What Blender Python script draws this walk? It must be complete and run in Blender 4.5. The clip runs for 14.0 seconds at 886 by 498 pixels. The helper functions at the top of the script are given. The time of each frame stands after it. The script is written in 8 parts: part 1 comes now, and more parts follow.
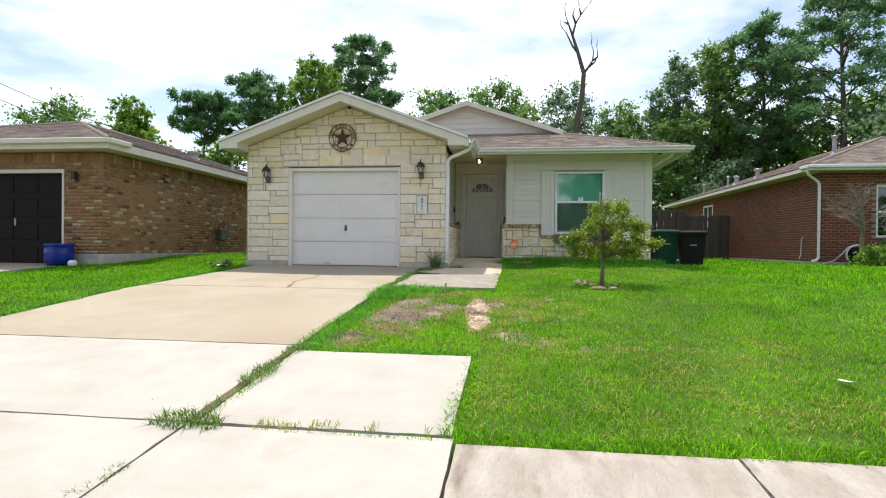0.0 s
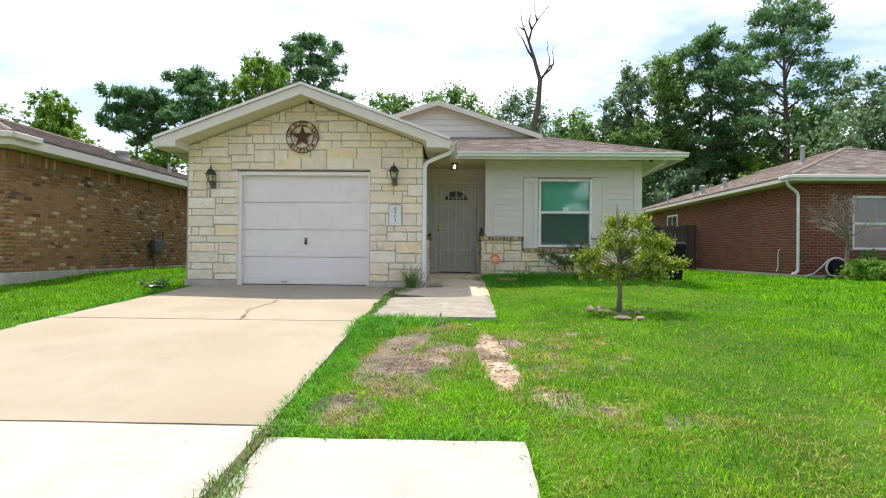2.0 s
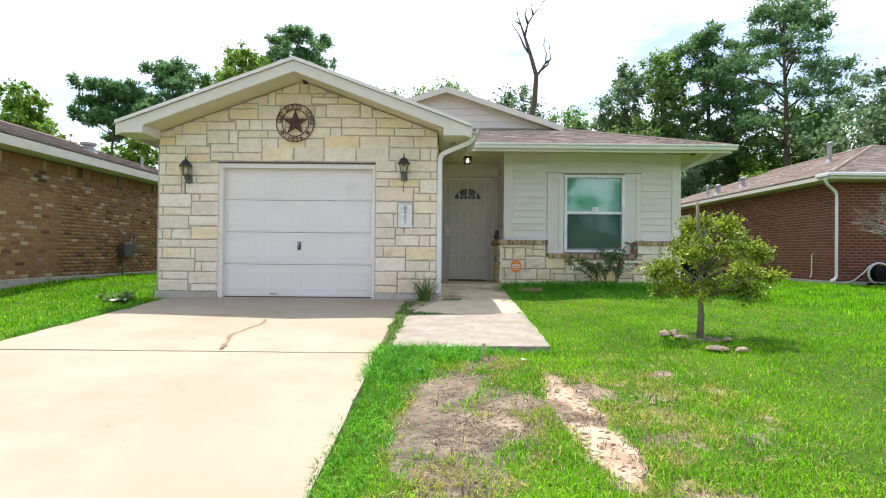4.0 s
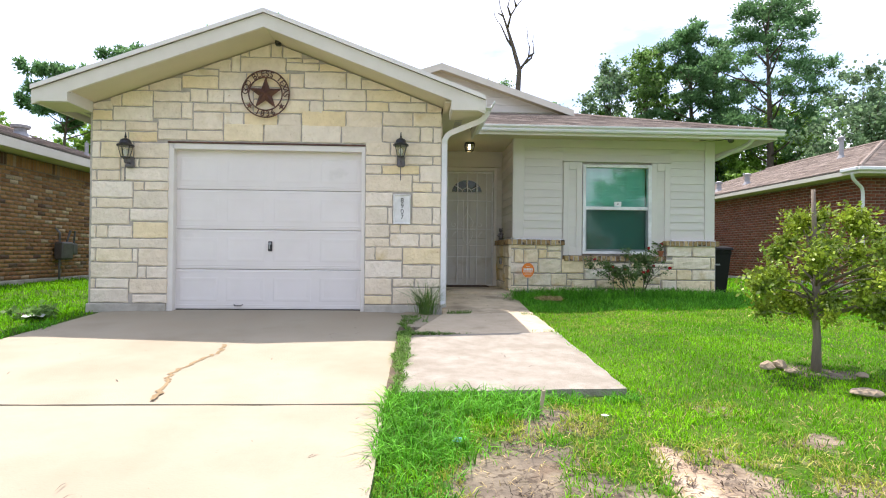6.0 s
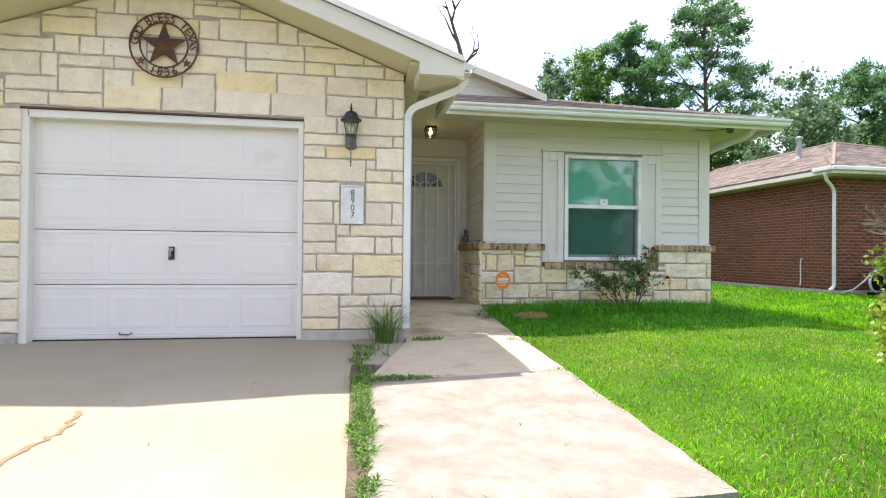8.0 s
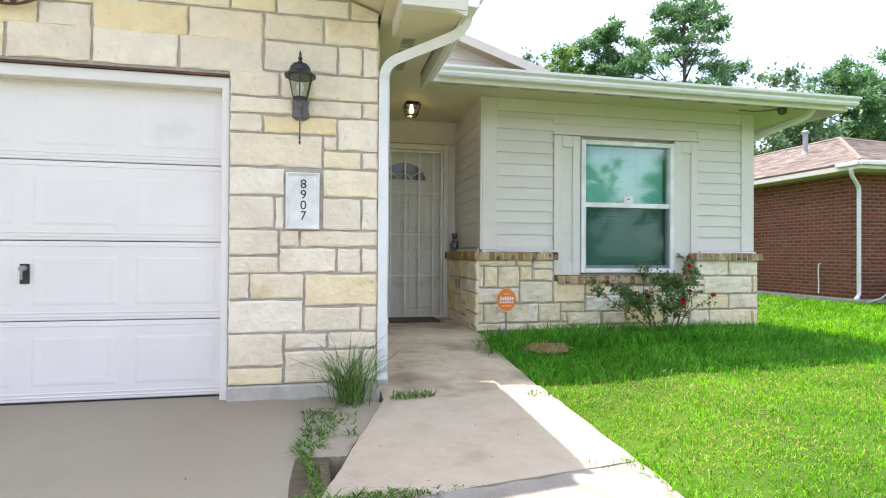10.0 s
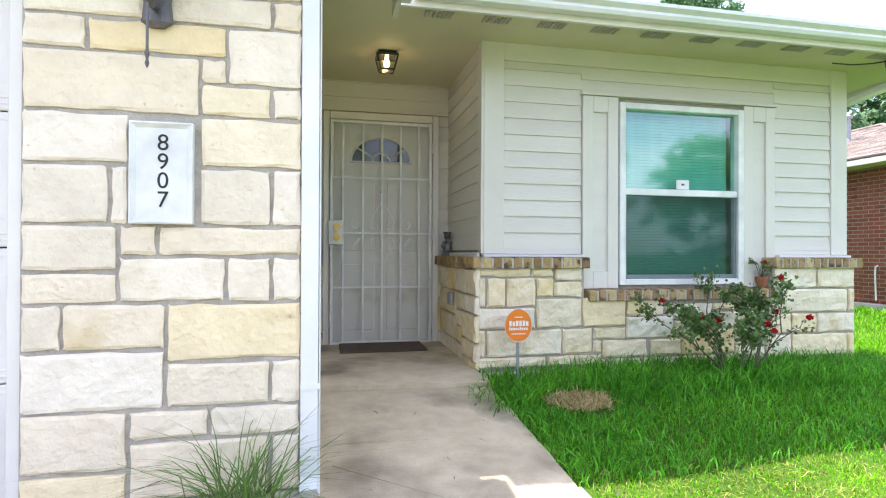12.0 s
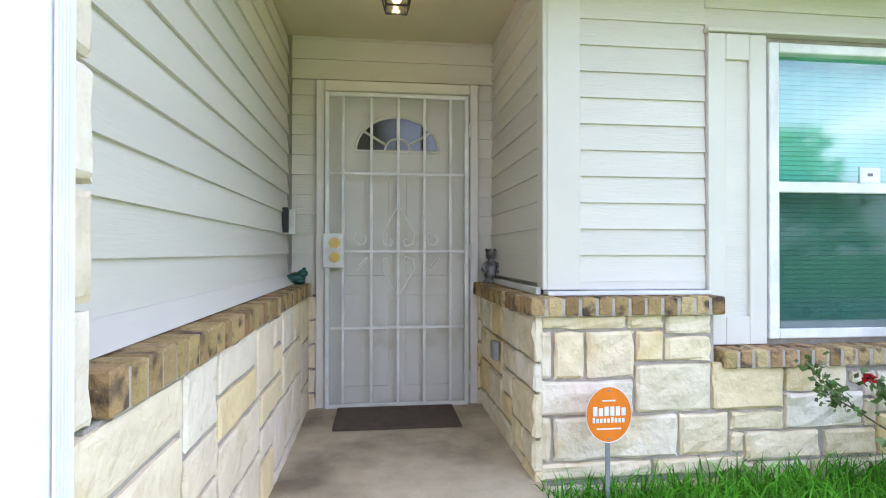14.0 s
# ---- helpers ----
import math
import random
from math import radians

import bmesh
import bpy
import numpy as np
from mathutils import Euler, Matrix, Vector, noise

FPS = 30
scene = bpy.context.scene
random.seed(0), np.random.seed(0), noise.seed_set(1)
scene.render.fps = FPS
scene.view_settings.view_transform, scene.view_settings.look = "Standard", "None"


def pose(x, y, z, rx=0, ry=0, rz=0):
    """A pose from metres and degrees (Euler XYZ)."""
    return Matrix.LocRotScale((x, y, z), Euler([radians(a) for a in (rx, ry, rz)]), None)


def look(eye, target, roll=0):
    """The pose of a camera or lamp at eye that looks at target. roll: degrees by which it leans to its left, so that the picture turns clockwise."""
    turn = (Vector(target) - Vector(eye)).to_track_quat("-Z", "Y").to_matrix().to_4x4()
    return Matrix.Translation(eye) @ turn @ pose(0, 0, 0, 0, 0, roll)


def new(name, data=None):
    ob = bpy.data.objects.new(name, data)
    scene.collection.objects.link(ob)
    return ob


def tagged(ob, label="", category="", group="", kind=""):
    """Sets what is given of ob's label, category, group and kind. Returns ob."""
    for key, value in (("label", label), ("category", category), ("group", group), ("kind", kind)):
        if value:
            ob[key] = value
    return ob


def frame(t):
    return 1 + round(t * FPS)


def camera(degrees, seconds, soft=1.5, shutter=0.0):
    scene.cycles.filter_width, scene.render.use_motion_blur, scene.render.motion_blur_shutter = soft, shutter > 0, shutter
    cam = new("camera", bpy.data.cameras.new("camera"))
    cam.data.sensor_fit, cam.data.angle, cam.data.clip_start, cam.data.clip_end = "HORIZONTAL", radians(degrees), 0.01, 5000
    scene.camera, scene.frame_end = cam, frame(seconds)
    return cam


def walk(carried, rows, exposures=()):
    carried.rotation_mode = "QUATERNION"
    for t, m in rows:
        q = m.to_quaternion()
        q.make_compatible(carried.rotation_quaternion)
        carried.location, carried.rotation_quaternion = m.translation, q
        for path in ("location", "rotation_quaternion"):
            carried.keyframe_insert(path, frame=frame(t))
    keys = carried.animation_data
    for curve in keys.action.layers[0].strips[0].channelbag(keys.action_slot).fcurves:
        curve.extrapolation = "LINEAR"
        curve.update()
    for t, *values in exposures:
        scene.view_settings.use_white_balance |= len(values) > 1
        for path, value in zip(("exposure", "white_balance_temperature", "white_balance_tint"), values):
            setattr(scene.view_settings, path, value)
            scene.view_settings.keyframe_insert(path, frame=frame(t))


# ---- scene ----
cam = camera(78.1, 14.0, soft=1.1)
METRES, EYE, TILT, LEAN, TURN = 11.5, 1.253, 0.0, 0.0, 7.3
ROWS = [
    (0.0, 0.0, 0.0, 0.0, 0.0, -0.32, -0.59),
    (0.5, -0.0122, 0.0326, 0.001, -2.56, -0.18, -0.58),
    (1.0, -0.025, 0.064, 0.0085, -3.89, -0.02, -0.55),
    (1.5, -0.0381, 0.0951, 0.0124, -4.65, 0.19, -0.54),
    (2.0, -0.049, 0.1262, 0.0161, -5.57, 0.37, -0.51),
    (2.5, -0.0582, 0.1617, 0.0168, -6.39, 0.42, -0.52),
    (3.0, -0.0671, 0.1954, 0.0194, -6.6, 0.43, -0.52),
    (5.5, -0.0974, 0.3696, 0.0281, -9.02, 0.4, -0.59),
    (6.0, -0.1012, 0.4062, 0.0277, -9.88, 0.4, -0.58),
    (6.5, -0.1047, 0.4418, 0.0287, -10.45, 0.41, -0.57),
    (7.0, -0.1059, 0.476, 0.0314, -11.75, 0.41, -0.6),
    (7.5, -0.1031, 0.5112, 0.0312, -14.81, 0.5, -0.56),
    (8.0, -0.099, 0.55, 0.0351, -16.39, 0.47, -0.54),
    (10.5, -0.058, 0.7292, 0.0466, -19.49, 0.47, -0.31),
    (11.0, -0.0449, 0.7629, 0.0467, -19.53, 0.46, -0.29),
    (11.5, -0.0288, 0.7955, 0.0503, -19.35, 0.32, -0.29),
    (12.0, -0.0118, 0.8292, 0.0511, -19.19, 0.34, -0.23),
    (12.5, 0.0024, 0.8641, 0.0566, -19.27, 0.35, -0.16),
    (13.0, 0.0164, 0.8979, 0.0602, -18.94, 0.35, -0.09),
    (13.5, 0.0289, 0.9277, 0.0636, -16.39, 0.38, -0.01),
    (14.0, 0.0373, 0.9574, 0.0659, -14.07, 0.39, -0.07),
]
walk(cam, [(t, pose(0, 0, EYE, TILT, LEAN, TURN) @ pose(METRES * x, METRES * y, METRES * z, 90 + pitch, roll, yaw)) for t, x, y, z, yaw, pitch, roll in ROWS],
     exposures=[(0, 0.95, 6750, 14), (3, 1.23, 6700, 15), (6.5, 1.46, 6600, 19), (8, 1.60, 6600, 19), (11, 2.04, 6400, 18), (12.5, 2.31, 6200, 20), (14, 2.58, 6050, 22)])

# ---- sky and sun ----
SUN_DIR = Vector((-0.10, 0.365, 1.0)).normalized()
world = bpy.data.worlds.new("sky")
scene.world = world
world.use_nodes = True
wn, wl = world.node_tree.nodes, world.node_tree.links
wn.clear()
sky = wn.new("ShaderNodeTexSky")
sky.sky_type, sky.sun_disc = "NISHITA", False
sky.sun_elevation = math.asin(SUN_DIR.z)
sky.sun_rotation = math.atan2(SUN_DIR.x, SUN_DIR.y)
sky.air_density, sky.dust_density, sky.ozone_density = 1.0, 1.5, 1.0
co = wn.new("ShaderNodeTexCoord")
mp = wn.new("ShaderNodeMapping")
mp.inputs["Scale"].default_value = (1.0, 1.0, 3.2)
mp.inputs["Rotation"].default_value = (0, 0.5, 0.3)
cl = wn.new("ShaderNodeTexNoise")
cl.inputs["Scale"].default_value, cl.inputs["Detail"].default_value, cl.inputs["Roughness"].default_value = 2.3, 9, 0.58
ramp = wn.new("ShaderNodeValToRGB")
ramp.color_ramp.elements[0].position, ramp.color_ramp.elements[1].position = 0.41, 0.74
cloud = wn.new("ShaderNodeMixRGB")
cloud.inputs["Color2"].default_value = (8.0, 8.35, 8.8, 1)
bg = wn.new("ShaderNodeBackground")
bg.inputs["Strength"].default_value = 0.108
wo = wn.new("ShaderNodeOutputWorld")
wl.new(co.outputs["Generated"], mp.inputs["Vector"])
wl.new(mp.outputs["Vector"], cl.inputs["Vector"])
wl.new(cl.outputs["Fac"], ramp.inputs["Fac"])
wl.new(ramp.outputs["Color"], cloud.inputs["Fac"])
wl.new(sky.outputs["Color"], cloud.inputs["Color1"])
wl.new(cloud.outputs["Color"], bg.inputs["Color"])
wl.new(bg.outputs["Background"], wo.inputs["Surface"])

sun = new("sun", bpy.data.lights.new("sun", "SUN"))
sun.data.energy, sun.data.angle, sun.data.color = 2.75, radians(0.6), (1.0, 0.95, 0.86)
sun.matrix_world = look((0, 0, 60), Vector((0, 0, 60)) - SUN_DIR)
tagged(sun, kind="structure")


# ---- materials ----
def mat(name, base, rough=0.7, dark=None, scale=3.0, amount=0.6, bump=0.15, fine=60.0, metal=0.0, spread=0.0, island=False,
        stain=None, stain_at=(0.55, 0.75), stain_scale=1.2, thin=0.0, spec=0.5, stretch=(1, 1, 1), palette=None, pits=None):
    m = bpy.data.materials.new(name)
    m.use_nodes = True
    n, l = m.node_tree.nodes, m.node_tree.links
    b = n["Principled BSDF"]
    b.inputs["Roughness"].default_value, b.inputs["Metallic"].default_value = rough, metal
    b.inputs["Specular IOR Level"].default_value = spec
    tc, mpn = n.new("ShaderNodeTexCoord"), n.new("ShaderNodeMapping")
    mpn.inputs["Scale"].default_value = stretch
    l.new(tc.outputs["Object"], mpn.inputs["Vector"])
    vec = mpn.outputs["Vector"]
    if island:
        rnd = n.new("ShaderNodeNewGeometry").outputs["Random Per Island"]
    else:
        oi = n.new("ShaderNodeObjectInfo")
        rnd = oi.outputs["Random"]
        add = n.new("ShaderNodeVectorMath")
        add.operation = "ADD"
        sc = n.new("ShaderNodeMath")
        sc.operation, sc.inputs[1].default_value = "MULTIPLY", 37.0 if spread else 0.0
        l.new(rnd, sc.inputs[0])
        l.new(vec, add.inputs[0])
        l.new(sc.outputs[0], add.inputs[1])
        vec = add.outputs["Vector"]
    no = n.new("ShaderNodeTexNoise")
    no.inputs["Scale"].default_value, no.inputs["Detail"].default_value, no.inputs["Roughness"].default_value = scale, 6, 0.6
    l.new(vec, no.inputs["Vector"])
    mix = n.new("ShaderNodeMixRGB")
    dk = dark or tuple(c * 0.72 for c in base)
    mix.inputs["Color1"].default_value, mix.inputs["Color2"].default_value = (*dk, 1), (*base, 1)
    if palette:
        pr = n.new("ShaderNodeValToRGB")
        pr.color_ramp.interpolation = "LINEAR"
        while len(pr.color_ramp.elements) < len(palette):
            pr.color_ramp.elements.new(0.5)
        for i, (p, c) in enumerate(palette):
            pr.color_ramp.elements[i].position, pr.color_ramp.elements[i].color = p, (*c, 1)
        l.new(rnd, pr.inputs["Fac"])
        l.new(pr.outputs["Color"], mix.inputs["Color2"])
        half = n.new("ShaderNodeMixRGB")
        half.blend_type = "MULTIPLY"
        half.inputs["Fac"].default_value, half.inputs["Color2"].default_value = 1, tuple(d / max(c, 1e-3) for d, c in zip(dk, base)) + (1,)
        l.new(pr.outputs["Color"], half.inputs["Color1"])
        l.new(half.outputs["Color"], mix.inputs["Color1"])
    rp = n.new("ShaderNodeMapRange")
    rp.inputs["From Min"].default_value, rp.inputs["From Max"].default_value = 0.5 - 0.25 / max(amount, 0.05) * 0.5, 0.5 + 0.15
    l.new(no.outputs["Fac"], rp.inputs["Value"])
    l.new(rp.outputs["Result"], mix.inputs["Fac"])
    colour = mix.outputs["Color"]
    if stain:
        sn = n.new("ShaderNodeTexNoise")
        sn.inputs["Scale"].default_value, sn.inputs["Detail"].default_value = stain_scale, 8
        l.new(vec, sn.inputs["Vector"])
        sr = n.new("ShaderNodeMapRange")
        sr.inputs["From Min"].default_value, sr.inputs["From Max"].default_value = stain_at
        l.new(sn.outputs["Fac"], sr.inputs["Value"])
        sm = n.new("ShaderNodeMixRGB")
        sm.inputs["Color2"].default_value = (*stain, 1)
        l.new(sr.outputs["Result"], sm.inputs["Fac"])
        l.new(colour, sm.inputs["Color1"])
        colour = sm.outputs["Color"]
    if pits:
        pn = n.new("ShaderNodeTexNoise")
        pn.inputs["Scale"].default_value, pn.inputs["Detail"].default_value, pn.inputs["Roughness"].default_value = 21, 7, 0.7
        l.new(vec, pn.inputs["Vector"])
        pm = n.new("ShaderNodeMapRange")
        pm.inputs["From Min"].default_value, pm.inputs["From Max"].default_value = 0.63, 0.74
        l.new(pn.outputs["Fac"], pm.inputs["Value"])
        px = n.new("ShaderNodeMixRGB")
        px.inputs["Color2"].default_value = (*pits, 1)
        l.new(pm.outputs["Result"], px.inputs["Fac"])
        l.new(colour, px.inputs["Color1"])
        colour = px.outputs["Color"]
    if spread:
        hv = n.new("ShaderNodeHueSaturation")
        mr = n.new("ShaderNodeMapRange")
        mr.inputs["To Min"].default_value, mr.inputs["To Max"].default_value = 1 - spread, 1 + spread
        l.new(rnd, mr.inputs["Value"])
        l.new(mr.outputs["Result"], hv.inputs["Value"])
        l.new(colour, hv.inputs["Color"])
        colour = hv.outputs["Color"]
    l.new(colour, b.inputs["Base Color"])
    if bump:
        fn = n.new("ShaderNodeTexNoise")
        fn.inputs["Scale"].default_value, fn.inputs["Detail"].default_value = fine, 5
        l.new(vec, fn.inputs["Vector"])
        bp = n.new("ShaderNodeBump")
        bp.inputs["Strength"].default_value, bp.inputs["Distance"].default_value = bump, 0.02
        l.new(fn.outputs["Fac"], bp.inputs["Height"])
        l.new(bp.outputs["Normal"], b.inputs["Normal"])
    if thin:
        tr = n.new("ShaderNodeBsdfTranslucent")
        l.new(colour, tr.inputs["Color"])
        ms = n.new("ShaderNodeMixShader")
        ms.inputs["Fac"].default_value = thin
        l.new(b.outputs["BSDF"], ms.inputs[1])
        l.new(tr.outputs["BSDF"], ms.inputs[2])
        l.new(ms.outputs["Shader"], n["Material Output"].inputs["Surface"])
    return m


STONE = mat("limestone", (0.72, 0.66, 0.53), 0.9, dark=(0.63, 0.57, 0.45), scale=7, amount=0.7, bump=0.8, fine=22, spread=0.06, stain=(0.60, 0.46, 0.22), stain_at=(0.62, 0.85), stain_scale=3.4,
            palette=[(0.0, (0.85, 0.755, 0.615)), (0.4, (0.84, 0.715, 0.54)), (0.75, (0.86, 0.775, 0.655)), (0.9, (0.84, 0.715, 0.50)), (1.0, (0.80, 0.64, 0.37))], pits=(0.50, 0.37, 0.22))
STONE2 = mat("yellow_limestone", (0.72, 0.64, 0.48), 0.9, dark=(0.62, 0.54, 0.38), scale=7, amount=0.8, bump=0.95, fine=18, spread=0.07, stain=(0.60, 0.44, 0.17), stain_at=(0.54, 0.8), stain_scale=3.6,
             palette=[(0.0, (0.85, 0.77, 0.62)), (0.4, (0.84, 0.71, 0.48)), (0.65, (0.86, 0.79, 0.67)), (0.85, (0.83, 0.70, 0.46)), (1.0, (0.79, 0.63, 0.34))], pits=(0.48, 0.34, 0.17))
MORTAR = mat("mortar", (0.50, 0.455, 0.40), 0.95, scale=14, bump=0.5, fine=120)
PAINT = mat("cream_paint", (0.70, 0.665, 0.60), 0.55, dark=(0.65, 0.615, 0.55), scale=2.0, bump=0.06, fine=90)
SIDING = mat("siding_paint", (0.69, 0.655, 0.59), 0.6, dark=(0.64, 0.605, 0.545), scale=2.5, bump=0.18, fine=45, stretch=(0.25, 0.25, 3), spread=0.03)
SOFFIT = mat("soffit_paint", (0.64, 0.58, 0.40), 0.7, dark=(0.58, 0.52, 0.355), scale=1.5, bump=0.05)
FASCIA = mat("cream_fascia_paint", (0.69, 0.65, 0.565), 0.6, dark=(0.63, 0.59, 0.50), scale=3, bump=0.08, stain=(0.42, 0.37, 0.28), stain_at=(0.66, 0.9), stain_scale=4)
TRIM = mat("white_trim", (0.77, 0.735, 0.685), 0.5, dark=(0.71, 0.67, 0.62), scale=3, bump=0.05)
GUTTER = mat("white_gutter", (0.80, 0.775, 0.785), 0.35, dark=(0.68, 0.71, 0.70), scale=4, bump=0.03, stain=(0.45, 0.47, 0.42), stain_at=(0.68, 0.9), stain_scale=5)
DOORWHITE = mat("garage_door_white", (0.78, 0.74, 0.715), 0.45, dark=(0.73, 0.69, 0.66), scale=1.6, bump=0.05, fine=140, stain=(0.52, 0.50, 0.45), stain_at=(0.7, 0.95), stain_scale=2.5)
CONCRETE = mat("driveway_concrete", (0.368, 0.325, 0.243), 0.9, dark=(0.295, 0.254, 0.18), scale=1.1, bump=0.25, fine=90, stain=(0.24, 0.175, 0.105), stain_at=(0.55, 0.84), stain_scale=0.55)
CONCRETE2 = mat("pale_concrete", (0.43, 0.412, 0.365), 0.9, dark=(0.36, 0.342, 0.30), scale=2.4, bump=0.3, fine=80, stain=(0.31, 0.27, 0.21), stain_at=(0.60, 0.86), stain_scale=1.3)
PATHCON = mat("chalky_path_concrete", (0.345, 0.32, 0.27), 0.95, dark=(0.25, 0.225, 0.18), scale=5, amount=0.8, bump=0.6, fine=70, stain=(0.22, 0.19, 0.145), stain_at=(0.54, 0.84), stain_scale=4.2)
SOIL = mat("joint_soil", (0.16, 0.12, 0.075), 0.95, dark=(0.09, 0.065, 0.045), scale=9, bump=0.8, fine=60)
PATHTAN = mat("tan_path_concrete", (0.55, 0.465, 0.34), 0.9, dark=(0.47, 0.39, 0.275), scale=7, bump=0.45, fine=100, stain=(0.33, 0.26, 0.175), stain_at=(0.56, 0.82), stain_scale=2.6)
SIDEWALK = mat("sidewalk_concrete", (0.42, 0.39, 0.34), 0.95, dark=(0.28, 0.245, 0.20), scale=5, bump=0.9, fine=60, stain=(0.20, 0.165, 0.13), stain_at=(0.56, 0.74), stain_scale=7.0, stretch=(1, 0.3, 1))
PORCHCON = mat("porch_concrete", (0.64, 0.54, 0.385), 0.9, dark=(0.52, 0.43, 0.29), scale=9, bump=0.5, fine=110, stain=(0.25, 0.20, 0.14), stain_at=(0.49, 0.70), stain_scale=1.9)
FOUNDATION = mat("foundation_concrete", (0.54, 0.51, 0.45), 0.95, dark=(0.36, 0.33, 0.27), scale=5, bump=0.4, fine=50)
ASPHALT = mat("asphalt", (0.06, 0.06, 0.06), 0.95, scale=6, bump=0.5, fine=90)
LEDGE = mat("ledge_brick", (0.33, 0.22, 0.12), 0.9, scale=16, bump=0.8, fine=50, spread=0.28, stain=(0.09, 0.06, 0.04), stain_at=(0.52, 0.66), stain_scale=14,
            palette=[(0, (0.38, 0.23, 0.095)), (0.3, (0.54, 0.39, 0.17)), (0.6, (0.28, 0.16, 0.075)), (0.8, (0.58, 0.45, 0.23)), (1, (0.34, 0.20, 0.09))])
BRICK_TAN = mat("tan_brick", (0.27, 0.17, 0.10), 0.9, scale=12, bump=0.4, fine=70, island=True, spread=0.12,
                palette=[(0, (0.33, 0.15, 0.06)), (0.45, (0.42, 0.22, 0.09)), (0.8, (0.36, 0.17, 0.07)), (0.88, (0.10, 0.05, 0.035)), (0.94, (0.52, 0.38, 0.24)), (1, (0.50, 0.33, 0.18))])
BRICK_TAN_P = mat("tan_brick_piece", (0.27, 0.17, 0.10), 0.9, scale=12, bump=0.4, fine=70, spread=0.12,
                  palette=[(0, (0.33, 0.15, 0.06)), (0.45, (0.42, 0.22, 0.09)), (0.8, (0.36, 0.17, 0.07)), (0.88, (0.10, 0.05, 0.035)), (0.94, (0.52, 0.38, 0.24)), (1, (0.50, 0.33, 0.18))])
BRICK_RED = mat("red_brick", (0.215, 0.058, 0.027), 0.9, scale=12, bump=0.4, fine=70, island=True, spread=0.22)
BRICK_RED_P = mat("red_brick_piece", (0.215, 0.058, 0.027), 0.9, scale=12, bump=0.4, fine=70, spread=0.22)
MORTAR_DK = mat("brown_mortar", (0.25, 0.19, 0.13), 0.95, scale=14, bump=0.5, fine=120)
MORTAR_RED = mat("grey_mortar", (0.33, 0.255, 0.19), 0.95, scale=14, bump=0.5, fine=120)
SHINGLE = mat("brown_shingle", (0.26, 0.205, 0.17), 0.95, dark=(0.15, 0.12, 0.10), scale=7, bump=0.6, fine=160, island=True, spread=0.2,
              palette=[(0, (0.23, 0.18, 0.15)), (0.35, (0.35, 0.285, 0.235)), (0.65, (0.27, 0.215, 0.18)), (0.85, (0.42, 0.35, 0.295)), (1, (0.18, 0.14, 0.12))])
GLASSBLIND = mat("blind_slat", (0.72, 0.80, 0.78), 0.6, scale=3, bump=0)
IRON = mat("rusty_iron", (0.13, 0.065, 0.05), 0.6, scale=14, metal=0.5, bump=0.3, stain=(0.25, 0.11, 0.06), stain_at=(0.5, 0.8), stain_scale=9)
BLACK = mat("black_metal", (0.035, 0.035, 0.04), 0.4, scale=9, metal=0.3, bump=0.1)
PEWTER = mat("pewter_metal", (0.16, 0.15, 0.15), 0.45, scale=9, metal=0.7, bump=0.15)
BRASS = mat("brass", (0.58, 0.44, 0.17), 0.3, scale=9, metal=1, bump=0.03)
GALV = mat("galvanised_steel", (0.36, 0.37, 0.38), 0.6, scale=9, metal=0.35, bump=0.1)
ORANGE = mat("orange_enamel", (0.86, 0.22, 0.008), 0.5, scale=5, bump=0)
DOORLEAF = mat("dusty_door_paint", (0.68, 0.665, 0.615), 0.7, dark=(0.62, 0.60, 0.545), scale=2.2, bump=0.05, stain=(0.44, 0.38, 0.28), stain_at=(0.62, 0.9), stain_scale=3)
WHITE = mat("white_plastic", (0.84, 0.84, 0.82), 0.4, scale=5, bump=0.02)
INK = mat("black_ink", (0.012, 0.012, 0.012), 0.5, scale=5, bump=0)
BLUE = mat("blue_glazed", (0.01, 0.03, 0.30), 0.2, scale=5, bump=0.03)
GREENBIN = mat("green_bin_plastic", (0.006, 0.06, 0.033), 0.6, scale=5, bump=0.1, spec=0.25)
BLACKBIN = mat("black_bin_plastic", (0.012, 0.012, 0.013), 0.6, scale=5, bump=0.1, spec=0.2)
DARKWOOD = mat("weathered_fence_wood", (0.085, 0.065, 0.05), 0.9, scale=6, bump=0.5, fine=40, stretch=(3, 3, 0.25), spread=0.35)
DARKDOOR = mat("dark_garage_paint", (0.014, 0.009, 0.010), 0.6, scale=3, bump=0.05, spec=0.15)
CLAY = mat("terracotta", (0.36, 0.13, 0.06), 0.85, scale=8, bump=0.2)
FROG = mat("green_ceramic", (0.02, 0.10, 0.085), 0.3, scale=12, bump=0.1)
GNOME = mat("grey_ceramic", (0.30, 0.30, 0.32), 0.5, dark=(0.04, 0.035, 0.035), scale=16, amount=1.0, bump=0.1)
MATFIBRE = mat("brown_doormat_fibre", (0.135, 0.095, 0.07), 0.95, scale=16, bump=0.6, fine=220)
BARK = mat("bark", (0.13, 0.10, 0.075), 0.95, scale=9, bump=0.8, fine=30, stretch=(2, 2, 0.5))
PALEBARK = mat("pale_bark", (0.23, 0.19, 0.15), 0.95, scale=9, bump=0.6, fine=30, stretch=(2, 2, 0.5))
PINE = mat("pine_needles", (0.14, 0.285, 0.115), 0.6, scale=0.5, island=True, spread=0.4, bump=0, thin=0.5, spec=0.3)
LEAF = mat("oak_leaves", (0.18, 0.33, 0.085), 0.55, scale=0.4, island=True, spread=0.4, bump=0, thin=0.5, spec=0.3)
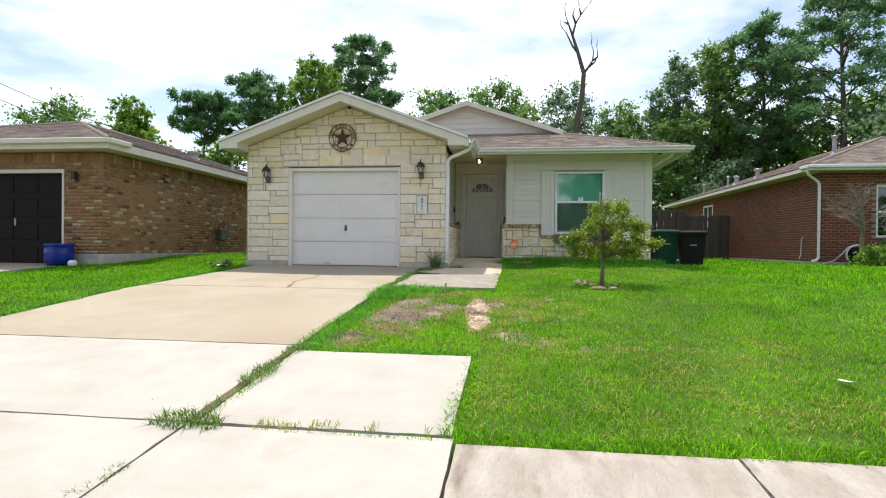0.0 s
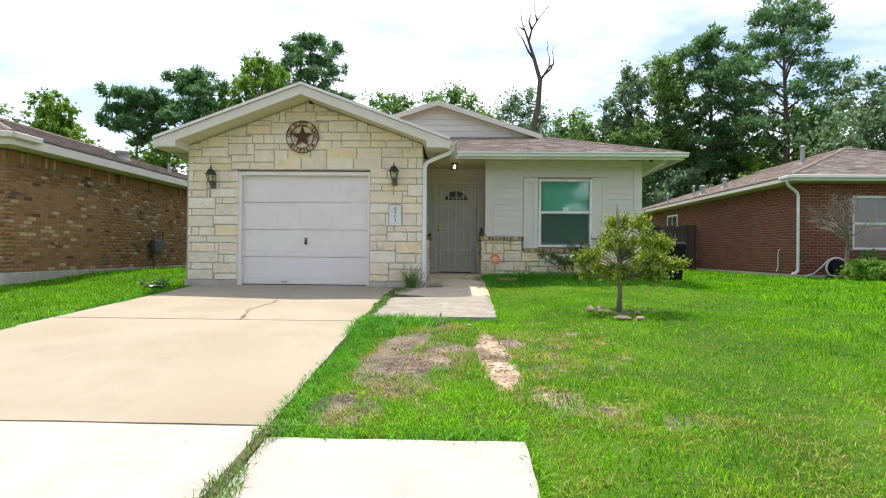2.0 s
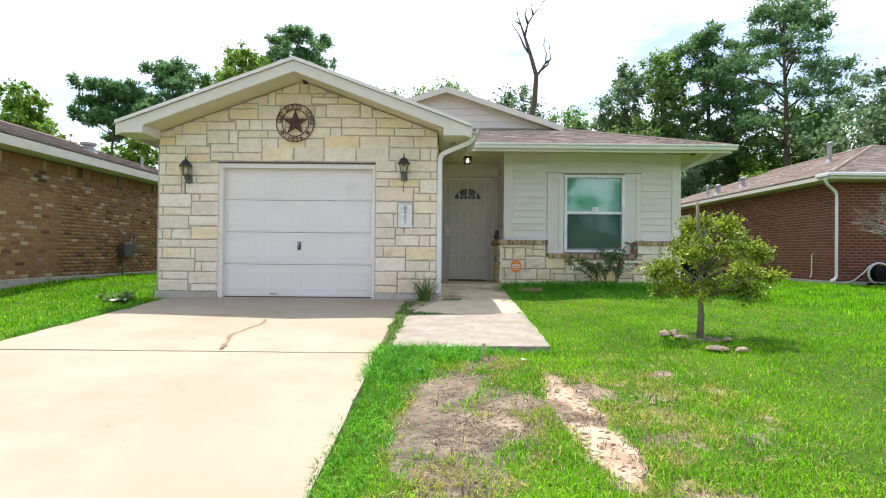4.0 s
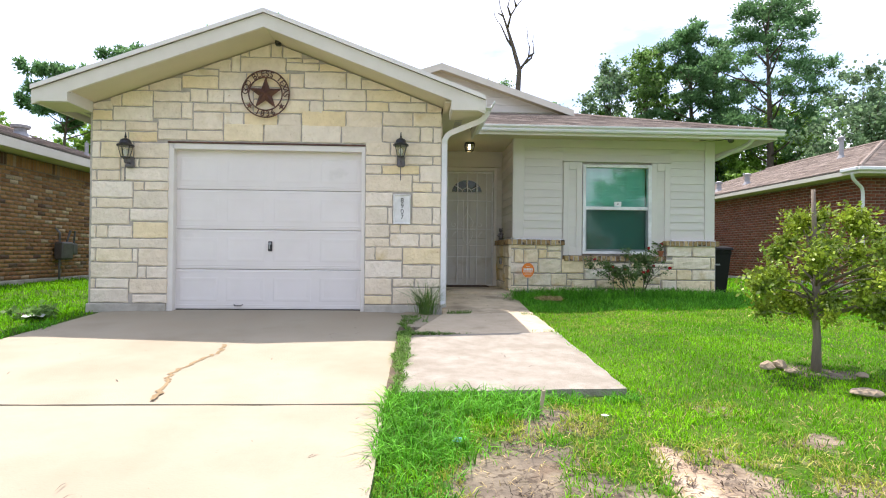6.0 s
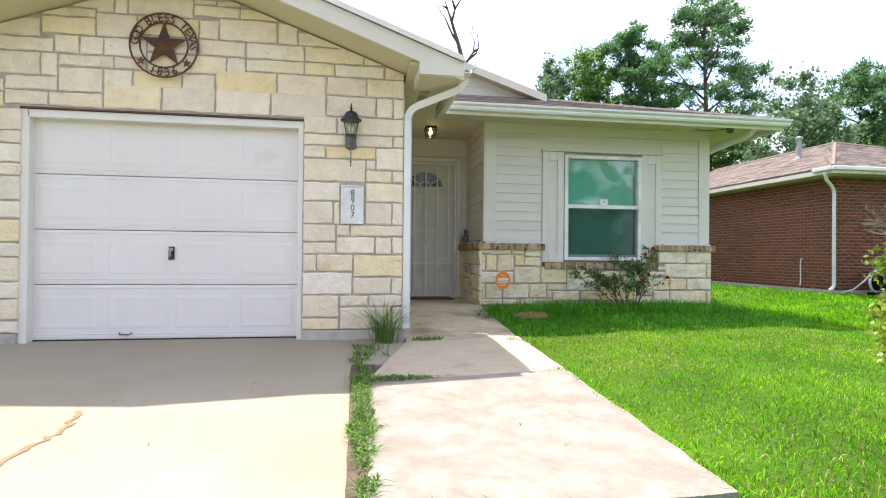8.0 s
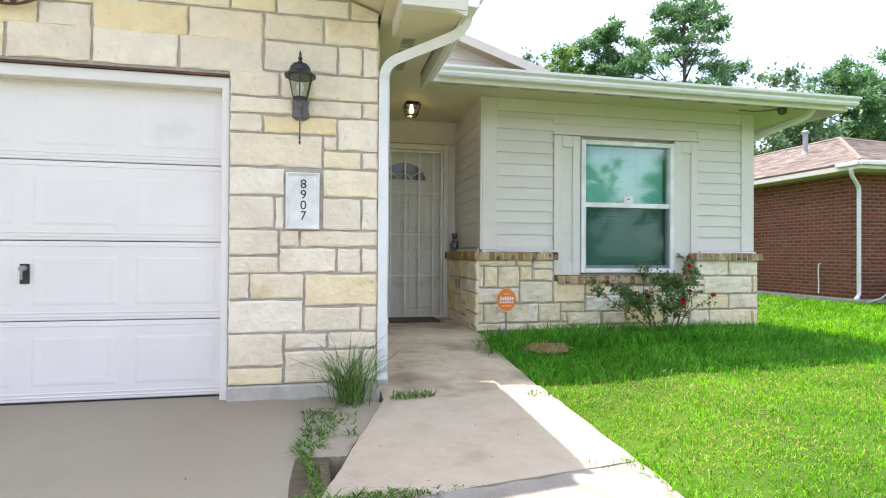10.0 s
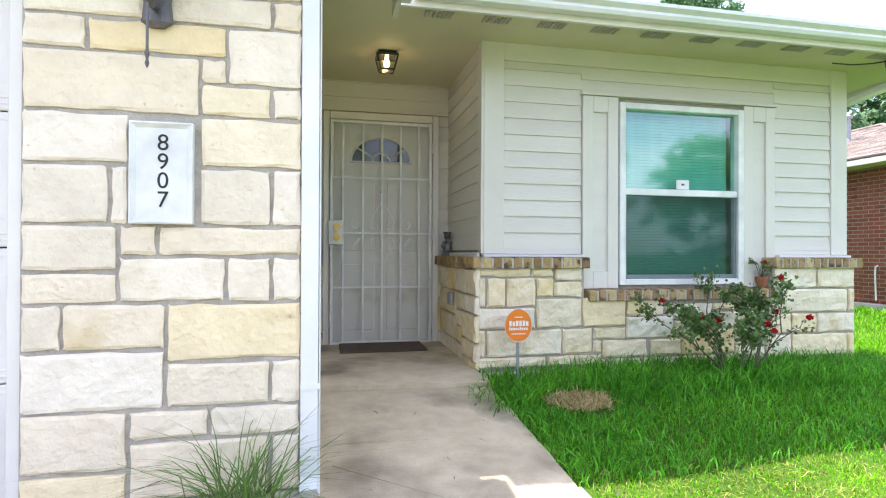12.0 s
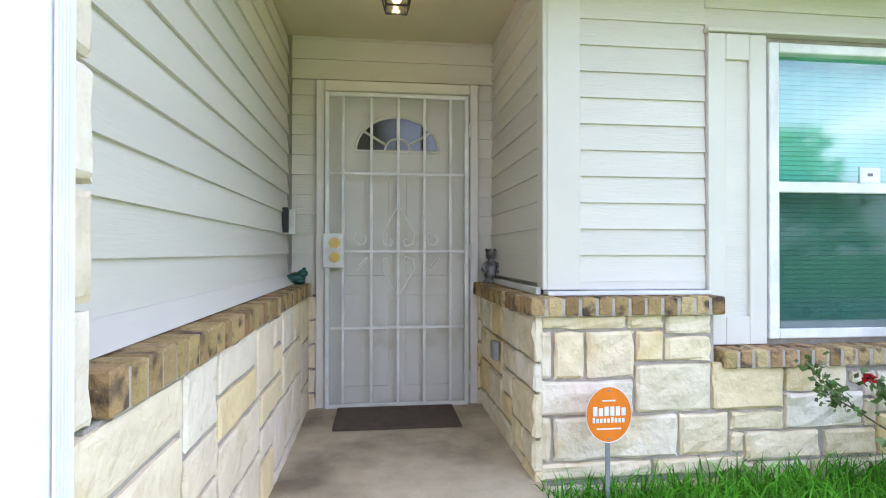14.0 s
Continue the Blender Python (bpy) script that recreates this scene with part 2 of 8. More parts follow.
LEAF_BLUE = mat("grey_green_leaves", (0.19, 0.31, 0.16), 0.55, scale=0.4, island=True, spread=0.4, bump=0, thin=0.5, spec=0.3)
LEAF_LIGHT = mat("light_leaves", (0.21, 0.38, 0.055), 0.55, scale=0.4, island=True, spread=0.35, bump=0, thin=0.45, spec=0.3)
YOUNGLEAF = mat("young_tree_leaves", (0.33, 0.43, 0.035), 0.5, dark=(0.15, 0.24, 0.025), scale=4, amount=1.0, island=True, spread=0.5, bump=0, thin=0.35)
CLUMPGRASS = mat("clump_grass_blades", (0.135, 0.25, 0.05), 0.5, scale=3, island=True, spread=0.45, bump=0, thin=0.35, spec=0.4)
ROSELEAF = mat("rose_leaves", (0.135, 0.225, 0.065), 0.45, scale=5, island=True, spread=0.4, bump=0, thin=0.3)
ROSE = mat("red_petals", (0.55, 0.008, 0.02), 0.5, scale=5, island=True, spread=0.25, bump=0, thin=0.3)
GRASS = mat("grass_blades", (0.205, 0.50, 0.006), 0.7, dark=(0.095, 0.32, 0.005), scale=1.3, amount=0.9, island=True, spread=0.6, bump=0, thin=0.34, spec=0.18)
TALLGRASS = mat("tall_grass_blades", (0.135, 0.43, 0.030), 0.6, dark=(0.06, 0.26, 0.015), scale=2, island=True, spread=0.55, bump=0, thin=0.4, spec=0.25)
YELLOWGRASS = mat("yellowing_grass_blades", (0.36, 0.40, 0.06), 0.6, dark=(0.27, 0.31, 0.05), scale=3, island=True, spread=0.4, bump=0, thin=0.35, spec=0.3)
WEEDLEAF = mat("low_weed_leaves", (0.15, 0.29, 0.05), 0.6, dark=(0.08, 0.17, 0.03), scale=6, island=True, spread=0.5, bump=0, thin=0.3, spec=0.25)
STRAW = mat("dry_straw", (0.55, 0.42, 0.19), 0.8, scale=5, island=True, spread=0.3, bump=0, thin=0.2)
ROCK = mat("pale_rock", (0.40, 0.315, 0.22), 0.95, scale=6, bump=0.6, fine=30)


def ground_material():
    m = bpy.data.materials.new("lawn_soil")
    m.use_nodes = True
    n, l = m.node_tree.nodes, m.node_tree.links
    b = n["Principled BSDF"]
    b.inputs["Roughness"].default_value, b.inputs["Specular IOR Level"].default_value = 0.95, 0.2
    tc = n.new("ShaderNodeTexCoord")
    at = n.new("ShaderNodeAttribute")
    at.attribute_name = "soil"

    def noise_at(scale, detail=8):
        q = n.new("ShaderNodeTexNoise")
        q.inputs["Scale"].default_value, q.inputs["Detail"].default_value = scale, detail
        l.new(tc.outputs["Object"], q.inputs["Vector"])
        return q.outputs["Fac"]

    def blend(fac, a, c):
        q = n.new("ShaderNodeMixRGB")
        l.new(fac, q.inputs["Fac"])
        for s, v in (("Color1", a), ("Color2", c)):
            if isinstance(v, tuple):
                q.inputs[s].default_value = (*v, 1)
            else:
                l.new(v, q.inputs[s])
        return q.outputs["Color"]

    def rng(fac, lo, hi):
        q = n.new("ShaderNodeMapRange")
        q.inputs["From Min"].default_value, q.inputs["From Max"].default_value = lo, hi
        l.new(fac, q.inputs["Value"])
        return q.outputs["Result"]
    green = blend(rng(noise_at(1.1), 0.4, 0.62), (0.035, 0.085, 0.005), (0.065, 0.15, 0.006))
    green = blend(rng(noise_at(30), 0.45, 0.75), green, (0.07, 0.12, 0.015))
    sandy = n.new("ShaderNodeAttribute")
    sandy.attribute_name = "sand"
    mud = blend(rng(noise_at(6.5), 0.40, 0.60), (0.075, 0.068, 0.055), (0.18, 0.16, 0.115))
    sand = blend(rng(noise_at(5.0), 0.38, 0.60), (0.34, 0.25, 0.17), (0.52, 0.415, 0.30))
    soil = blend(sandy.outputs["Fac"], mud, sand)
    soil = blend(rng(noise_at(3.2), 0.56, 0.66), soil, (0.17, 0.13, 0.09))
    soil = blend(rng(noise_at(26), 0.54, 0.62), soil, (0.10, 0.08, 0.058))
    add = n.new("ShaderNodeMath")
    add.operation = "MULTIPLY_ADD"
    add.inputs[1].default_value = 1.5
    l.new(noise_at(8), add.inputs[0])
    l.new(at.outputs["Fac"], add.inputs[2])
    l.new(blend(rng(add.outputs[0], 0.98, 1.25), green, soil), b.inputs["Base Color"])
    bp = n.new("ShaderNodeBump")
    bp.inputs["Strength"].default_value, bp.inputs["Distance"].default_value = 0.8, 0.04
    l.new(noise_at(22, 10), bp.inputs["Height"])
    l.new(bp.outputs["Normal"], b.inputs["Normal"])
    return m


def glass_material(name, tint, share, rough=0.02):
    m = bpy.data.materials.new(name)
    m.use_nodes = True
    n, l = m.node_tree.nodes, m.node_tree.links
    n.remove(n["Principled BSDF"])
    tr, gl, mx = n.new("ShaderNodeBsdfTransparent"), n.new("ShaderNodeBsdfGlossy"), n.new("ShaderNodeMixShader")
    tr.inputs["Color"].default_value = (*tint, 1)
    gl.inputs["Roughness"].default_value = rough
    mx.inputs["Fac"].default_value = share
    l.new(tr.outputs["BSDF"], mx.inputs[1])
    l.new(gl.outputs["BSDF"], mx.inputs[2])
    l.new(mx.outputs["Shader"], n["Material Output"].inputs["Surface"])
    return m


GLASS = glass_material("window_glass", (0.35, 0.82, 0.70), 0.20, 0.05)
SCREEN = glass_material("insect_screen", (0.45, 0.50, 0.50), 0.02, 0.5)
DARKGLASS = glass_material("dark_window_glass", (0.35, 0.42, 0.42), 0.12)
FANGLASS = glass_material("fanlight_glass", (0.45, 0.46, 0.42), 0.06, 0.15)
LAMPGLASS = glass_material("lantern_glass", (0.85, 0.85, 0.82), 0.10, 0.15)


def glow_material(name, colour, strength):
    m = bpy.data.materials.new(name)
    m.use_nodes = True
    b = m.node_tree.nodes["Principled BSDF"]
    b.inputs["Emission Color"].default_value, b.inputs["Emission Strength"].default_value = (*colour, 1), strength
    return m


BULB = glow_material("warm_bulb", (1.0, 0.72, 0.30), 9.0)


# ---- helpers for shapes ----
def to_world(ob):
    m = ob.matrix_basis.copy()
    return to_world(ob.parent) @ ob.matrix_parent_inverse @ m if ob.parent else m


def attach(ob, parent):
    if parent:
        ob.parent = parent
        ob.matrix_parent_inverse = to_world(parent).inverted()
    return ob


def part(name, bm, material, parent=None, label="", smooth=False):
    bmesh.ops.recalc_face_normals(bm, faces=bm.faces)
    me = bpy.data.meshes.new(name)
    bm.to_mesh(me)
    bm.free()
    me.materials.append(material)
    if smooth:
        me.polygons.foreach_set("use_smooth", [True] * len(me.polygons))
    ob = attach(new(name, me), parent)
    if label:
        ob["label"] = label
    return ob


def fast(name, verts, faces, material, parent=None, label=""):
    """A mesh from arrays: verts (n, 3), faces (m, k)."""
    me = bpy.data.meshes.new(name)
    v, f = np.asarray(verts, dtype=np.float32), np.asarray(faces, dtype=np.int32)
    me.vertices.add(len(v))
    me.vertices.foreach_set("co", v.ravel())
    me.loops.add(f.size)
    me.loops.foreach_set("vertex_index", f.ravel())
    me.polygons.add(len(f))
    me.polygons.foreach_set("loop_start", np.arange(0, f.size, f.shape[1], dtype=np.int32))
    me.update(calc_edges=True)
    me.materials.append(material)
    ob = attach(new(name, me), parent)
    if label:
        ob["label"] = label
    return ob


def thing(name, x, y, z, label, category, group="", kind=""):
    ob = new(name)
    ob.empty_display_size = 0.1
    ob.location = (x, y, z)
    return tagged(ob, label, category, group, kind)


def box(bm, x0, y0, z0, x1, y1, z1, b=0.0):
    lo, hi = (min(x0, x1), min(y0, y1), min(z0, z1)), (max(x0, x1), max(y0, y1), max(z0, z1))
    b = min(b, *[(h - l) * 0.45 for h, l in zip(hi, lo)])
    sg = [(i, j, k) for i in (0, 1) for j in (0, 1) for k in (0, 1)]
    if b <= 0:
        v = {s: bm.verts.new([hi[a] if s[a] else lo[a] for a in range(3)]) for s in sg}
        for a in range(3):
            p, q = [c for c in range(3) if c != a]
            for s in (0, 1):
                ring = []
                for u, w in ((0, 0), (1, 0), (1, 1), (0, 1)):
                    k = [0, 0, 0]
                    k[a], k[p], k[q] = s, u, w
                    ring.append(v[tuple(k)])
                bm.faces.new(ring)
        return
    v = {}
    for s in sg:
        for a in range(3):
            v[s, a] = bm.verts.new([(hi[c] if s[c] else lo[c]) if c == a else ((hi[c] - b) if s[c] else (lo[c] + b)) for c in range(3)])
    for a in range(3):
        p, q = [c for c in range(3) if c != a]

        def key(sa, u, w):
            k = [0, 0, 0]
            k[a], k[p], k[q] = sa, u, w
            return tuple(k)
        for s in (0, 1):
            bm.faces.new([v[key(s, u, w), a] for u, w in ((0, 0), (1, 0), (1, 1), (0, 1))])
        for u in (0, 1):
            for w in (0, 1):
                bm.faces.new([v[key(0, u, w), p], v[key(1, u, w), p], v[key(1, u, w), q], v[key(0, u, w), q]])
    for s in sg:
        bm.faces.new([v[s, a] for a in range(3)])


def boxes(*rows, b=0.0):
    bm = bmesh.new()
    for r in rows:
        box(bm, *r, b=b)
    return bm


def tube(bm, pts, r, n=8, cap=True, turn=0.0):
    """A round bar along pts; r is one radius or one for each point."""
    pts = [Vector(p) for p in pts]
    rs = r if isinstance(r, (list, tuple)) else [r] * len(pts)
    rings, side = [], None
    for i, p in enumerate(pts):
        d = (pts[min(i + 1, len(pts) - 1)] - pts[max(i - 1, 0)]).normalized()
        if side is None:
            side = d.cross(Vector((0, 0, 1)) if abs(d.z) < 0.9 else Vector((1, 0, 0))).normalized()
        side = (side - d * side.dot(d)).normalized()
        up = d.cross(side)
        rings.append([bm.verts.new(p + (side * math.cos(turn + 2 * math.pi * k / n) + up * math.sin(turn + 2 * math.pi * k / n)) * rs[i]) for k in range(n)])
    for a, c in zip(rings, rings[1:]):
        for k in range(n):
            bm.faces.new((a[k], a[(k + 1) % n], c[(k + 1) % n], c[k]))
    if cap:
        bm.faces.new(rings[0])
        bm.faces.new(rings[-1])


def lathe(bm, rows, x, y, z, n=16, sx=1.0, sy=1.0, turn=0.0):
    """A turned shape: rows of (radius, height)."""
    rings = [[bm.verts.new((x + sx * r * math.cos(turn + 2 * math.pi * k / n), y + sy * r * math.sin(turn + 2 * math.pi * k / n), z + h)) for k in range(n)] for r, h in rows]
    for a, c in zip(rings, rings[1:]):
        for k in range(n):
            bm.faces.new((a[k], a[(k + 1) % n], c[(k + 1) % n], c[k]))
    bm.faces.new(rings[0])
    bm.faces.new(rings[-1])


def prism(bm, outline, depth):
    """A flat outline of 3D points, thickened along the vector depth."""
    a = [bm.verts.new(p) for p in outline]
    c = [bm.verts.new(Vector(p) + Vector(depth)) for p in outline]
    bm.faces.new(a)
    bm.faces.new(c)
    for k in range(len(a)):
        bm.faces.new((a[k], a[(k + 1) % len(a)], c[(k + 1) % len(a)], c[k]))


def text(name, body, size, m, material, parent, depth=0.002):
    cu = bpy.data.curves.new(name, "FONT")
    cu.body, cu.size, cu.extrude, cu.align_x, cu.align_y = body, size, depth, "CENTER", "CENTER"
    tmp = bpy.data.objects.new(name, cu)
    scene.collection.objects.link(tmp)
    me = bpy.data.meshes.new_from_object(tmp.evaluated_get(bpy.context.evaluated_depsgraph_get()))
    bpy.data.objects.remove(tmp)
    me.transform(m)
    me.materials.clear()
    me.materials.append(material)
    return attach(new(name, me), parent)


def gz(y):
    """Height of the ground along the walk."""
    return float(np.interp(y, (-12, -3, -0.3, 0, 2, 3, 4.7, 7.6, 11.7, 13.4, 40), (-0.4, -0.4, -0.32, -0.02, 0.07, 0.16, 0.32, 0.57, 0.77, 0.91, 0.95)))


def lawn(x, y):
    lift = 0.07 * min(1, max(0, (x + 0.2) / 1.2)) * min(1, max(0, (y - 4.5) / 2.5)) * min(1, max(0, (13.5 - y) / 2))
    dip = 0.0
    if x > 3.2:
        dip = min(1, max(0, (y - 11) / 5)) * (0.10 * min(1, (x - 3.2) / 1.2) + 0.18 * math.exp(-((x - 5.2) / 1.3) ** 2))
    return gz(y) + lift - dip + 0.012 * math.sin(x * 2.1 + y * 1.3) + 0.01 * math.sin(x * 3.7 - y * 2.9)


def leaf_cloud(centres, radii, count, size, seed, flat=0.75, needle=False, slim=0.5):
    """Vertices and faces of many small leaves round clump centres."""
    rng = np.random.default_rng(seed)
    c, r = np.asarray(centres, float), np.asarray(radii, float)
    pick = rng.choice(len(c), count, p=(r ** 2) / (r ** 2).sum())
    d = rng.normal(size=(count, 3))
    d /= np.linalg.norm(d, axis=1, keepdims=True)
    rad = r[pick] * np.minimum(np.abs(rng.normal(0, 0.68, count)), 1.35)
    p = c[pick] + d * rad[:, None] * np.array([1, 1, flat])
    a = rng.normal(size=(count, 3))
    if needle:
        a = d * np.array([1, 1, 0.6]) + 0.55 * a + np.array([0, 0, 0.35])
    a /= np.linalg.norm(a, axis=1, keepdims=True)
    b = np.cross(a, rng.normal(size=(count, 3)))
    b /= np.linalg.norm(b, axis=1, keepdims=True)
    s = size * rng.uniform(0.6, 1.35, count)[:, None]
    w = s * (0.2 if needle else slim)
    v = np.stack([p - b * w * 0.3, p + a * s * 0.5 + b * w, p + a * s, p + a * s * 0.5 - b * w], 1).reshape(-1, 3)
    return v, np.arange(count * 4).reshape(-1, 4)


# ---- ground, drive, paths ----
# bare patches and one painted tree shade: centre, half axes, strength, share of pale sand, slant
BARE_AND_SHADED = ((-1.53, 5.15, 0.30, 0.38, 1.7, 0.0, 0.0), (-1.28, 6.1, 0.45, 0.75, 1.6, 0.1, -0.1), (-1.32, 7.0, 0.34, 0.62, 1.6, 0.15, 0.0), (-0.98, 6.45, 0.42, 0.85, 1.0, 0.3, 0.0), (-1.22, 7.25, 0.40, 0.45, 1.2, 0.1, 0.0),
        (-0.40, 6.45, 0.19, 1.05, 2.8, 1.0, -0.08), (-0.15, 7.1, 0.24, 0.36, 1.5, 0.55, 0.3), (-0.1, 5.42, 0.36, 0.22, 1.25, 0.7, 0.0), (0.25, 5.2, 0.40, 0.16, 1.0, 0.5, 0.0), (0.62, 4.95, 0.5, 0.20, 0.75, 0.3, 0.0),
        # (1.35, 8.6) browns the turf as the young tree's shade, painted in
        (-0.92, 7.72, 0.34, 0.34, 1.3, 0.2, 0.0), (0.42, 7.42, 0.20, 0.12, 1.1, 0.3, 0.0), (0.10, 7.9, 0.28, 0.14, 0.8, 0.3, 0.0), (1.35, 8.6, 0.34, 0.30, 0.6, 0.2, 0.0), (0.0, 6.6, 0.9, 0.9, 0.45, 0.4, 0.0))


def bare(x, y):
    """How bare or shade-tinted the ground is, and how sandy."""
    best, sand = 0.0, 0.0
    for cx, cy, rx, ry, s, pale, slant in BARE_AND_SHADED:
        a = (1 - ((x - cx - slant * (y - cy)) / rx) ** 2 - ((y - cy) / ry) ** 2) * s
        if a > best:
            best, sand = a, pale
    if best > 0:
        best = max(0.0, best * (0.95 + 0.8 * noise.noise((x * 2.3, y * 2.3, 0.3))) + 0.55 * noise.noise((x * 5, y * 5, 2.0)) - 0.05)
    return min(1.0, best), min(1.0, max(0.0, sand + 0.3 * noise.noise((x * 3, y * 3, 6.0))))


def soil_amount(x, y):
    return bare(x, y)[0]


def hard(x, y):
    """True where concrete or a house covers the ground."""
    if -5.85 < x < -1.93 and 3.0 < y < 12:
        return True
    if -1.82 < x < -0.24 and 8.2 < y < 13.5:
        return True
    if -1.82 < x < -0.33 and 3.05 < y < 4.66:
        return True
    if y < 3.0 and y > 1.3 or -9 < y < 0.2:
        return True
    if -6.05 < x < -1.4 and y > 11.6 or -1.5 < x < 3.3 and y > 13.4:
        return True
    if x < -9.2 and y > 11.3 or x > 8.7 and y > 16.9:
        return True
    return x < -9.9 and y > 9.6


def make_ground():
    xs = np.concatenate(([-900, -300, -100, -50, -30, -20], np.arange(-13, -2.1, 0.14), np.arange(-2.1, 2.2, 0.06), np.arange(2.2, 15.01, 0.14), [20, 30, 50, 100, 300, 900]))
    ys = np.concatenate(([-900, -300, -100, -50, -25, -12], np.arange(-4, 4.6, 0.14), np.arange(4.6, 9, 0.06), np.arange(9, 20.01, 0.14), [24, 28, 34, 40, 60, 100, 300, 900]))
    verts = [(x, y, (lawn(x, y) if -13 < x < 15 else gz(y)) - 0.02 - (0.1 if hard(x, y) and hard(x + 0.3, y) and hard(x - 0.3, y) and -8 < y < 12 else 0)) for y in ys for x in xs]
    nx = len(xs)
    faces = [(j * nx + i, j * nx + i + 1, (j + 1) * nx + i + 1, (j + 1) * nx + i) for j in range(len(ys) - 1) for i in range(nx - 1)]
    ob = fast("ground", verts, faces, ground_material())
    ob.data.polygons.foreach_set("use_smooth", [True] * len(faces))
    soil = ob.data.attributes.new("soil", "FLOAT", "POINT")
    soil.data.foreach_set("value", [soil_amount(v[0], v[1]) if -3 < v[0] < 4 and 4 < v[1] < 10 else 0.0 for v in verts])
    pale = ob.data.attributes.new("sand", "FLOAT", "POINT")
    pale.data.foreach_set("value", [bare(v[0], v[1])[1] if -3 < v[0] < 4 and 4 < v[1] < 10 else 0.0 for v in verts])
    tagged(ob, "sloping green lawn with bare sandy soil patches", "lawn", kind="structure")


make_ground()


def slab(name, corners, material, parent=None, label="", thick=0.12, lift=0.012, rag=0.006, hard_edge=0.012):
    """A poured slab over a four-cornered patch, following the slope, with a worn edge."""
    bm = bmesh.new()
    nu = nv = 14
    (ax, ay), (bx, by), (cx, cy), (dx, dy) = corners
    grid = []
    for j in range(nv + 1):
        row = []
        for i in range(nu + 1):
            u, v = i / nu, j / nv
            x = (ax * (1 - u) + bx * u) * (1 - v) + (dx * (1 - u) + cx * u) * v
            y = (ay * (1 - u) + by * u) * (1 - v) + (dy * (1 - u) + cy * u) * v
            edge = i in (0, nu) or j in (0, nv)
            if edge:
                x += random.uniform(-rag, rag)
                y += random.uniform(-rag, rag)
            row.append(bm.verts.new((x, y, gz(y) + lift - (hard_edge if edge else 0))))
        grid.append(row)
    for j in range(nv):
        for i in range(nu):
            bm.faces.new((grid[j][i], grid[j][i + 1], grid[j + 1][i + 1], grid[j + 1][i]))
    rim = grid[0] + [r[-1] for r in grid[1:]] + grid[-1][-2::-1] + [r[0] for r in grid[-2:0:-1]]
    low = [bm.verts.new((v.co.x, v.co.y, v.co.z - thick)) for v in rim]
    for k in range(len(rim)):
        bm.faces.new((rim[k], rim[(k + 1) % len(rim)], low[(k + 1) % len(rim)], low[k]))
    return part(name, bm, material, parent, label)


def quad(x0, y0, x1, y1):
    return ((x0, y0), (x1, y0), (x1, y1), (x0, y1))


drive = thing("driveway", -3.9, 7, gz(7), "pale sunlit concrete driveway with jointed slabs", "driveway", kind="structure")
slab("slab", quad(-5.8, 3.1, -1.95, 4.80), CONCRETE2, drive, "bleached slab")
for y0, y1 in ((4.825, 8.01), (8.042, 11.95)):
    slab("slab", quad(-5.8, y0, -1.95, y1), CONCRETE, drive)
slab("slab", quad(-5.8, 1.0, -1.95, 3.08), CONCRETE2, drive, "pale apron slab")
slab("slab", quad(-6.2, -0.2, -1.6, 0.98), CONCRETE2, drive, "pale apron slab")
pad = tagged(slab("pavement", quad(-1.895, 3.1, -0.34, 4.64), CONCRETE2), "bright square concrete pad beside the driveway", "concrete pad", kind="structure")
walkpath = thing("footpath", -1, 10, gz(10), "pale concrete path leading to the porch", "footpath", kind="structure")
slab("slab", ((-1.87, 8.22), (-0.27, 8.30), (-0.23, 10.36), (-1.87, 10.12)), PATHCON, walkpath, "chalky slab with a chipped edge", lift=0.034, rag=0.014)
slab("slab", ((-1.86, 10.14), (-0.23, 10.38), (-0.23, 11.72), (-1.42, 11.56)), PATHTAN, walkpath, lift=0.03)
slab("slab", ((-1.947, 10.75), (-1.70, 10.72), (-1.426, 11.55), (-1.947, 11.90)), CONCRETE, walkpath, lift=0.014)
slab("joint_bed", quad(-1.97, 8.1, -1.78, 10.8), SOIL, walkpath, lift=0.008)
slab("joint_bed", quad(-1.97, 3.05, -1.90, 4.85), SOIL, walkpath, lift=0.008)
slab("slab", ((-1.42, 11.58), (-0.23, 11.74), (-0.22, 13.13), (-1.42, 13.20)), PORCHCON, walkpath, lift=0.02)
slab("slab", ((-1.5, 13.225), (-0.22, 13.145), (-0.1, 14.82), (-1.5, 14.82)), PORCHCON, walkpath, "porch floor slab a low step above the path", thick=0.2, lift=0.05)
sidewalk = thing("pavement_walk", 0, 2, gz(2), "broom-finished concrete pavement along the street", "pavement", kind="structure")
for k in range(-8, 10):
    x0 = -0.31 + 1.49 * k
    if x0 < -1.5 and x0 > -6.5:
        continue
    slab("slab", quad(x0 + 0.008, 1.45, x0 + 1.482, 3.0 + 0.02 * (k % 3)), SIDEWALK, sidewalk, rag=0.003)
slab("slab", quad(-1.93, 1.45, -0.32, 3.06), CONCRETE2, sidewalk, rag=0.003)
kerb = tagged(part("kerb", boxes((-60, -0.05, -0.4, 60, 0.12, -0.02), b=0.02), SIDEWALK), "grey concrete street kerb", "kerb", kind="structure")
tagged(part("road", boxes((-200, -9, -0.35, 200, -0.06, -0.16)), ASPHALT), "dark asphalt street", "road", kind="structure")

# ---- the house: walls ----
GY = 11.74


def gable_top(x):
    """Height of the underside of the garage gable over x."""
    return 4.305 - 0.3677 * abs(x + 3.66)


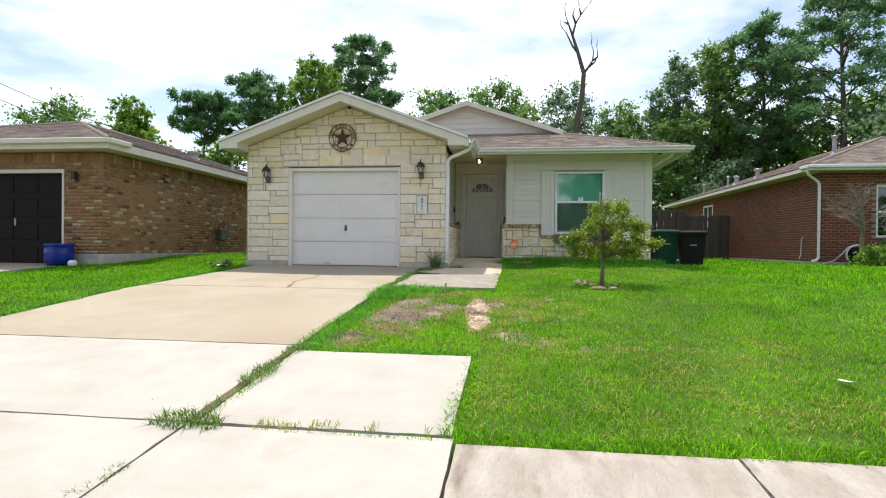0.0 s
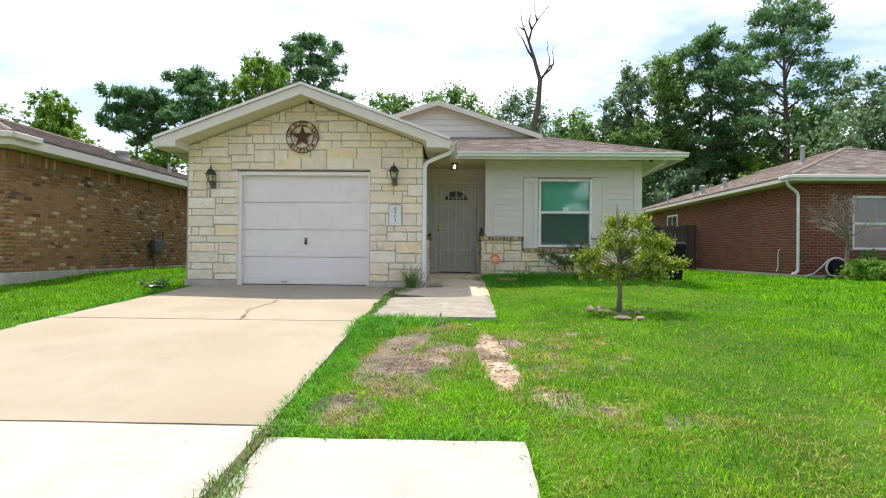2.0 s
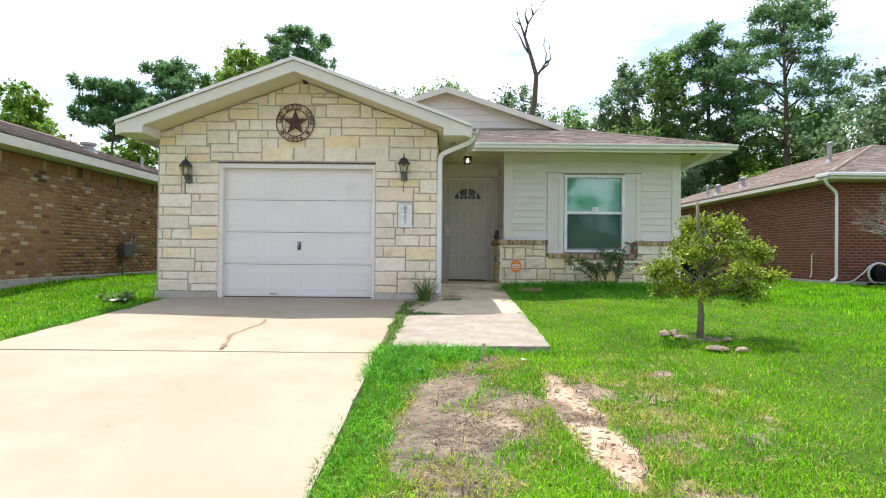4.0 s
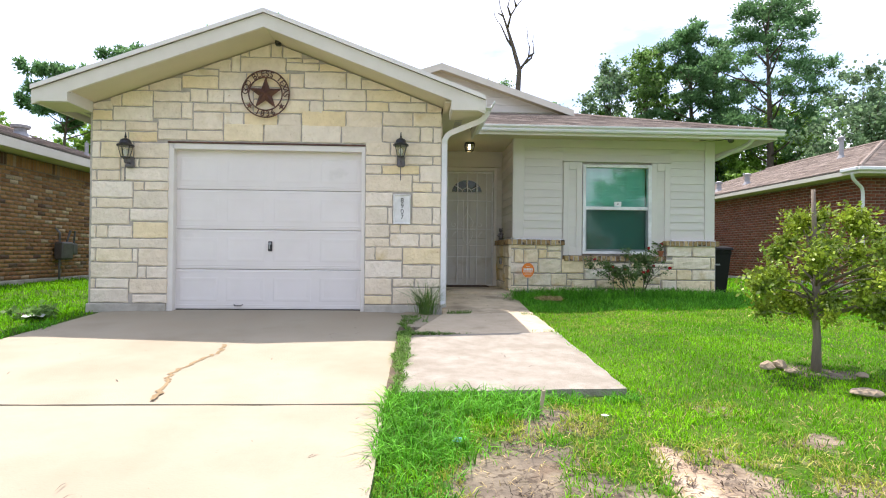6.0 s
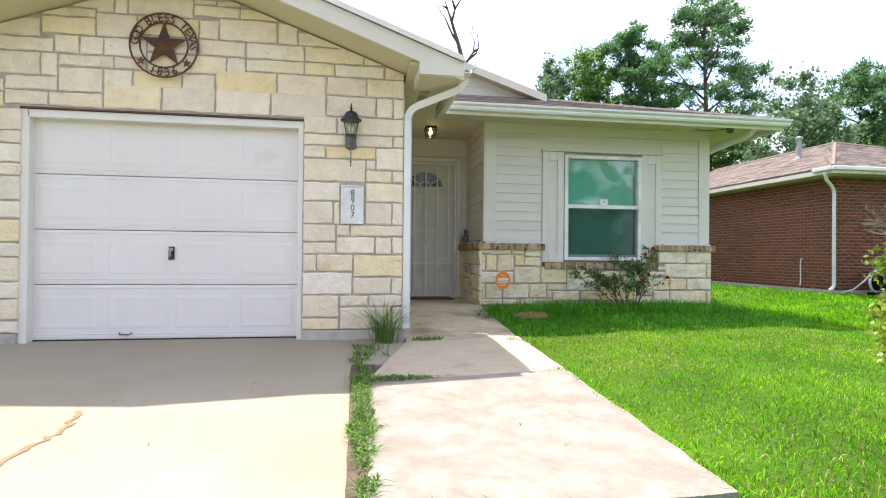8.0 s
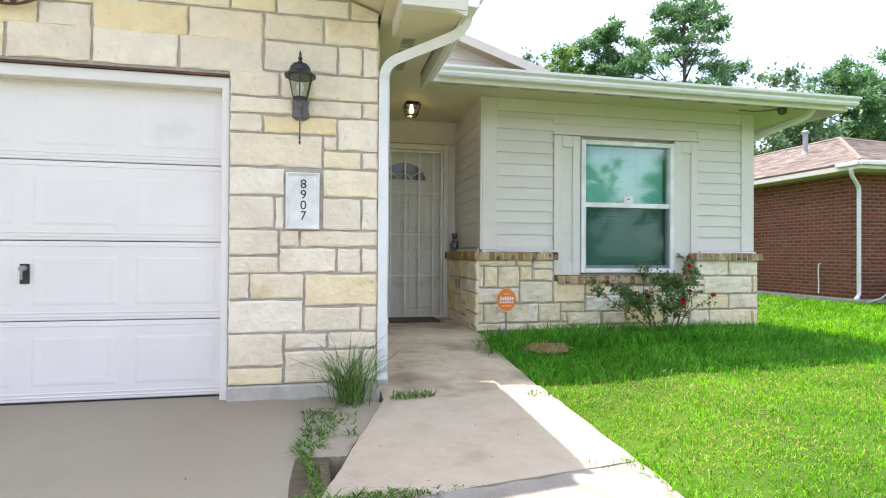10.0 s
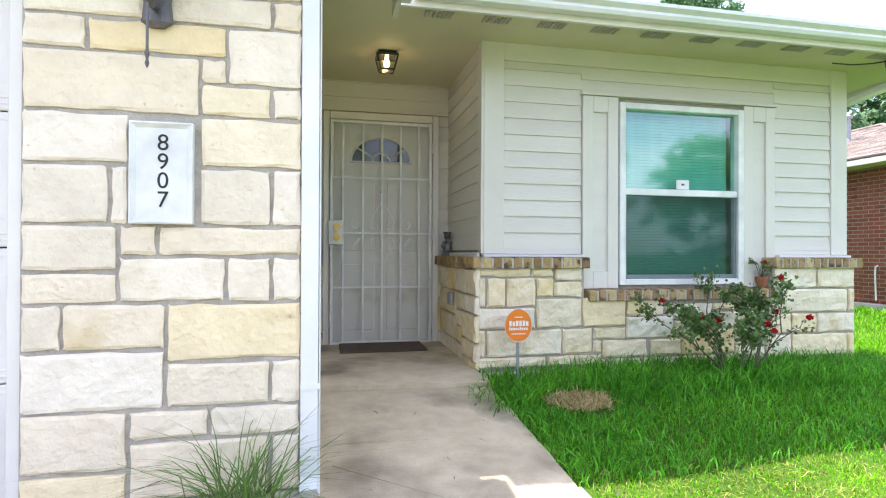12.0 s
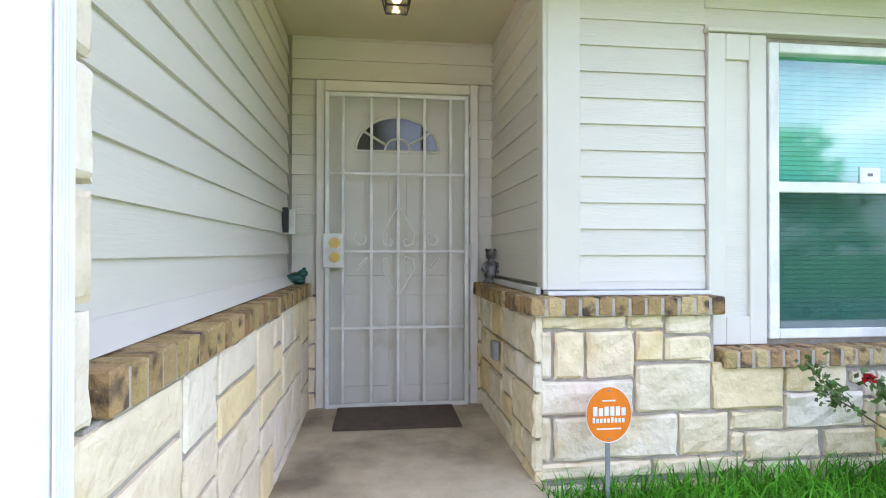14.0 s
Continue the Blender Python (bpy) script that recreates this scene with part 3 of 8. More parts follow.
def ashlar(x0, x1, z0, z1, blocked, seed, unit=0.075, widths=(3, 4, 5, 6, 7, 8, 9), heights=(2, 2, 3, 3, 3, 4)):
    """Random coursed stonework: rectangles (x0, z0, x1, z1) that fill a field round blocked rectangles."""
    rng = random.Random(seed)
    nx, nz = max(1, round((x1 - x0) / unit)), max(1, round((z1 - z0) / unit))
    ux, uz = (x1 - x0) / nx, (z1 - z0) / nz
    used = [[False] * nx for _ in range(nz)]
    for bx0, bz0, bx1, bz1 in blocked:
        for j in range(nz):
            for i in range(nx):
                cx, cz = x0 + (i + 0.5) * ux, z0 + (j + 0.5) * uz
                if bx0 < cx < bx1 and bz0 < cz < bz1:
                    used[j][i] = True
    out = []
    for j in range(nz):
        i = 0
        while i < nx:
            if used[j][i]:
                i += 1
                continue
            h, w = rng.choice(heights), rng.choice(widths)
            free = 0
            while i + free < nx and not used[j][i + free]:
                free += 1
            w = min(w, free)
            if free - w in (1, 2):
                w = free
            if w <= h and rng.random() < 0.85:
                h = max(2, w - 1)
            h = min(h, nz - j)
            if nz - j - h == 1:
                h += 1
            while h > 1 and any(used[j + a][i + c] for a in range(h) for c in range(w)):
                h -= 1
            for a in range(h):
                for c in range(w):
                    used[j + a][i + c] = True
            out.append((x0 + i * ux, z0 + j * uz, x0 + (i + w) * ux, z0 + (j + h) * uz))
            i += w
    return out


def stone(parent, a0, b0, a1, b1, place, seed, top=None, proud=0.015, gap=0.0078, rough=0.004, material=None):
    """One rock-faced stone over a wall patch; place(a, b, d) gives the point d metres out of the wall."""
    rng = random.Random(seed)
    a0, b0, a1, b1 = a0 + gap, b0 + gap, a1 - gap, b1 - gap
    if a1 - a0 < 0.03 or b1 - b0 < 0.03:
        return
    bm, rows = bmesh.new(), []
    wide, high = a1 - a0, b1 - b0
    nu = max(2, min(6, round(wide / 0.09)))
    ea, eb = min(0.2, 0.013 / wide), min(0.2, 0.012 / high)
    fu = [0] + [ea + (1 - 2 * ea) * k / nu for k in range(nu + 1)] + [1]
    fv = [0, eb, 0.35, 0.65, 1 - eb, 1] if high > 0.15 else [0, eb, 0.5, 1 - eb, 1]
    ca, cb = rng.uniform(-0.5, 0.5) * rough, rng.uniform(-0.5, 0.5) * rough
    for j, v in enumerate(fv):
        row = []
        for i, u in enumerate(fu):
            rim = i in (0, len(fu) - 1) or j in (0, len(fv) - 1)
            a = a0 + (a1 - a0) * u + (rng.uniform(-0.0045, 0.0045) if rim else rng.uniform(-0.003, 0.003))
            b = b0 + (b1 - b0) * v + (rng.uniform(-0.005, 0.005) if rim else rng.uniform(-0.002, 0.002))
            if top:
                b = min(b, top(a) - 0.005)
            row.append(bm.verts.new(place(a, b, proud * (0.62 if rim else 1.0) + ca * (u - 0.5) + cb * (v - 0.5) + rng.uniform(-rough, rough) * 0.7)))
        rows.append(row)
    if top and max((r[0].co - rows[0][0].co).length for r in rows) < 0.03 and max((r[-1].co - rows[0][-1].co).length for r in rows) < 0.03:
        bm.free()
        return
    for j in range(len(rows) - 1):
        for i in range(len(fu) - 1):
            bm.faces.new((rows[j][i], rows[j][i + 1], rows[j + 1][i + 1], rows[j + 1][i]))
    rim = rows[0] + [r[-1] for r in rows[1:]] + rows[-1][-2::-1] + [r[0] for r in rows[-2:0:-1]]
    out = (Vector(place(0, 0, -1)) - Vector(place(0, 0, 0))) * 0.03
    low = [bm.verts.new(v.co + out) for v in rim]
    for k in range(len(rim)):
        bm.faces.new((rim[k], rim[(k + 1) % len(rim)], low[(k + 1) % len(rim)], low[k]))
    part("stone", bm, material or STONE, parent, smooth=False)


FOUND = 0.88
# garage front: backing with the door opening cut through
bm = bmesh.new()
prism(bm, [(-6.0, GY, FOUND), (-5.02, GY, FOUND), (-5.02, GY, 2.99), (-2.46, GY, 2.99), (-2.46, GY, FOUND), (-1.46, GY, FOUND), (-1.46, GY, 3.50), (-3.66, GY, 4.31), (-6.0, GY, 3.45)], (0, 0.18, 0))
garage_wall = tagged(part("wall_garage", bm, MORTAR), "cream limestone garage front laid in random courses", "stone wall", kind="structure")
part("foundation", boxes((-6.02, GY - 0.03, 0.55, -5.02, GY + 0.2, FOUND - 0.004), (-2.46, GY - 0.03, 0.55, -1.43, GY + 0.2, FOUND - 0.004), b=0.008), FOUNDATION, garage_wall, "bare grey concrete footing")
# the coursing of the stone front: bottom, top, then the joints from left to right
PIER_EAST = (
    (3.03, 3.24, -2.24, -1.74, -1.57, -1.45), (2.85, 3.03, -2.46, -2.13, -1.45), (2.73, 2.85, -2.46, -2.04, -1.57, -1.45),
    (2.6, 2.73, -2.46, -2.24, -1.74), (2.5, 2.73, -1.74, -1.45), (2.37, 2.6, -2.46, -1.84), (2.5, 2.6, -1.84, -1.74), (2.37, 2.5, -1.84, -1.57, -1.45),
    (2.17, 2.37, -2.46, -2.09), (2.17, 2.37, -1.84, -1.45), (1.94, 2.17, -2.46, -2.16, -2.09), (1.94, 2.17, -1.84, -1.57, -1.45),
    (1.76, 1.94, -2.46, -2.13), (1.82, 1.94, -2.13, -1.99, -1.45), (1.64, 1.76, -2.46, -2.13), (1.64, 1.82, -2.13, -1.74, -1.57, -1.45),
    (1.46, 1.64, -2.46, -2.32, -1.96), (1.41, 1.64, -1.96, -1.45), (1.23, 1.46, -2.46, -1.96), (1.23, 1.41, -1.96, -1.57, -1.45),
    (1, 1.23, -2.46, -2.09), (1.11, 1.23, -2.09, -1.8, -1.45), (0.88, 1, -2.46, -2.09), (0.88, 1.11, -2.09, -1.57, -1.45),
)
PIER_WEST = (
    (2.76, 2.97, -5.98, -5.87, -5.45, -5), (2.6, 2.76, -5.98, -5.61), (2.64, 2.76, -5.45, -5.38, -5), (2.64, 2.76, -5.61, -5.45),
    (2.46, 2.6, -5.98, -5.91, -5.61), (2.46, 2.64, -5.61, -5.56, -5), (2.24, 2.46, -5.98, -5.45), (2.34, 2.46, -5.45, -5.31, -5),
    (2.11, 2.24, -5.98, -5.91, -5.45), (2.11, 2.34, -5.45, -5), (1.89, 2.11, -5.98, -5.49), (1.94, 2.11, -5.49, -5),
    (1.72, 1.89, -5.98, -5.91, -5.76, -5.45), (1.72, 1.94, -5.45, -5), (1.59, 1.72, -5.98, -5.61, -5), (1.41, 1.59, -5.98, -5.91, -5.45, -5.38),
    (1.36, 1.59, -5.38, -5), (1.2, 1.41, -5.98, -5.38), (1.2, 1.36, -5.38, -5.27, -5), (1.07, 1.2, -5.98, -5.91, -5.49), (1, 1.2, -5.49, -5),
    (0.88, 1.07, -5.98, -5.49), (0.88, 1.07, -5.49, -5.45), (0.88, 1, -5.45, -5),
)
GABLE_LOW = (
    (2.97, 3.11, -5.98, -5.52, -5.15), (3.0, 3.14, -5.15, -4.78, -4.31), (3.0, 3.24, -4.31, -3.79, -3.3, -2.78, -2.24),
    (3.11, 3.24, -5.98, -5.87, -5.56, -5.15), (3.14, 3.28, -5.15, -4.7), (3.14, 3.38, -4.7, -4.31), (3.21, 3.38, -4.31, -4.05, -3.61, -3.3),
    (3.21, 3.43, -3.3, -2.72, -2.24), (3.24, 3.43, -2.24, -1.84, -1.45), (3.24, 3.38, -5.98, -5.72), (3.38, 3.5, -5.98, -5.72),
    (3.24, 3.43, -5.72, -5.21), (3.28, 3.5, -5.21, -4.85, -4.7), (3.38, 3.5, -4.7, -4.22, -3.93), (3.38, 3.56, -3.93, -3.2, -3.02),
    (3.43, 3.56, -3.02, -2.46, -2.16), (3.43, 3.56, -2.16, -1.66, -1.45),
)
GABLE_HIGH = (
    (3.43, 3.64, -5.76, -5.61, -5.21), (3.5, 3.64, -5.21, -4.74), (3.5, 3.68, -4.74, -4.52, -4.31, -3.93), (3.56, 3.72, -3.93, -3.46, -3.02),
    (3.56, 3.72, -3.02, -2.46), (3.56, 3.72, -2.46, -1.87, -1.66), (3.64, 3.82, -5.42, -5.27, -4.85), (3.68, 3.85, -4.85, -4.38),
    (3.68, 3.91, -4.38, -4.02), (3.72, 3.91, -4.02, -3.46, -3.27), (3.72, 3.94, -3.27, -2.72, -2.52), (3.72, 3.85, -2.52, -1.93),
    (3.85, 3.94, -2.52, -2.24), (3.85, 3.94, -4.85, -4.38), (3.94, 4.08, -4.58, -4.22), (3.91, 3.97, -4.38, -4.22), (3.91, 4.15, -4.22, -4.1),
    (3.91, 4.11, -4.1, -3.51), (3.94, 4.05, -3.51, -3.08, -2.72), (4.05, 4.11, -3.51, -3.3, -3.08), (4.11, 4.32, -4.1, -3.99, -3.71, -3.56, -3.3),
)


def courses(*tables):
    """Stones (x0, z0, x1, z1) of coursing tables."""
    return [(r[k], r[0], r[k + 1], r[1]) for t in tables for r in t for k in range(2, len(r) - 1)]


k = 0
for r in courses(PIER_EAST, PIER_WEST, GABLE_LOW, GABLE_HIGH):
    if r[1] < gable_top((r[0] + r[2]) / 2) - 0.03:
        k += 1
        stone(garage_wall, *r, lambda a, b, d: (a, GY - d, b), k, top=gable_top, gap=0.009)
# side walls
bm = boxes((-1.72, 11.93, 0.6, -1.605, 14.95, 3.55))
porch_left = tagged(part("wall_porch_left", bm, MORTAR), "porch side wall with lap siding above limestone", "wall", kind="structure")
bm = boxes((-6.0, 11.93, 0.6, -5.85, 27, 3.5))
tagged(part("wall_west", bm, SIDING), "pale lap-sided side wall of the house", "wall", kind="structure")
bm = boxes((-1.604, 14.82, 0.6, -1.41, 14.949, 3.5), (-0.26, 14.82, 0.6, -0.1, 14.95, 3.55), (-1.41, 14.82, 3.2, -0.26, 14.95, 3.55))
porch_back = tagged(part("wall_porch_back", bm, MORTAR), "recessed porch wall of pale lap siding round the door", "wall", kind="structure")
bm = boxes((-0.15, 13.62, 0.6, 0.0, 14.80, 3.55))
porch_right = tagged(part("wall_porch_right", bm, MORTAR), "porch return wall with lap siding above limestone", "wall", kind="structure")
bm = boxes((-0.15, 13.58, 0.6, 1.0, 13.72, 3.55), (2.18, 13.58, 0.6, 3.26, 13.72, 3.55), (1.0, 13.58, 0.6, 2.18, 13.72, 1.57), (1.0, 13.58, 3.09, 2.18, 13.72, 3.55))
front_wall = tagged(part("wall_front", bm, MORTAR), "house front of lap siding above a limestone wainscot", "wall", kind="structure")
tagged(part("wall_east", boxes((3.12, 13.74, 0.6, 3.26, 27, 3.55)), SIDING), "pale lap-sided side wall of the house", "wall", kind="structure")
tagged(part("wall_back", boxes((-5.85, 26.8, 0.6, 3.12, 27, 3.55)), SIDING), "pale back wall of the house", "wall", kind="structure")
tagged(part("wall_room", boxes((-1.5, 16.5, 0.6, 3.1, 16.6, 3.5)), PAINT), "plain inner wall of the front room", "wall", kind="structure")

# limestone wainscot: backing and stones
bm = boxes((-0.24, 13.45, 0.6, 0.64, 13.58, 1.72), (0.64, 13.45, 0.6, 2.40, 13.57, 1.46), (2.40, 13.45, 0.6, 3.24, 13.58, 1.72), (-0.235, 13.581, 0.6, -0.152, 14.81, 1.72))
wainscot = tagged(part("trim_wainscot", bm, MORTAR), "low wall of split cream limestone blocks", "stone wainscot", kind="structure")
WAINSCOT = (
    (1.65, 1.73, -0.24, 0.19), (1.65, 1.73, 0.19, 0.38), (1.62, 1.73, 0.38, 0.62), (1.42, 1.65, -0.24, -0.17, -0.01, 0.23), (1.49, 1.65, 0.23, 0.38),
    (1.49, 1.62, 0.38, 0.62), (1.25, 1.42, -0.24, 0.23), (1.25, 1.49, 0.23, 0.62), (1.25, 1.49, 0.62, 1), (1.04, 1.25, -0.24, -0.17),
    (1.04, 1.25, -0.17, 0.45), (1.04, 1.25, 0.45, 0.71), (1.15, 1.25, 0.71, 1), (0.95, 1.04, -0.24, 0.32), (0.95, 1.04, 0.32, 0.79),
    (1.04, 1.15, 0.71, 0.79), (1, 1.15, 0.79, 1.19), (1.33, 1.49, 1, 1.34), (1.15, 1.33, 1, 1.43), (1.54, 1.73, 2.39, 2.83, 3.23),
    (1.33, 1.54, 2.49, 3.15, 3.23), (1.15, 1.33, 2.28, 2.57, 2.83, 3.23), (0.95, 1.15, 2.31, 2.57, 3.15), (0.92, 1.15, 3.15, 3.23),
)
laid = courses(WAINSCOT)
hidden = ashlar(-0.24, 3.24, 0.86, 1.72, laid + [(0.64, 1.46, 2.39, 2), (-0.3, 0.9, 0.8, 2)], 271, unit=0.072, widths=(4, 4, 5, 6), heights=(2, 3, 3))
for r in laid + hidden:
    k += 1
    stone(wainscot, *r, lambda a, b, d: (a, 13.45 - d, b), k, rough=0.010, proud=0.026, gap=0.009, material=STONE2)
for r in ashlar(13.42, 14.81, 0.86, 1.72, [], 6, unit=0.072, widths=(3, 4, 5, 6), heights=(2, 3, 3)):
    k += 1
    stone(wainscot, *r, lambda a, b, d: (-0.235 - d, a, b), k, rough=0.010, proud=0.026, material=STONE2)
bm = boxes((-1.604, 11.93, 0.6, -1.45, 14.81, 1.72), (-1.449, 14.75, 0.6, -1.41, 14.818, 1.72))
wainscot_left = tagged(part("trim_wainscot_left", bm, MORTAR), "low porch wall of split cream limestone blocks", "stone wainscot", kind="structure")
for r in ashlar(11.78, 14.75, 0.80, 1.72, [], 8, unit=0.072, widths=(4, 5, 6, 7, 8, 9), heights=(2, 3, 3, 4)):
    k += 1
    stone(wainscot_left, *r, lambda a, b, d: (-1.45 + d, a, b), k, rough=0.005, proud=0.014, gap=0.010)
for j in range(5):
    k += 1
    stone(wainscot_left, -1.45, 0.9 + 0.164 * j, -1.39, 1.06 + 0.164 * j, lambda a, b, d: (a, 14.75 - d, b), k, gap=0.006, proud=0.02, material=STONE2)
    stone(wainscot, -0.285, 0.9 + 0.164 * j, -0.232, 1.06 + 0.164 * j, lambda a, b, d: (a, 14.75 - d, b), k + 50, gap=0.006, proud=0.02, material=STONE2)
# garage corner quoins along the side of the front wall
for j, z in enumerate(np.arange(1.72, 3.3, 0.2)):
    k += 1
    stone(wainscot_left, 11.775, z, 11.95, min(z + 0.2, 3.38), lambda a, b, d: (-1.46 + d, a, b), k, proud=0.02)


def ledge(name, a0, a1, place, along, label, z=1.72, deep=0.15, high=0.085):
    """A rowlock course of bricks as a sloping ledge."""
    top = thing(name, *place(a0, 0), z, label, "brick ledge", kind="structure")
    n = max(1, round((a1 - a0) / 0.078))
    step = (a1 - a0) / n
    p, q = place(a0 + 0.02, -0.007 if along == "x" else 0), place(a1 - 0.02, deep if along == "x" else deep + 0.007)
    part("mortar_bed", boxes((p[0], p[1], z, q[0], q[1], z + high - 0.006)), MORTAR, top)
    bm = boxes((-step / 2 + 0.0065, -deep / 2 - 0.012, 0, step / 2 - 0.0065, deep / 2, high) if along == "x" else (-deep / 2 - 0.012, -step / 2 + 0.0065, 0, deep / 2 + 0.012, step / 2 - 0.0065, high), b=0.006)
    first = part("brick", bm, LEDGE, top)
    for i in range(n):
        c = place(a0 + (i + 0.5) * step, deep / 2)
        ob = first if i == 0 else attach(new("brick", first.data), top)
        ob.matrix_basis = pose(c[0], c[1], z + random.uniform(-0.003, 0.003), random.uniform(-1.5, 1.5), random.uniform(-1.5, 1.5), random.uniform(-1.2, 1.2))
    return top


ledge("trim_ledge", -0.29, 0.67, lambda a, d: (a, 13.40 + d), "x", "rowlock ledge of brown and tan bricks", deep=0.17)
ledge("trim_ledge_east", 2.37, 3.28, lambda a, d: (a, 13.40 + d), "x", "rowlock ledge of brown and tan bricks", deep=0.17)
ledge("window_sill_brick", 0.66, 2.38, lambda a, d: (a, 13.41 + d), "x", "rowlock brick sill under the window", z=1.46, deep=0.165)
ledge("trim_ledge_porch", 13.57, 14.80, lambda a, d: (-0.30 + d, a), "y", "rowlock ledge of brown and tan bricks", deep=0.16)
ledge("trim_ledge_left", 11.97, 14.80, lambda a, d: (-1.575 + d, a), "y", "rowlock ledge of brown and tan bricks", deep=0.138)


def siding(parent, a0, a1, z0, z1, place, pitch=0.137):
    """Overlapping boards; place(a, d) gives x, y at d metres out of the wall."""
    n = math.ceil((z1 - z0) / pitch)
    for i in range(n):
        za, zb = z0 + i * pitch, min(z1, z0 + (i + 1) * pitch + 0.02)
        bm = bmesh.new()
        pts = []
        for a in (a0, a1):
            pts.append([bm.verts.new((*place(a, d), z)) for d, z in ((0.026, za), (0.010, zb), (0, zb), (0, za))])
        for j in range(4):
            bm.faces.new((pts[0][j], pts[0][(j + 1) % 4], pts[1][(j + 1) % 4], pts[1][j]))
        bm.faces.new(pts[0])
        bm.faces.new(pts[1])
        part("board", bm, SIDING, parent)


siding(front_wall, 0.01, 0.668, 1.87, 3.36, lambda a, d: (a, 13.58 - d), 0.1298)
siding(front_wall, 2.502, 3.10, 1.87, 3.36, lambda a, d: (a, 13.58 - d), 0.1298)
siding(front_wall, 0.669, 2.501, 3.15, 3.36, lambda a, d: (a, 13.58 - d), 0.105)
for a0, a1 in ((0.01, 0.668), (2.502, 3.10)):
    part("board", boxes((a0, 13.556, 1.829, a1, 13.579, 1.871), b=0.002), SIDING, front_wall)
siding(porch_right, 13.60, 14.80, 1.86, 3.5, lambda a, d: (-0.15 - d, a))
siding(porch_left, 11.93, 14.80, 1.86, 3.5, lambda a, d: (-1.605 + d, a))
siding(porch_back, -1.56, -1.391, 1.723, 3.2, lambda a, d: (a, 14.82 - d))
siding(porch_back, -0.279, -0.16, 1.723, 3.2, lambda a, d: (a, 14.82 - d))
siding(porch_back, -1.56, -0.16, 3.205, 3.52, lambda a, d: (a, 14.82 - d))
bm = boxes((-0.16, 13.545, 1.83, 0.008, 13.58, 3.5), (-0.182, 13.545, 1.83, -0.161, 13.64, 3.5), (3.102, 13.545, 1.83, 3.275, 13.58, 3.5), (3.262, 13.581, 1.83, 3.28, 13.7, 3.5), b=0.004)
part("corner_board", bm, PAINT, front_wall, "flat painted corner board")
part("frieze_board", boxes((0.009, 13.548, 3.362, 3.10, 13.58, 3.5), b=0.003), PAINT, front_wall, "flat painted frieze board")
part("flashing", boxes((-0.17, 13.50, 1.806, 0.66, 13.578, 1.826), (2.51, 13.50, 1.806, 3.27, 13.578, 1.826), (-0.205, 13.58, 1.806, -0.18, 14.80, 1.84), b=0.003), GUTTER, front_wall, "grey painted flashing strip")
bm = bmesh.new()
prism(bm, [(-1.60, 11.95, 1.872), (-1.572, 11.95, 1.868), (-1.520, 11.95, 1.820), (-1.508, 11.95, 1.810), (-1.60, 11.95, 1.806)], (0, 2.86, 0))
part("flashing", bm, SIDING, porch_left, "scuffed grey-white sloping flashing board")

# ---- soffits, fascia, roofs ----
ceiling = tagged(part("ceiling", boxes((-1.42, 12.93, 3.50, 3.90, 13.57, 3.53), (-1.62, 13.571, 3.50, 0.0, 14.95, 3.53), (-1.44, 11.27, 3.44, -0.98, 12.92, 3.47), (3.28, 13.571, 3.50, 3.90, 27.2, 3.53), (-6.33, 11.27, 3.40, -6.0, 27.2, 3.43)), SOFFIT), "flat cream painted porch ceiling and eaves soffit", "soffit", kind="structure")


def vent(x, y, along, z):
    bm = bmesh.new()
    for i in range(7):
        o = -0.09 + 0.03 * i
        if along == "x":
            box(bm, x + o - 0.009, y - 0.05, z - 0.007, x + o + 0.009, y + 0.05, z, 0)
        else:
            box(bm, x - 0.05, y + o - 0.009, z - 0.007, x + 0.05, y + o + 0.009, z, 0)
    part("soffit_vent", bm, MORTAR, ceiling, "slotted soffit vent")


for x in np.arange(-0.6, 3.7, 0.42):
    vent(x, 13.16, "x", 3.498)
for y in (11.5, 11.78, 12.06, 12.34, 12.62):
    vent(-1.2, y, "y", 3.438)
    vent(-6.17, y, "y", 3.398)

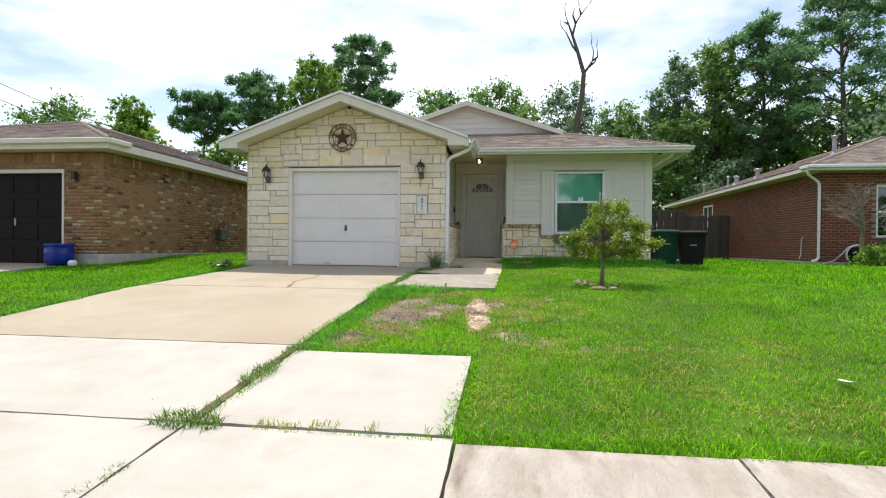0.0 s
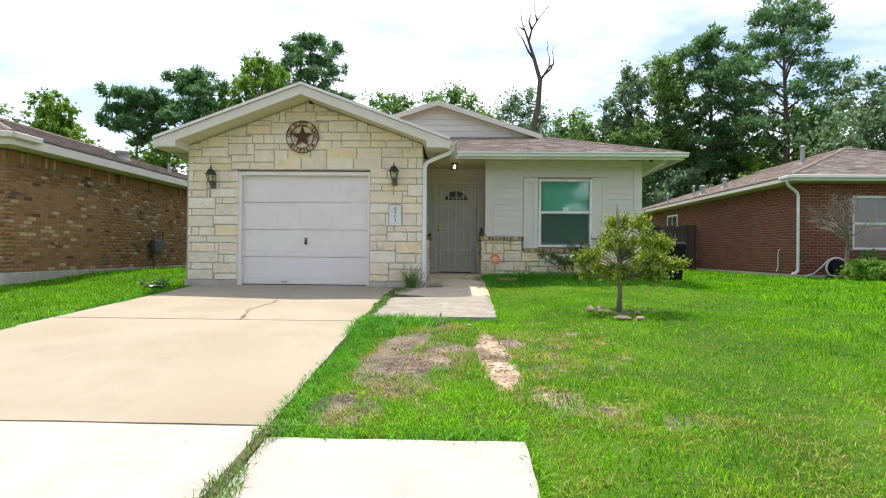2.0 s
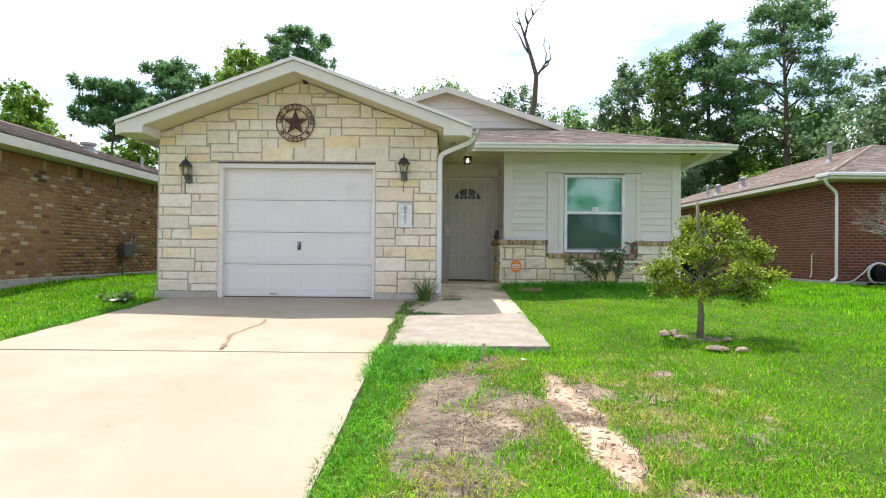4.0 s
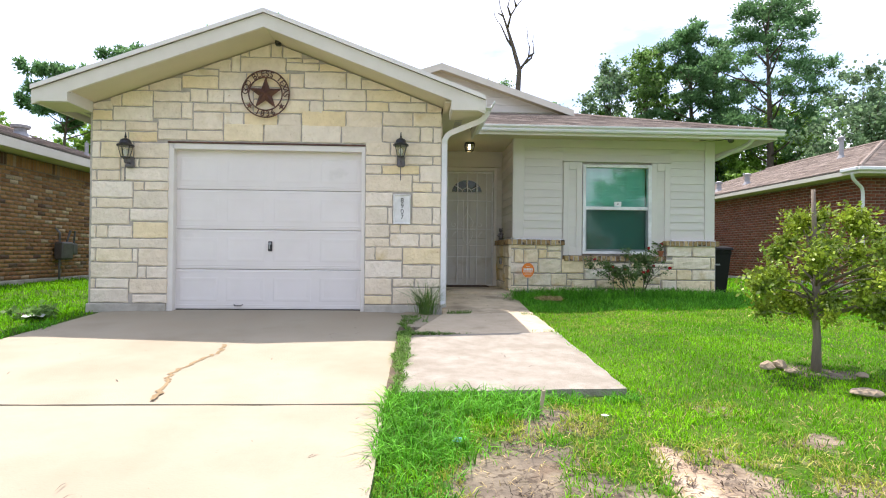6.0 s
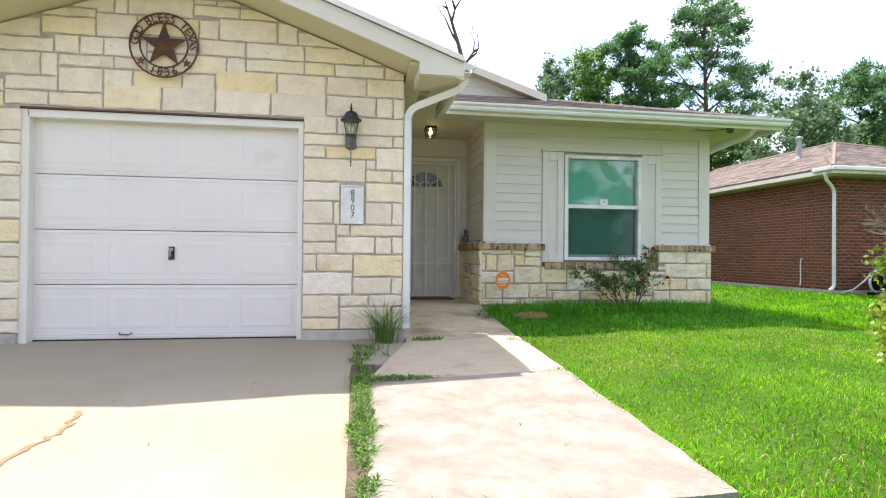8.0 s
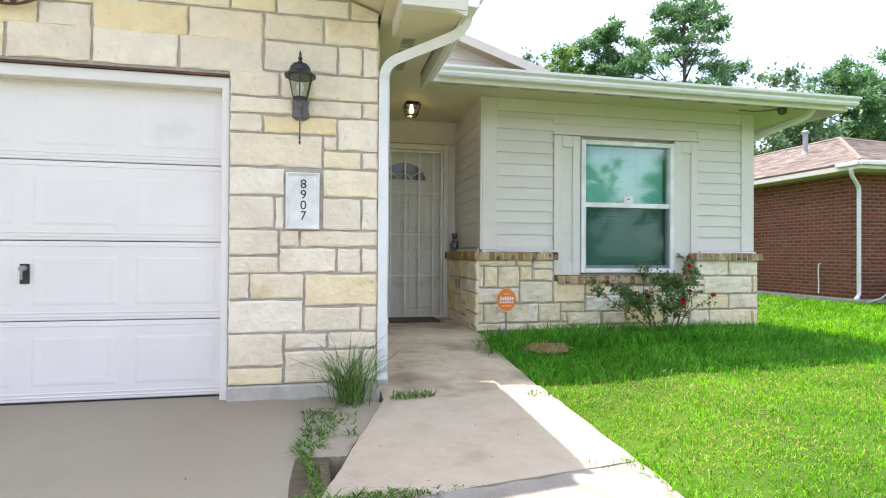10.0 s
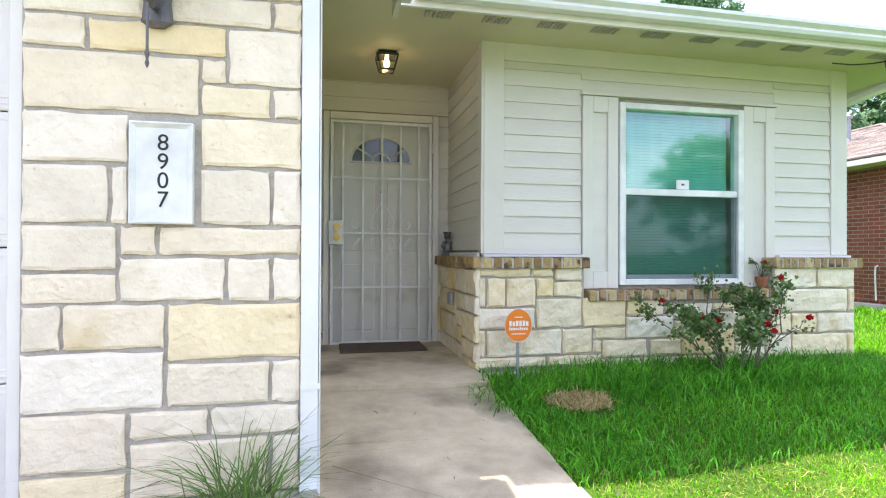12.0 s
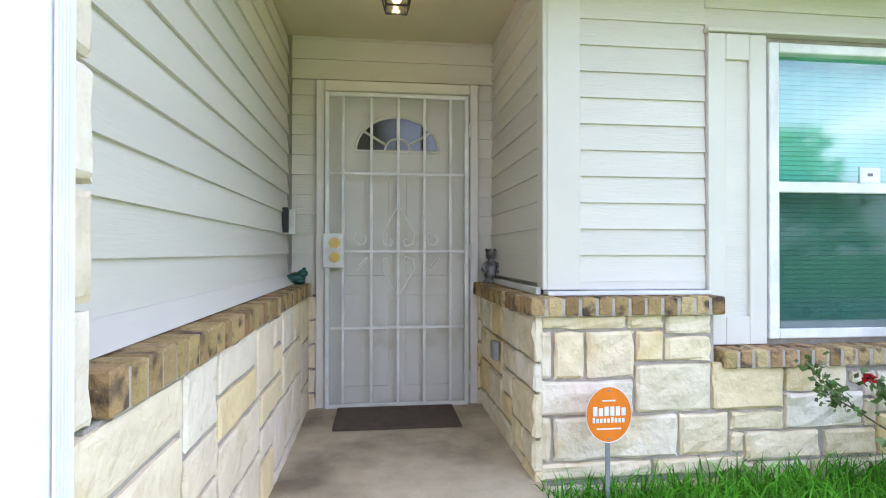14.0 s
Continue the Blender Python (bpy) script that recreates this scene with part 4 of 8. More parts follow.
roof_garage = thing("roof_garage", -3.66, 11.2, 3.5, "low gable roof of brown shingles with cream fascia", "roof", kind="structure")
RX, RZ, EZ = -3.66, 4.47, 3.47
for s in (-1, 1):
    ex = RX + s * 2.72
    bm = bmesh.new()
    prism(bm, [(RX, 11.18, RZ), (ex, 11.18, EZ), (ex, 12.9 if s > 0 else 15.7, EZ), (RX, 15.7, RZ)], (0, 0, 0.05))
    part("deck", bm, SHINGLE, roof_garage)
    bm = bmesh.new()
    prism(bm, [(RX, 11.20, RZ - 0.003), (ex, 11.20, EZ - 0.003), (ex, 11.20, EZ - 0.17), (RX, 11.20, RZ - 0.17)], (0, 0.035, 0))
    part("fascia", bm, FASCIA, roof_garage, "cream gable fascia board")
    bm = bmesh.new()
    prism(bm, [(RX, 11.17, RZ + 0.052), (ex, 11.17, EZ + 0.052), (ex, 11.17, EZ + 0.0), (RX, 11.17, RZ + 0.0)], (0, 0.028, 0))
    part("drip_edge", bm, TRIM, roof_garage)
    bm = bmesh.new()
    prism(bm, [(RX, 11.24, RZ - 0.15), (RX + s * 2.35, 11.24, RZ - 0.15 - 2.35 * 0.3677), (RX + s * 2.35, 11.24, RZ - 0.12 - 2.35 * 0.3677), (RX, 11.24, RZ - 0.12)], (0, 0.55, 0))
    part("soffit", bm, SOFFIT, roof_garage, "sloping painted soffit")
    bm = bmesh.new()
    prism(bm, [(RX + s * 2.30, 11.19, 3.335), (RX + s * 2.30, 11.19, 3.452), (ex - s * 0.004, 11.19, 3.452), (ex - s * 0.004, 11.19, 3.335)], (0, 0.07, 0))
    part("eave_return", bm, FASCIA, roof_garage, "boxed cream eave return")
    part("side_fascia", boxes((ex - 0.015, 11.24, 3.33, ex + 0.015, 12.9 if s > 0 else 27, EZ + 0.02)), FASCIA, roof_garage)
    part("return_soffit", boxes((RX + s * 2.32, 11.262, 3.335, ex - s * 0.02, 11.72, 3.36)), SOFFIT, roof_garage)
    part("frieze", boxes((RX + s * 2.30, 11.262, 3.338, RX + s * 2.335, 11.72, 3.60)), PAINT, roof_garage)

roof_main = thing("roof_main", -1.33, 15, 3.6, "brown shingle hip roof with a small siding gable", "roof", kind="structure")
EX0, EX1, EY0, EYE_Z, PITCH = -6.6, 3.95, 12.88, 3.55, 0.33
RIDGE_X = (EX0 + EX1) / 2
RIDGE_Z = EYE_Z + PITCH * (EX1 - EX0) / 2
GABLE_Y = 15.5
GZ = EYE_Z + PITCH * (GABLE_Y - EY0)


def plate(name, pts, material, parent, thick=0.04, label=""):
    bm = bmesh.new()
    prism(bm, pts, (0, 0, -thick))
    return part(name, bm, material, parent, label)


gx = GABLE_Y - EY0
plate("front_slope", [(-2.4, EY0, EYE_Z), (EX1, EY0, EYE_Z), (EX1 - gx, GABLE_Y, GZ), (EX0 + gx, GABLE_Y, GZ)], SHINGLE, roof_main)
plate("east_slope", [(EX1, EY0, EYE_Z), (EX1, 27.3, EYE_Z), (RIDGE_X, 27.3, RIDGE_Z), (RIDGE_X, GABLE_Y - 0.25, RIDGE_Z), (EX1 - gx, GABLE_Y - 0.25, GZ + 0.02), (EX1 - gx, GABLE_Y, GZ)], SHINGLE, roof_main)
plate("west_slope", [(EX0, 14.0, EYE_Z), (EX0, 27.3, EYE_Z), (RIDGE_X, 27.3, RIDGE_Z), (RIDGE_X, GABLE_Y - 0.25, RIDGE_Z), (EX0 + gx, GABLE_Y - 0.25, GZ)], SHINGLE, roof_main)
hw = (EX1 - EX0) / 2 - gx
bm = bmesh.new()
prism(bm, [(RIDGE_X - hw, GABLE_Y, GZ), (RIDGE_X + hw, GABLE_Y, GZ), (RIDGE_X, GABLE_Y, RIDGE_Z - 0.05)], (0, 0.1, 0))
part("gable_wall", bm, PAINT, roof_main, "painted gable wall")
for i in range(6):
    z = GZ + 0.02 + 0.15 * i
    w = hw - (z - GZ) / PITCH - 0.05
    if w > 0.1:
        w2 = max(0.05, w - 0.15 / PITCH)
        bm = bmesh.new()
        prism(bm, [(RIDGE_X - w, GABLE_Y - 0.022, z), (RIDGE_X + w, GABLE_Y - 0.022, z), (RIDGE_X + w2, GABLE_Y - 0.008, z + 0.15), (RIDGE_X - w2, GABLE_Y - 0.008, z + 0.15)], (0, 0.02, 0))
        part("board", bm, SIDING, roof_main)
for s in (-1, 1):
    bm = bmesh.new()
    prism(bm, [(RIDGE_X, GABLE_Y - 0.27, RIDGE_Z + 0.03), (RIDGE_X + s * hw, GABLE_Y - 0.27, GZ + 0.03), (RIDGE_X + s * hw, GABLE_Y - 0.27, GZ - 0.10), (RIDGE_X, GABLE_Y - 0.27, RIDGE_Z - 0.10)], (0, 0.03, 0))
    part("gable_fascia", bm, FASCIA, roof_main, "pale gable fascia")
    bm = bmesh.new()
    prism(bm, [(RIDGE_X, GABLE_Y - 0.24, RIDGE_Z - 0.045), (RIDGE_X + s * hw, GABLE_Y - 0.24, GZ - 0.045), (RIDGE_X + s * hw, GABLE_Y - 0.24, GZ - 0.07), (RIDGE_X, GABLE_Y - 0.24, RIDGE_Z - 0.07)], (0, 0.24, 0))
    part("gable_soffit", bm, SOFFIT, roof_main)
part("gutter_fascia", boxes((-0.93, EY0 + 0.02, 3.42, EX1 - 0.02, EY0 + 0.045, 3.545), (EX1 - 0.03, EY0 + 0.05, 3.42, EX1 - 0.005, 27.2, 3.545)), TRIM, roof_main)


def shingles(parent, origin, u, v, rows, cols, w, h, keep):
    """Shingle tabs as thin wedges on a slope, all in one mesh."""
    verts, faces = [], []
    o, u, v = Vector(origin), Vector(u).normalized(), Vector(v).normalized()
    nrm = u.cross(v)
    for j in range(rows):
        off = (j % 2) * 0.5 + random.uniform(-0.1, 0.1)
        for i in range(-1, cols + 1):
            a, b = (i + off) * w, j * h
            c = o + u * (a + w / 2) + v * (b + h / 2)
            if not keep(c):
                continue
            th = 0.006 + 0.005 * random.random()
            n0 = len(verts)
            for du, dv, dn in ((0.003, 0, th), (w - 0.003, 0, th), (w - 0.003, h * 1.05, 0.002), (0.003, h * 1.05, 0.002), (0.003, 0, 0), (w - 0.003, 0, 0)):
                verts.append(o + u * (a + du) + v * (b + dv) + nrm * dn)
            faces += [(n0, n0 + 1, n0 + 2, n0 + 3), (n0 + 4, n0 + 5, n0 + 1, n0)]
    return tagged(fast("shingle_field", verts, faces, SHINGLE, parent, "weathered brown shingle tabs"), kind="stuff")


sl = math.sqrt(1 + PITCH * PITCH)
shingles(roof_main, (-1.0, EY0, EYE_Z + 0.002), (1, 0, 0), (0, 1, PITCH), 20, 18, 0.28, 0.14, lambda c: c.x < EX1 - (c.y - EY0) - 0.05 and c.x > -1.0 - (c.y - EY0) * 0.5 and c.y < GABLE_Y)
bm = bmesh.new()
tube(bm, [(EX1 - 0.02, EY0 + 0.02, EYE_Z + 0.01), (EX1 - gx, GABLE_Y, GZ + 0.01)], 0.035, 6)
part("hip_cap", bm, SHINGLE, roof_main)




def k_gutter(a0, a1, c, z, along, out, label, tall=0.78):
    """An ogee gutter: along x at y=c, or along y at x=c; out is -1 or 1."""
    prof = [(0, 0), (0.07, 0), (0.085, 0.03), (0.082, 0.055), (0.115, 0.085), (0.118, 0.115), (0.105, 0.12), (0.105, 0.105), (0.075, 0.06), (0.072, 0.012), (0.008, 0.012), (0.008, 0.12), (0, 0.12)]
    bm = bmesh.new()
    outline = [((a0, c + out * p, z + 0.12 - (0.12 - q) * tall) if along == "x" else (c + out * p, a0, z + 0.12 - (0.12 - q) * tall)) for p, q in prof]
    prism(bm, outline, (a1 - a0, 0, 0) if along == "x" else (0, a1 - a0, 0))
    return tagged(part("gutter", bm, GUTTER), label, "gutter", kind="structure")


k_gutter(-0.80, 3.99, 12.895, 3.435, "x", -1, "white metal gutter along the porch eave")
k_gutter(11.25, 12.80, -0.925, 3.36, "y", 1, "short white metal gutter on the garage eave")


def downspout(pts, label, w=0.052, bands=(), deep=1.0):
    """A rectangular pipe with ribbed faces; w is its width, deep its depth against the width."""
    top = thing("downspout", *pts[-1], label, "downspout", kind="structure")
    x, y, z0 = pts[-2]
    h = w / 2
    bm = bmesh.new()
    tube(bm, pts, h * math.sqrt(2), 4, turn=math.pi / 4)
    for v in bm.verts:
        if v.co.z < 3.05:
            v.co.y = y + (v.co.y - y) * deep
    part("pipe", bm, GUTTER, top)
    if w > 0.06:
        d = h * deep
        for f in (-0.7, -0.35, 0.0, 0.35, 0.7):
            part("rib", boxes((x + h - 0.001, y + f * d - 0.004, z0, x + h + 0.003, y + f * d + 0.004, 3.0), b=0.0015), GUTTER, top)
    for z in bands:
        part("strap", boxes((x - h - 0.005, y - h * deep - 0.005, z, x + h + 0.005, y + h * deep + 0.003, z + 0.022)), GUTTER, top)
    return top


def bend(a, b, c, n=5):
    """Points of a soft elbow at b between a and c."""
    a, b, c = Vector(a), Vector(b), Vector(c)
    p, q = b + (a - b).normalized() * 0.12, b + (c - b).normalized() * 0.12
    return [tuple(p * (1 - t) ** 2 + b * 2 * t * (1 - t) + q * t * t) for t in (i / n for i in range(n + 1))]


downspout([(-0.88, 11.42, 3.40), *bend((-0.88, 11.42, 3.40), (-0.88, 11.42, 3.30), (-1.39, 11.735, 3.16), 3), *bend((-0.88, 11.42, 3.30), (-1.413, 11.735, 3.14), (-1.413, 11.735, 2)), (-1.413, 11.735, 2.4), (-1.413, 11.735, 1.6), (-1.413, 11.735, 0.93), (-1.413, 11.68, 0.87)], "white metal downspout at the garage corner", w=0.068, bands=(1.285,), deep=0.7)
downspout([(3.62, 13.04, 3.47), *bend((3.62, 13.04, 3.47), (3.62, 13.06, 3.40), (3.30, 13.86, 3.20), 3), *bend((3.62, 13.06, 3.40), (3.30, 13.86, 3.19), (3.30, 13.86, 1)), (3.30, 13.86, 1.1), (3.30, 13.86, 1.0)], "white metal downspout on the house side", w=0.052, bands=(2.6,))


# ---- garage door ----
def garage_door():
    g = thing("door_garage", -3.74, 11.86, 0.78, "closed white sectional garage door with raised panels", "garage door", kind="structure")
    part("jamb", boxes((-5.02, 11.75, 0.74, -4.945, 11.92, 2.970), b=0.004), TRIM, g, "white painted jamb")
    part("jamb", boxes((-2.510, 11.75, 0.74, -2.46, 11.92, 2.970), b=0.004), TRIM, g, "white painted jamb")
    part("lintel", boxes((-5.018, 11.728, 2.972, -2.462, 11.80, 2.986)), IRON, g, "rusty brown steel lintel")
    part("head", boxes((-4.961, 11.75, 2.895, -2.503, 11.92, 2.970), b=0.004), TRIM, g, "white painted head trim")
    x0, x1, z0, h = -4.958, -2.506, 0.80, 0.5275
    for i in range(4):
        za, zb = z0 + i * h, z0 + (i + 1) * h - 0.006
        sec = part("section", boxes((x0, 11.85, za, x1, 11.89, zb), b=0.006), DOORWHITE, g)
        for zr in (za + 0.022, za + 0.046, zb - 0.034):
            part("rib", boxes((x0, 11.8465, zr, x1, 11.851, zr + 0.010), b=0.003), DOORWHITE, sec)
        w = (x1 - x0) / 4
        for k in range(4):
            a, c = x0 + k * w + 0.055, x0 + (k + 1) * w - 0.055
            lo, hi = za + 0.10, zb - 0.10
            bm = bmesh.new()
            rings = []
            for d, y in ((0, 11.8497), (0.016, 11.8472), (0.034, 11.8472), (0.06, 11.8485)):
                rings.append([bm.verts.new(p) for p in ((a + d, y, lo + d), (c - d, y, lo + d), (c - d, y, hi - d), (a + d, y, hi - d))])
            for r, q in zip(rings, rings[1:]):
                for j in range(4):
                    bm.faces.new((r[j], r[(j + 1) % 4], q[(j + 1) % 4], q[j]))
            bm.faces.new(rings[-1])
            part("raised_panel", bm, DOORWHITE, sec)
    part("bottom_seal", boxes((x0, 11.855, 0.775, x1, 11.885, 0.799)), BLACK, g, "black rubber seal")
    lock = part("lock_plate", boxes((-3.745, 11.838, 1.57, -3.69, 11.849, 1.70), b=0.003), BLACK, g, "black lock plate")
    bm = bmesh.new()
    tube(bm, [(-3.717, 11.84, 1.67), (-3.717, 11.80, 1.67)], 0.018, 12)
    tube(bm, [(-3.717, 11.80, 1.67), (-3.717, 11.80, 1.60)], 0.008, 8)
    part("handle", bm, GALV, lock, "steel turning handle")
    bm = bmesh.new()
    tube(bm, [(-4.18, 11.845, 0.86), (-4.17, 11.82, 0.845), (-4.08, 11.82, 0.845), (-4.07, 11.845, 0.86)], 0.007, 8)
    part("pull", bm, PEWTER, g, "small metal lift handle")


garage_door()


# ---- front door and security door ----
def front_door():
    d = thing("door_front", -0.835, 14.84, 0.93, "closed cream front door with a fanlight", "front door", kind="structure")
    leaf = part("leaf", boxes((-1.32, 14.83, 0.94, -0.36, 14.87, 3.10), b=0.004), DOORLEAF, d)
    bm = boxes((-1.395, 14.755, 0.93, -1.335, 14.83, 3.19), (-0.335, 14.755, 0.93, -0.275, 14.83, 3.19), (-1.334, 14.755, 3.115, -0.336, 14.83, 3.19), b=0.006)
    part("frame", bm, TRIM, d, "cream brickmould frame")
    part("threshold", boxes((-1.40, 14.74, 0.90, -0.27, 14.9, 0.935), b=0.005), GALV, d, "metal threshold")
    cx, cz, r = -0.84, 2.72, 0.245
    bm = bmesh.new()
    arc = [(cx + 1.2 * r * math.cos(a), 14.826, cz + r * math.sin(a)) for a in np.linspace(0, math.pi, 17)]
    prism(bm, arc, (0, 0.003, 0))
    pane = part("fanlight", bm, FANGLASS, leaf, "half-round fanlight glass")
    bm = bmesh.new()
    tube(bm, [*arc, (cx - 1.2 * r, 14.826, cz - 0.001), arc[0]], 0.012, 6)
    for a in (35, 90, 145):
        c, s = math.cos(radians(a)), math.sin(radians(a))
        tube(bm, [(cx + 0.108 * c, 14.822, cz + 0.09 * s), (cx + 1.2 * r * c, 14.822, cz + r * s)], 0.009, 6)
    tube(bm, [(cx + 0.09 * math.cos(a), 14.822, cz + 0.09 * math.sin(a)) for a in np.linspace(0, math.pi, 9)], 0.009, 6)
    part("fanlight_bar", bm, DOORLEAF, leaf)
    for x0, x1, z0, z1 in ((-1.22, -0.90, 1.08, 1.72), (-0.78, -0.46, 1.08, 1.72), (-1.22, -0.90, 1.85, 2.58), (-0.78, -0.46, 1.85, 2.58)):
        part("raised_panel", boxes((x0, 14.822, z0, x1, 14.832, z1), b=0.006), DOORLEAF, leaf)
    part("peephole", boxes((-0.845, 14.816, 2.42, -0.83, 14.829, 2.44), b=0.004), BLACK, leaf)


front_door()


def security_door():
    g = thing("security_door", -0.84, 14.72, 0.94, "closed white steel security door with vertical bars", "security door")
    y = 14.735
    for r in ((-1.33, y - 0.018, 0.945, -1.302, y + 0.018, 3.10), (-0.378, y - 0.018, 0.945, -0.35, y + 0.018, 3.10), (-1.302, y - 0.018, 3.072, -0.378, y + 0.018, 3.10), (-1.302, y - 0.018, 0.945, -0.378, y + 0.018, 0.985)):
        part("frame_rail", boxes(r, b=0.004), WHITE, g)
    for x in (-1.21, -1.02, -0.837, -0.657, -0.476):
        part("bar", boxes((x - 0.0095, y - 0.0092, 0.985, x + 0.0095, y + 0.009, 3.072), b=0.002), WHITE, g)
    for z in (2.55, 2.02, 1.50):
        part("crossbar", boxes((-1.302, y - 0.013, z - 0.0085, -0.378, y - 0.0095, z + 0.0085), b=0.001), WHITE, g)
    lock = part("lock_box", boxes((-1.345, y - 0.03, 1.91, -1.205, y + 0.02, 2.14), b=0.005), WHITE, g, "white steel lock box")
    for z in (2.075, 1.98):
        bm = bmesh.new()
        tube(bm, [(-1.265, y - 0.03, z), (-1.265, y - 0.042, z)], 0.036, 18)
        tube(bm, [(-1.265, y - 0.042, z), (-1.265, y - 0.07, z)], [0.018, 0.024], 14)
        part("lock", bm, BRASS, lock, "brass knob and deadbolt")
    bm = bmesh.new()
    for s in (-1, 1):
        for f in (-1, 1):
            cx, cz = -0.84 + s * 0.245, 2.02 + f * 0.085
            tube(bm, [(cx + 0.055 * (1 - k / 22) * math.cos(s * 2.2 + f * s * k * 0.36), y - 0.017, cz + 0.06 * (1 - k / 22) * math.sin(f * (2.2 + k * 0.36))) for k in range(16)], 0.005, 6)
    part("scroll", bm, WHITE, g, "curled wire scroll")
    for f in (-1, 1):
        bm = bmesh.new()
        for s in (-1, 1):
            tube(bm, [(-0.837, y - 0.017, 2.02 + f * 0.31), (-0.837 + s * 0.05, y - 0.017, 2.02 + f * 0.23), (-0.837 + s * 0.11, y - 0.017, 2.02 + f * 0.12), (-0.837 + s * 0.10, y - 0.017, 2.02 + f * 0.05), (-0.837 + s * 0.05, y - 0.017, 2.02 + f * 0.035), (-0.837 + s * 0.035, y - 0.017, 2.02 + f * 0.075), (-0.837 + s * 0.06, y - 0.017, 2.02 + f * 0.085)], 0.005, 6)
        part("scroll", bm, WHITE, g, "leaf-shaped wire scroll")
    for z in (2.86, 2.02, 1.15):
        bm = bmesh.new()
        tube(bm, [(-0.345, y - 0.025, z - 0.05), (-0.345, y - 0.025, z + 0.05)], 0.01, 8)
        part("hinge", bm, WHITE, g)


security_door()


# ---- front window ----
def front_window():
    w = thing("window_front", 1.585, 13.56, 1.57, "white double-hung window with green-tinted glass", "window", kind="structure")
    x0, x1, z0, z1, zr = 1.0, 2.18, 1.575, 3.085, 2.35
    bm = boxes((x0, 13.53, z0, x0 + 0.055, 13.63, z1), (x1 - 0.055, 13.53, z0, x1, 13.63, z1), (x0 + 0.055, 13.53, z1 - 0.05, x1 - 0.055, 13.63, z1), (x0 + 0.055, 13.53, z0, x1 - 0.055, 13.63, z0 + 0.05), b=0.005)
    part("window_frame", bm, WHITE, w, "white vinyl frame")
    part("meeting_rail", boxes((x0 + 0.055, 13.545, zr - 0.028, x1 - 0.055, 13.62, zr + 0.028), b=0.005), WHITE, w)
    bm = boxes((x0 + 0.055, 13.56, z0 + 0.05, x0 + 0.08, 13.60, zr - 0.028), (x1 - 0.08, 13.56, z0 + 0.05, x1 - 0.055, 13.60, zr - 0.028), (x0 + 0.08, 13.56, z0 + 0.05, x1 - 0.08, 13.60, z0 + 0.085), b=0.004)
    part("sash", bm, WHITE, w)
    for a, c, y in ((zr + 0.028, z1 - 0.05, 13.585), (z0 + 0.085, zr - 0.028, 13.59)):
        p = fast("pane", [(x0 + 0.056, y, a), (x1 - 0.056, y, a), (x1 - 0.056, y, c), (x0 + 0.056, y, c)], [(0, 1, 2, 3)], GLASS, w, "green-tinted glass pane")
        p.visible_shadow = False
    fast("insect_screen", [(x0 + 0.056, 13.556, z0 + 0.05), (x1 - 0.056, 13.556, z0 + 0.05), (x1 - 0.056, 13.556, zr - 0.028), (x0 + 0.056, 13.556, zr - 0.028)], [(0, 1, 2, 3)], SCREEN, w, "dark insect screen").visible_shadow = False
    part("sticker", boxes((1.555, 13.580, 2.385, 1.675, 13.584, 2.465)), WHITE, w, "small white window sticker")
    part("sticker_mark", boxes((1.60, 13.5785, 2.418, 1.63, 13.5798, 2.434)), PEWTER, w)
    b = thing("venetian_blind", 1.59, 13.68, 1.6, "closed pale green venetian blind behind the glass", "blind")
    first = None
    for i in range(56):
        z = 1.63 + i * 0.0255
        if first is None:
            first = part("slat", boxes((-0.53, -0.002, -0.014, 0.53, 0.002, 0.014)), GLASSBLIND, b)
            ob = first
        else:
            ob = attach(new("slat", first.data), b)
        ob.matrix_basis = pose(1.59, 13.68, z, -18)
    part("head_rail", boxes((1.06, 13.66, 3.045, 2.12, 13.71, 3.08), b=0.003), WHITE, b)
    for sx in (0.67, 2.18):
        s = thing("shutter", sx + 0.16, 13.55, 1.55, "flat grey-white board shutter beside the window", "shutter", "window shutters")
        part("backing", boxes((sx + 0.002, 13.555, 1.55, sx + 0.318, 13.578, 3.12)), SIDING, s)
        part("stile", boxes((sx + 0.002, 13.535, 1.55, sx + 0.095, 13.555, 3.12), b=0.003), PAINT, s)
        part("stile", boxes((sx + 0.225, 13.535, 1.55, sx + 0.318, 13.555, 3.12), b=0.003), PAINT, s)
        part("rail", boxes((sx + 0.096, 13.535, 2.99, sx + 0.224, 13.555, 3.12), b=0.003), PAINT, s)
        part("rail", boxes((sx + 0.096, 13.535, 1.55, sx + 0.224, 13.555, 1.69), b=0.003), PAINT, s)
    part("drip_cap", boxes((0.66, 13.52, 3.125, 2.51, 13.578, 3.145), b=0.003), PAINT, w, "thin painted drip cap")


front_window()


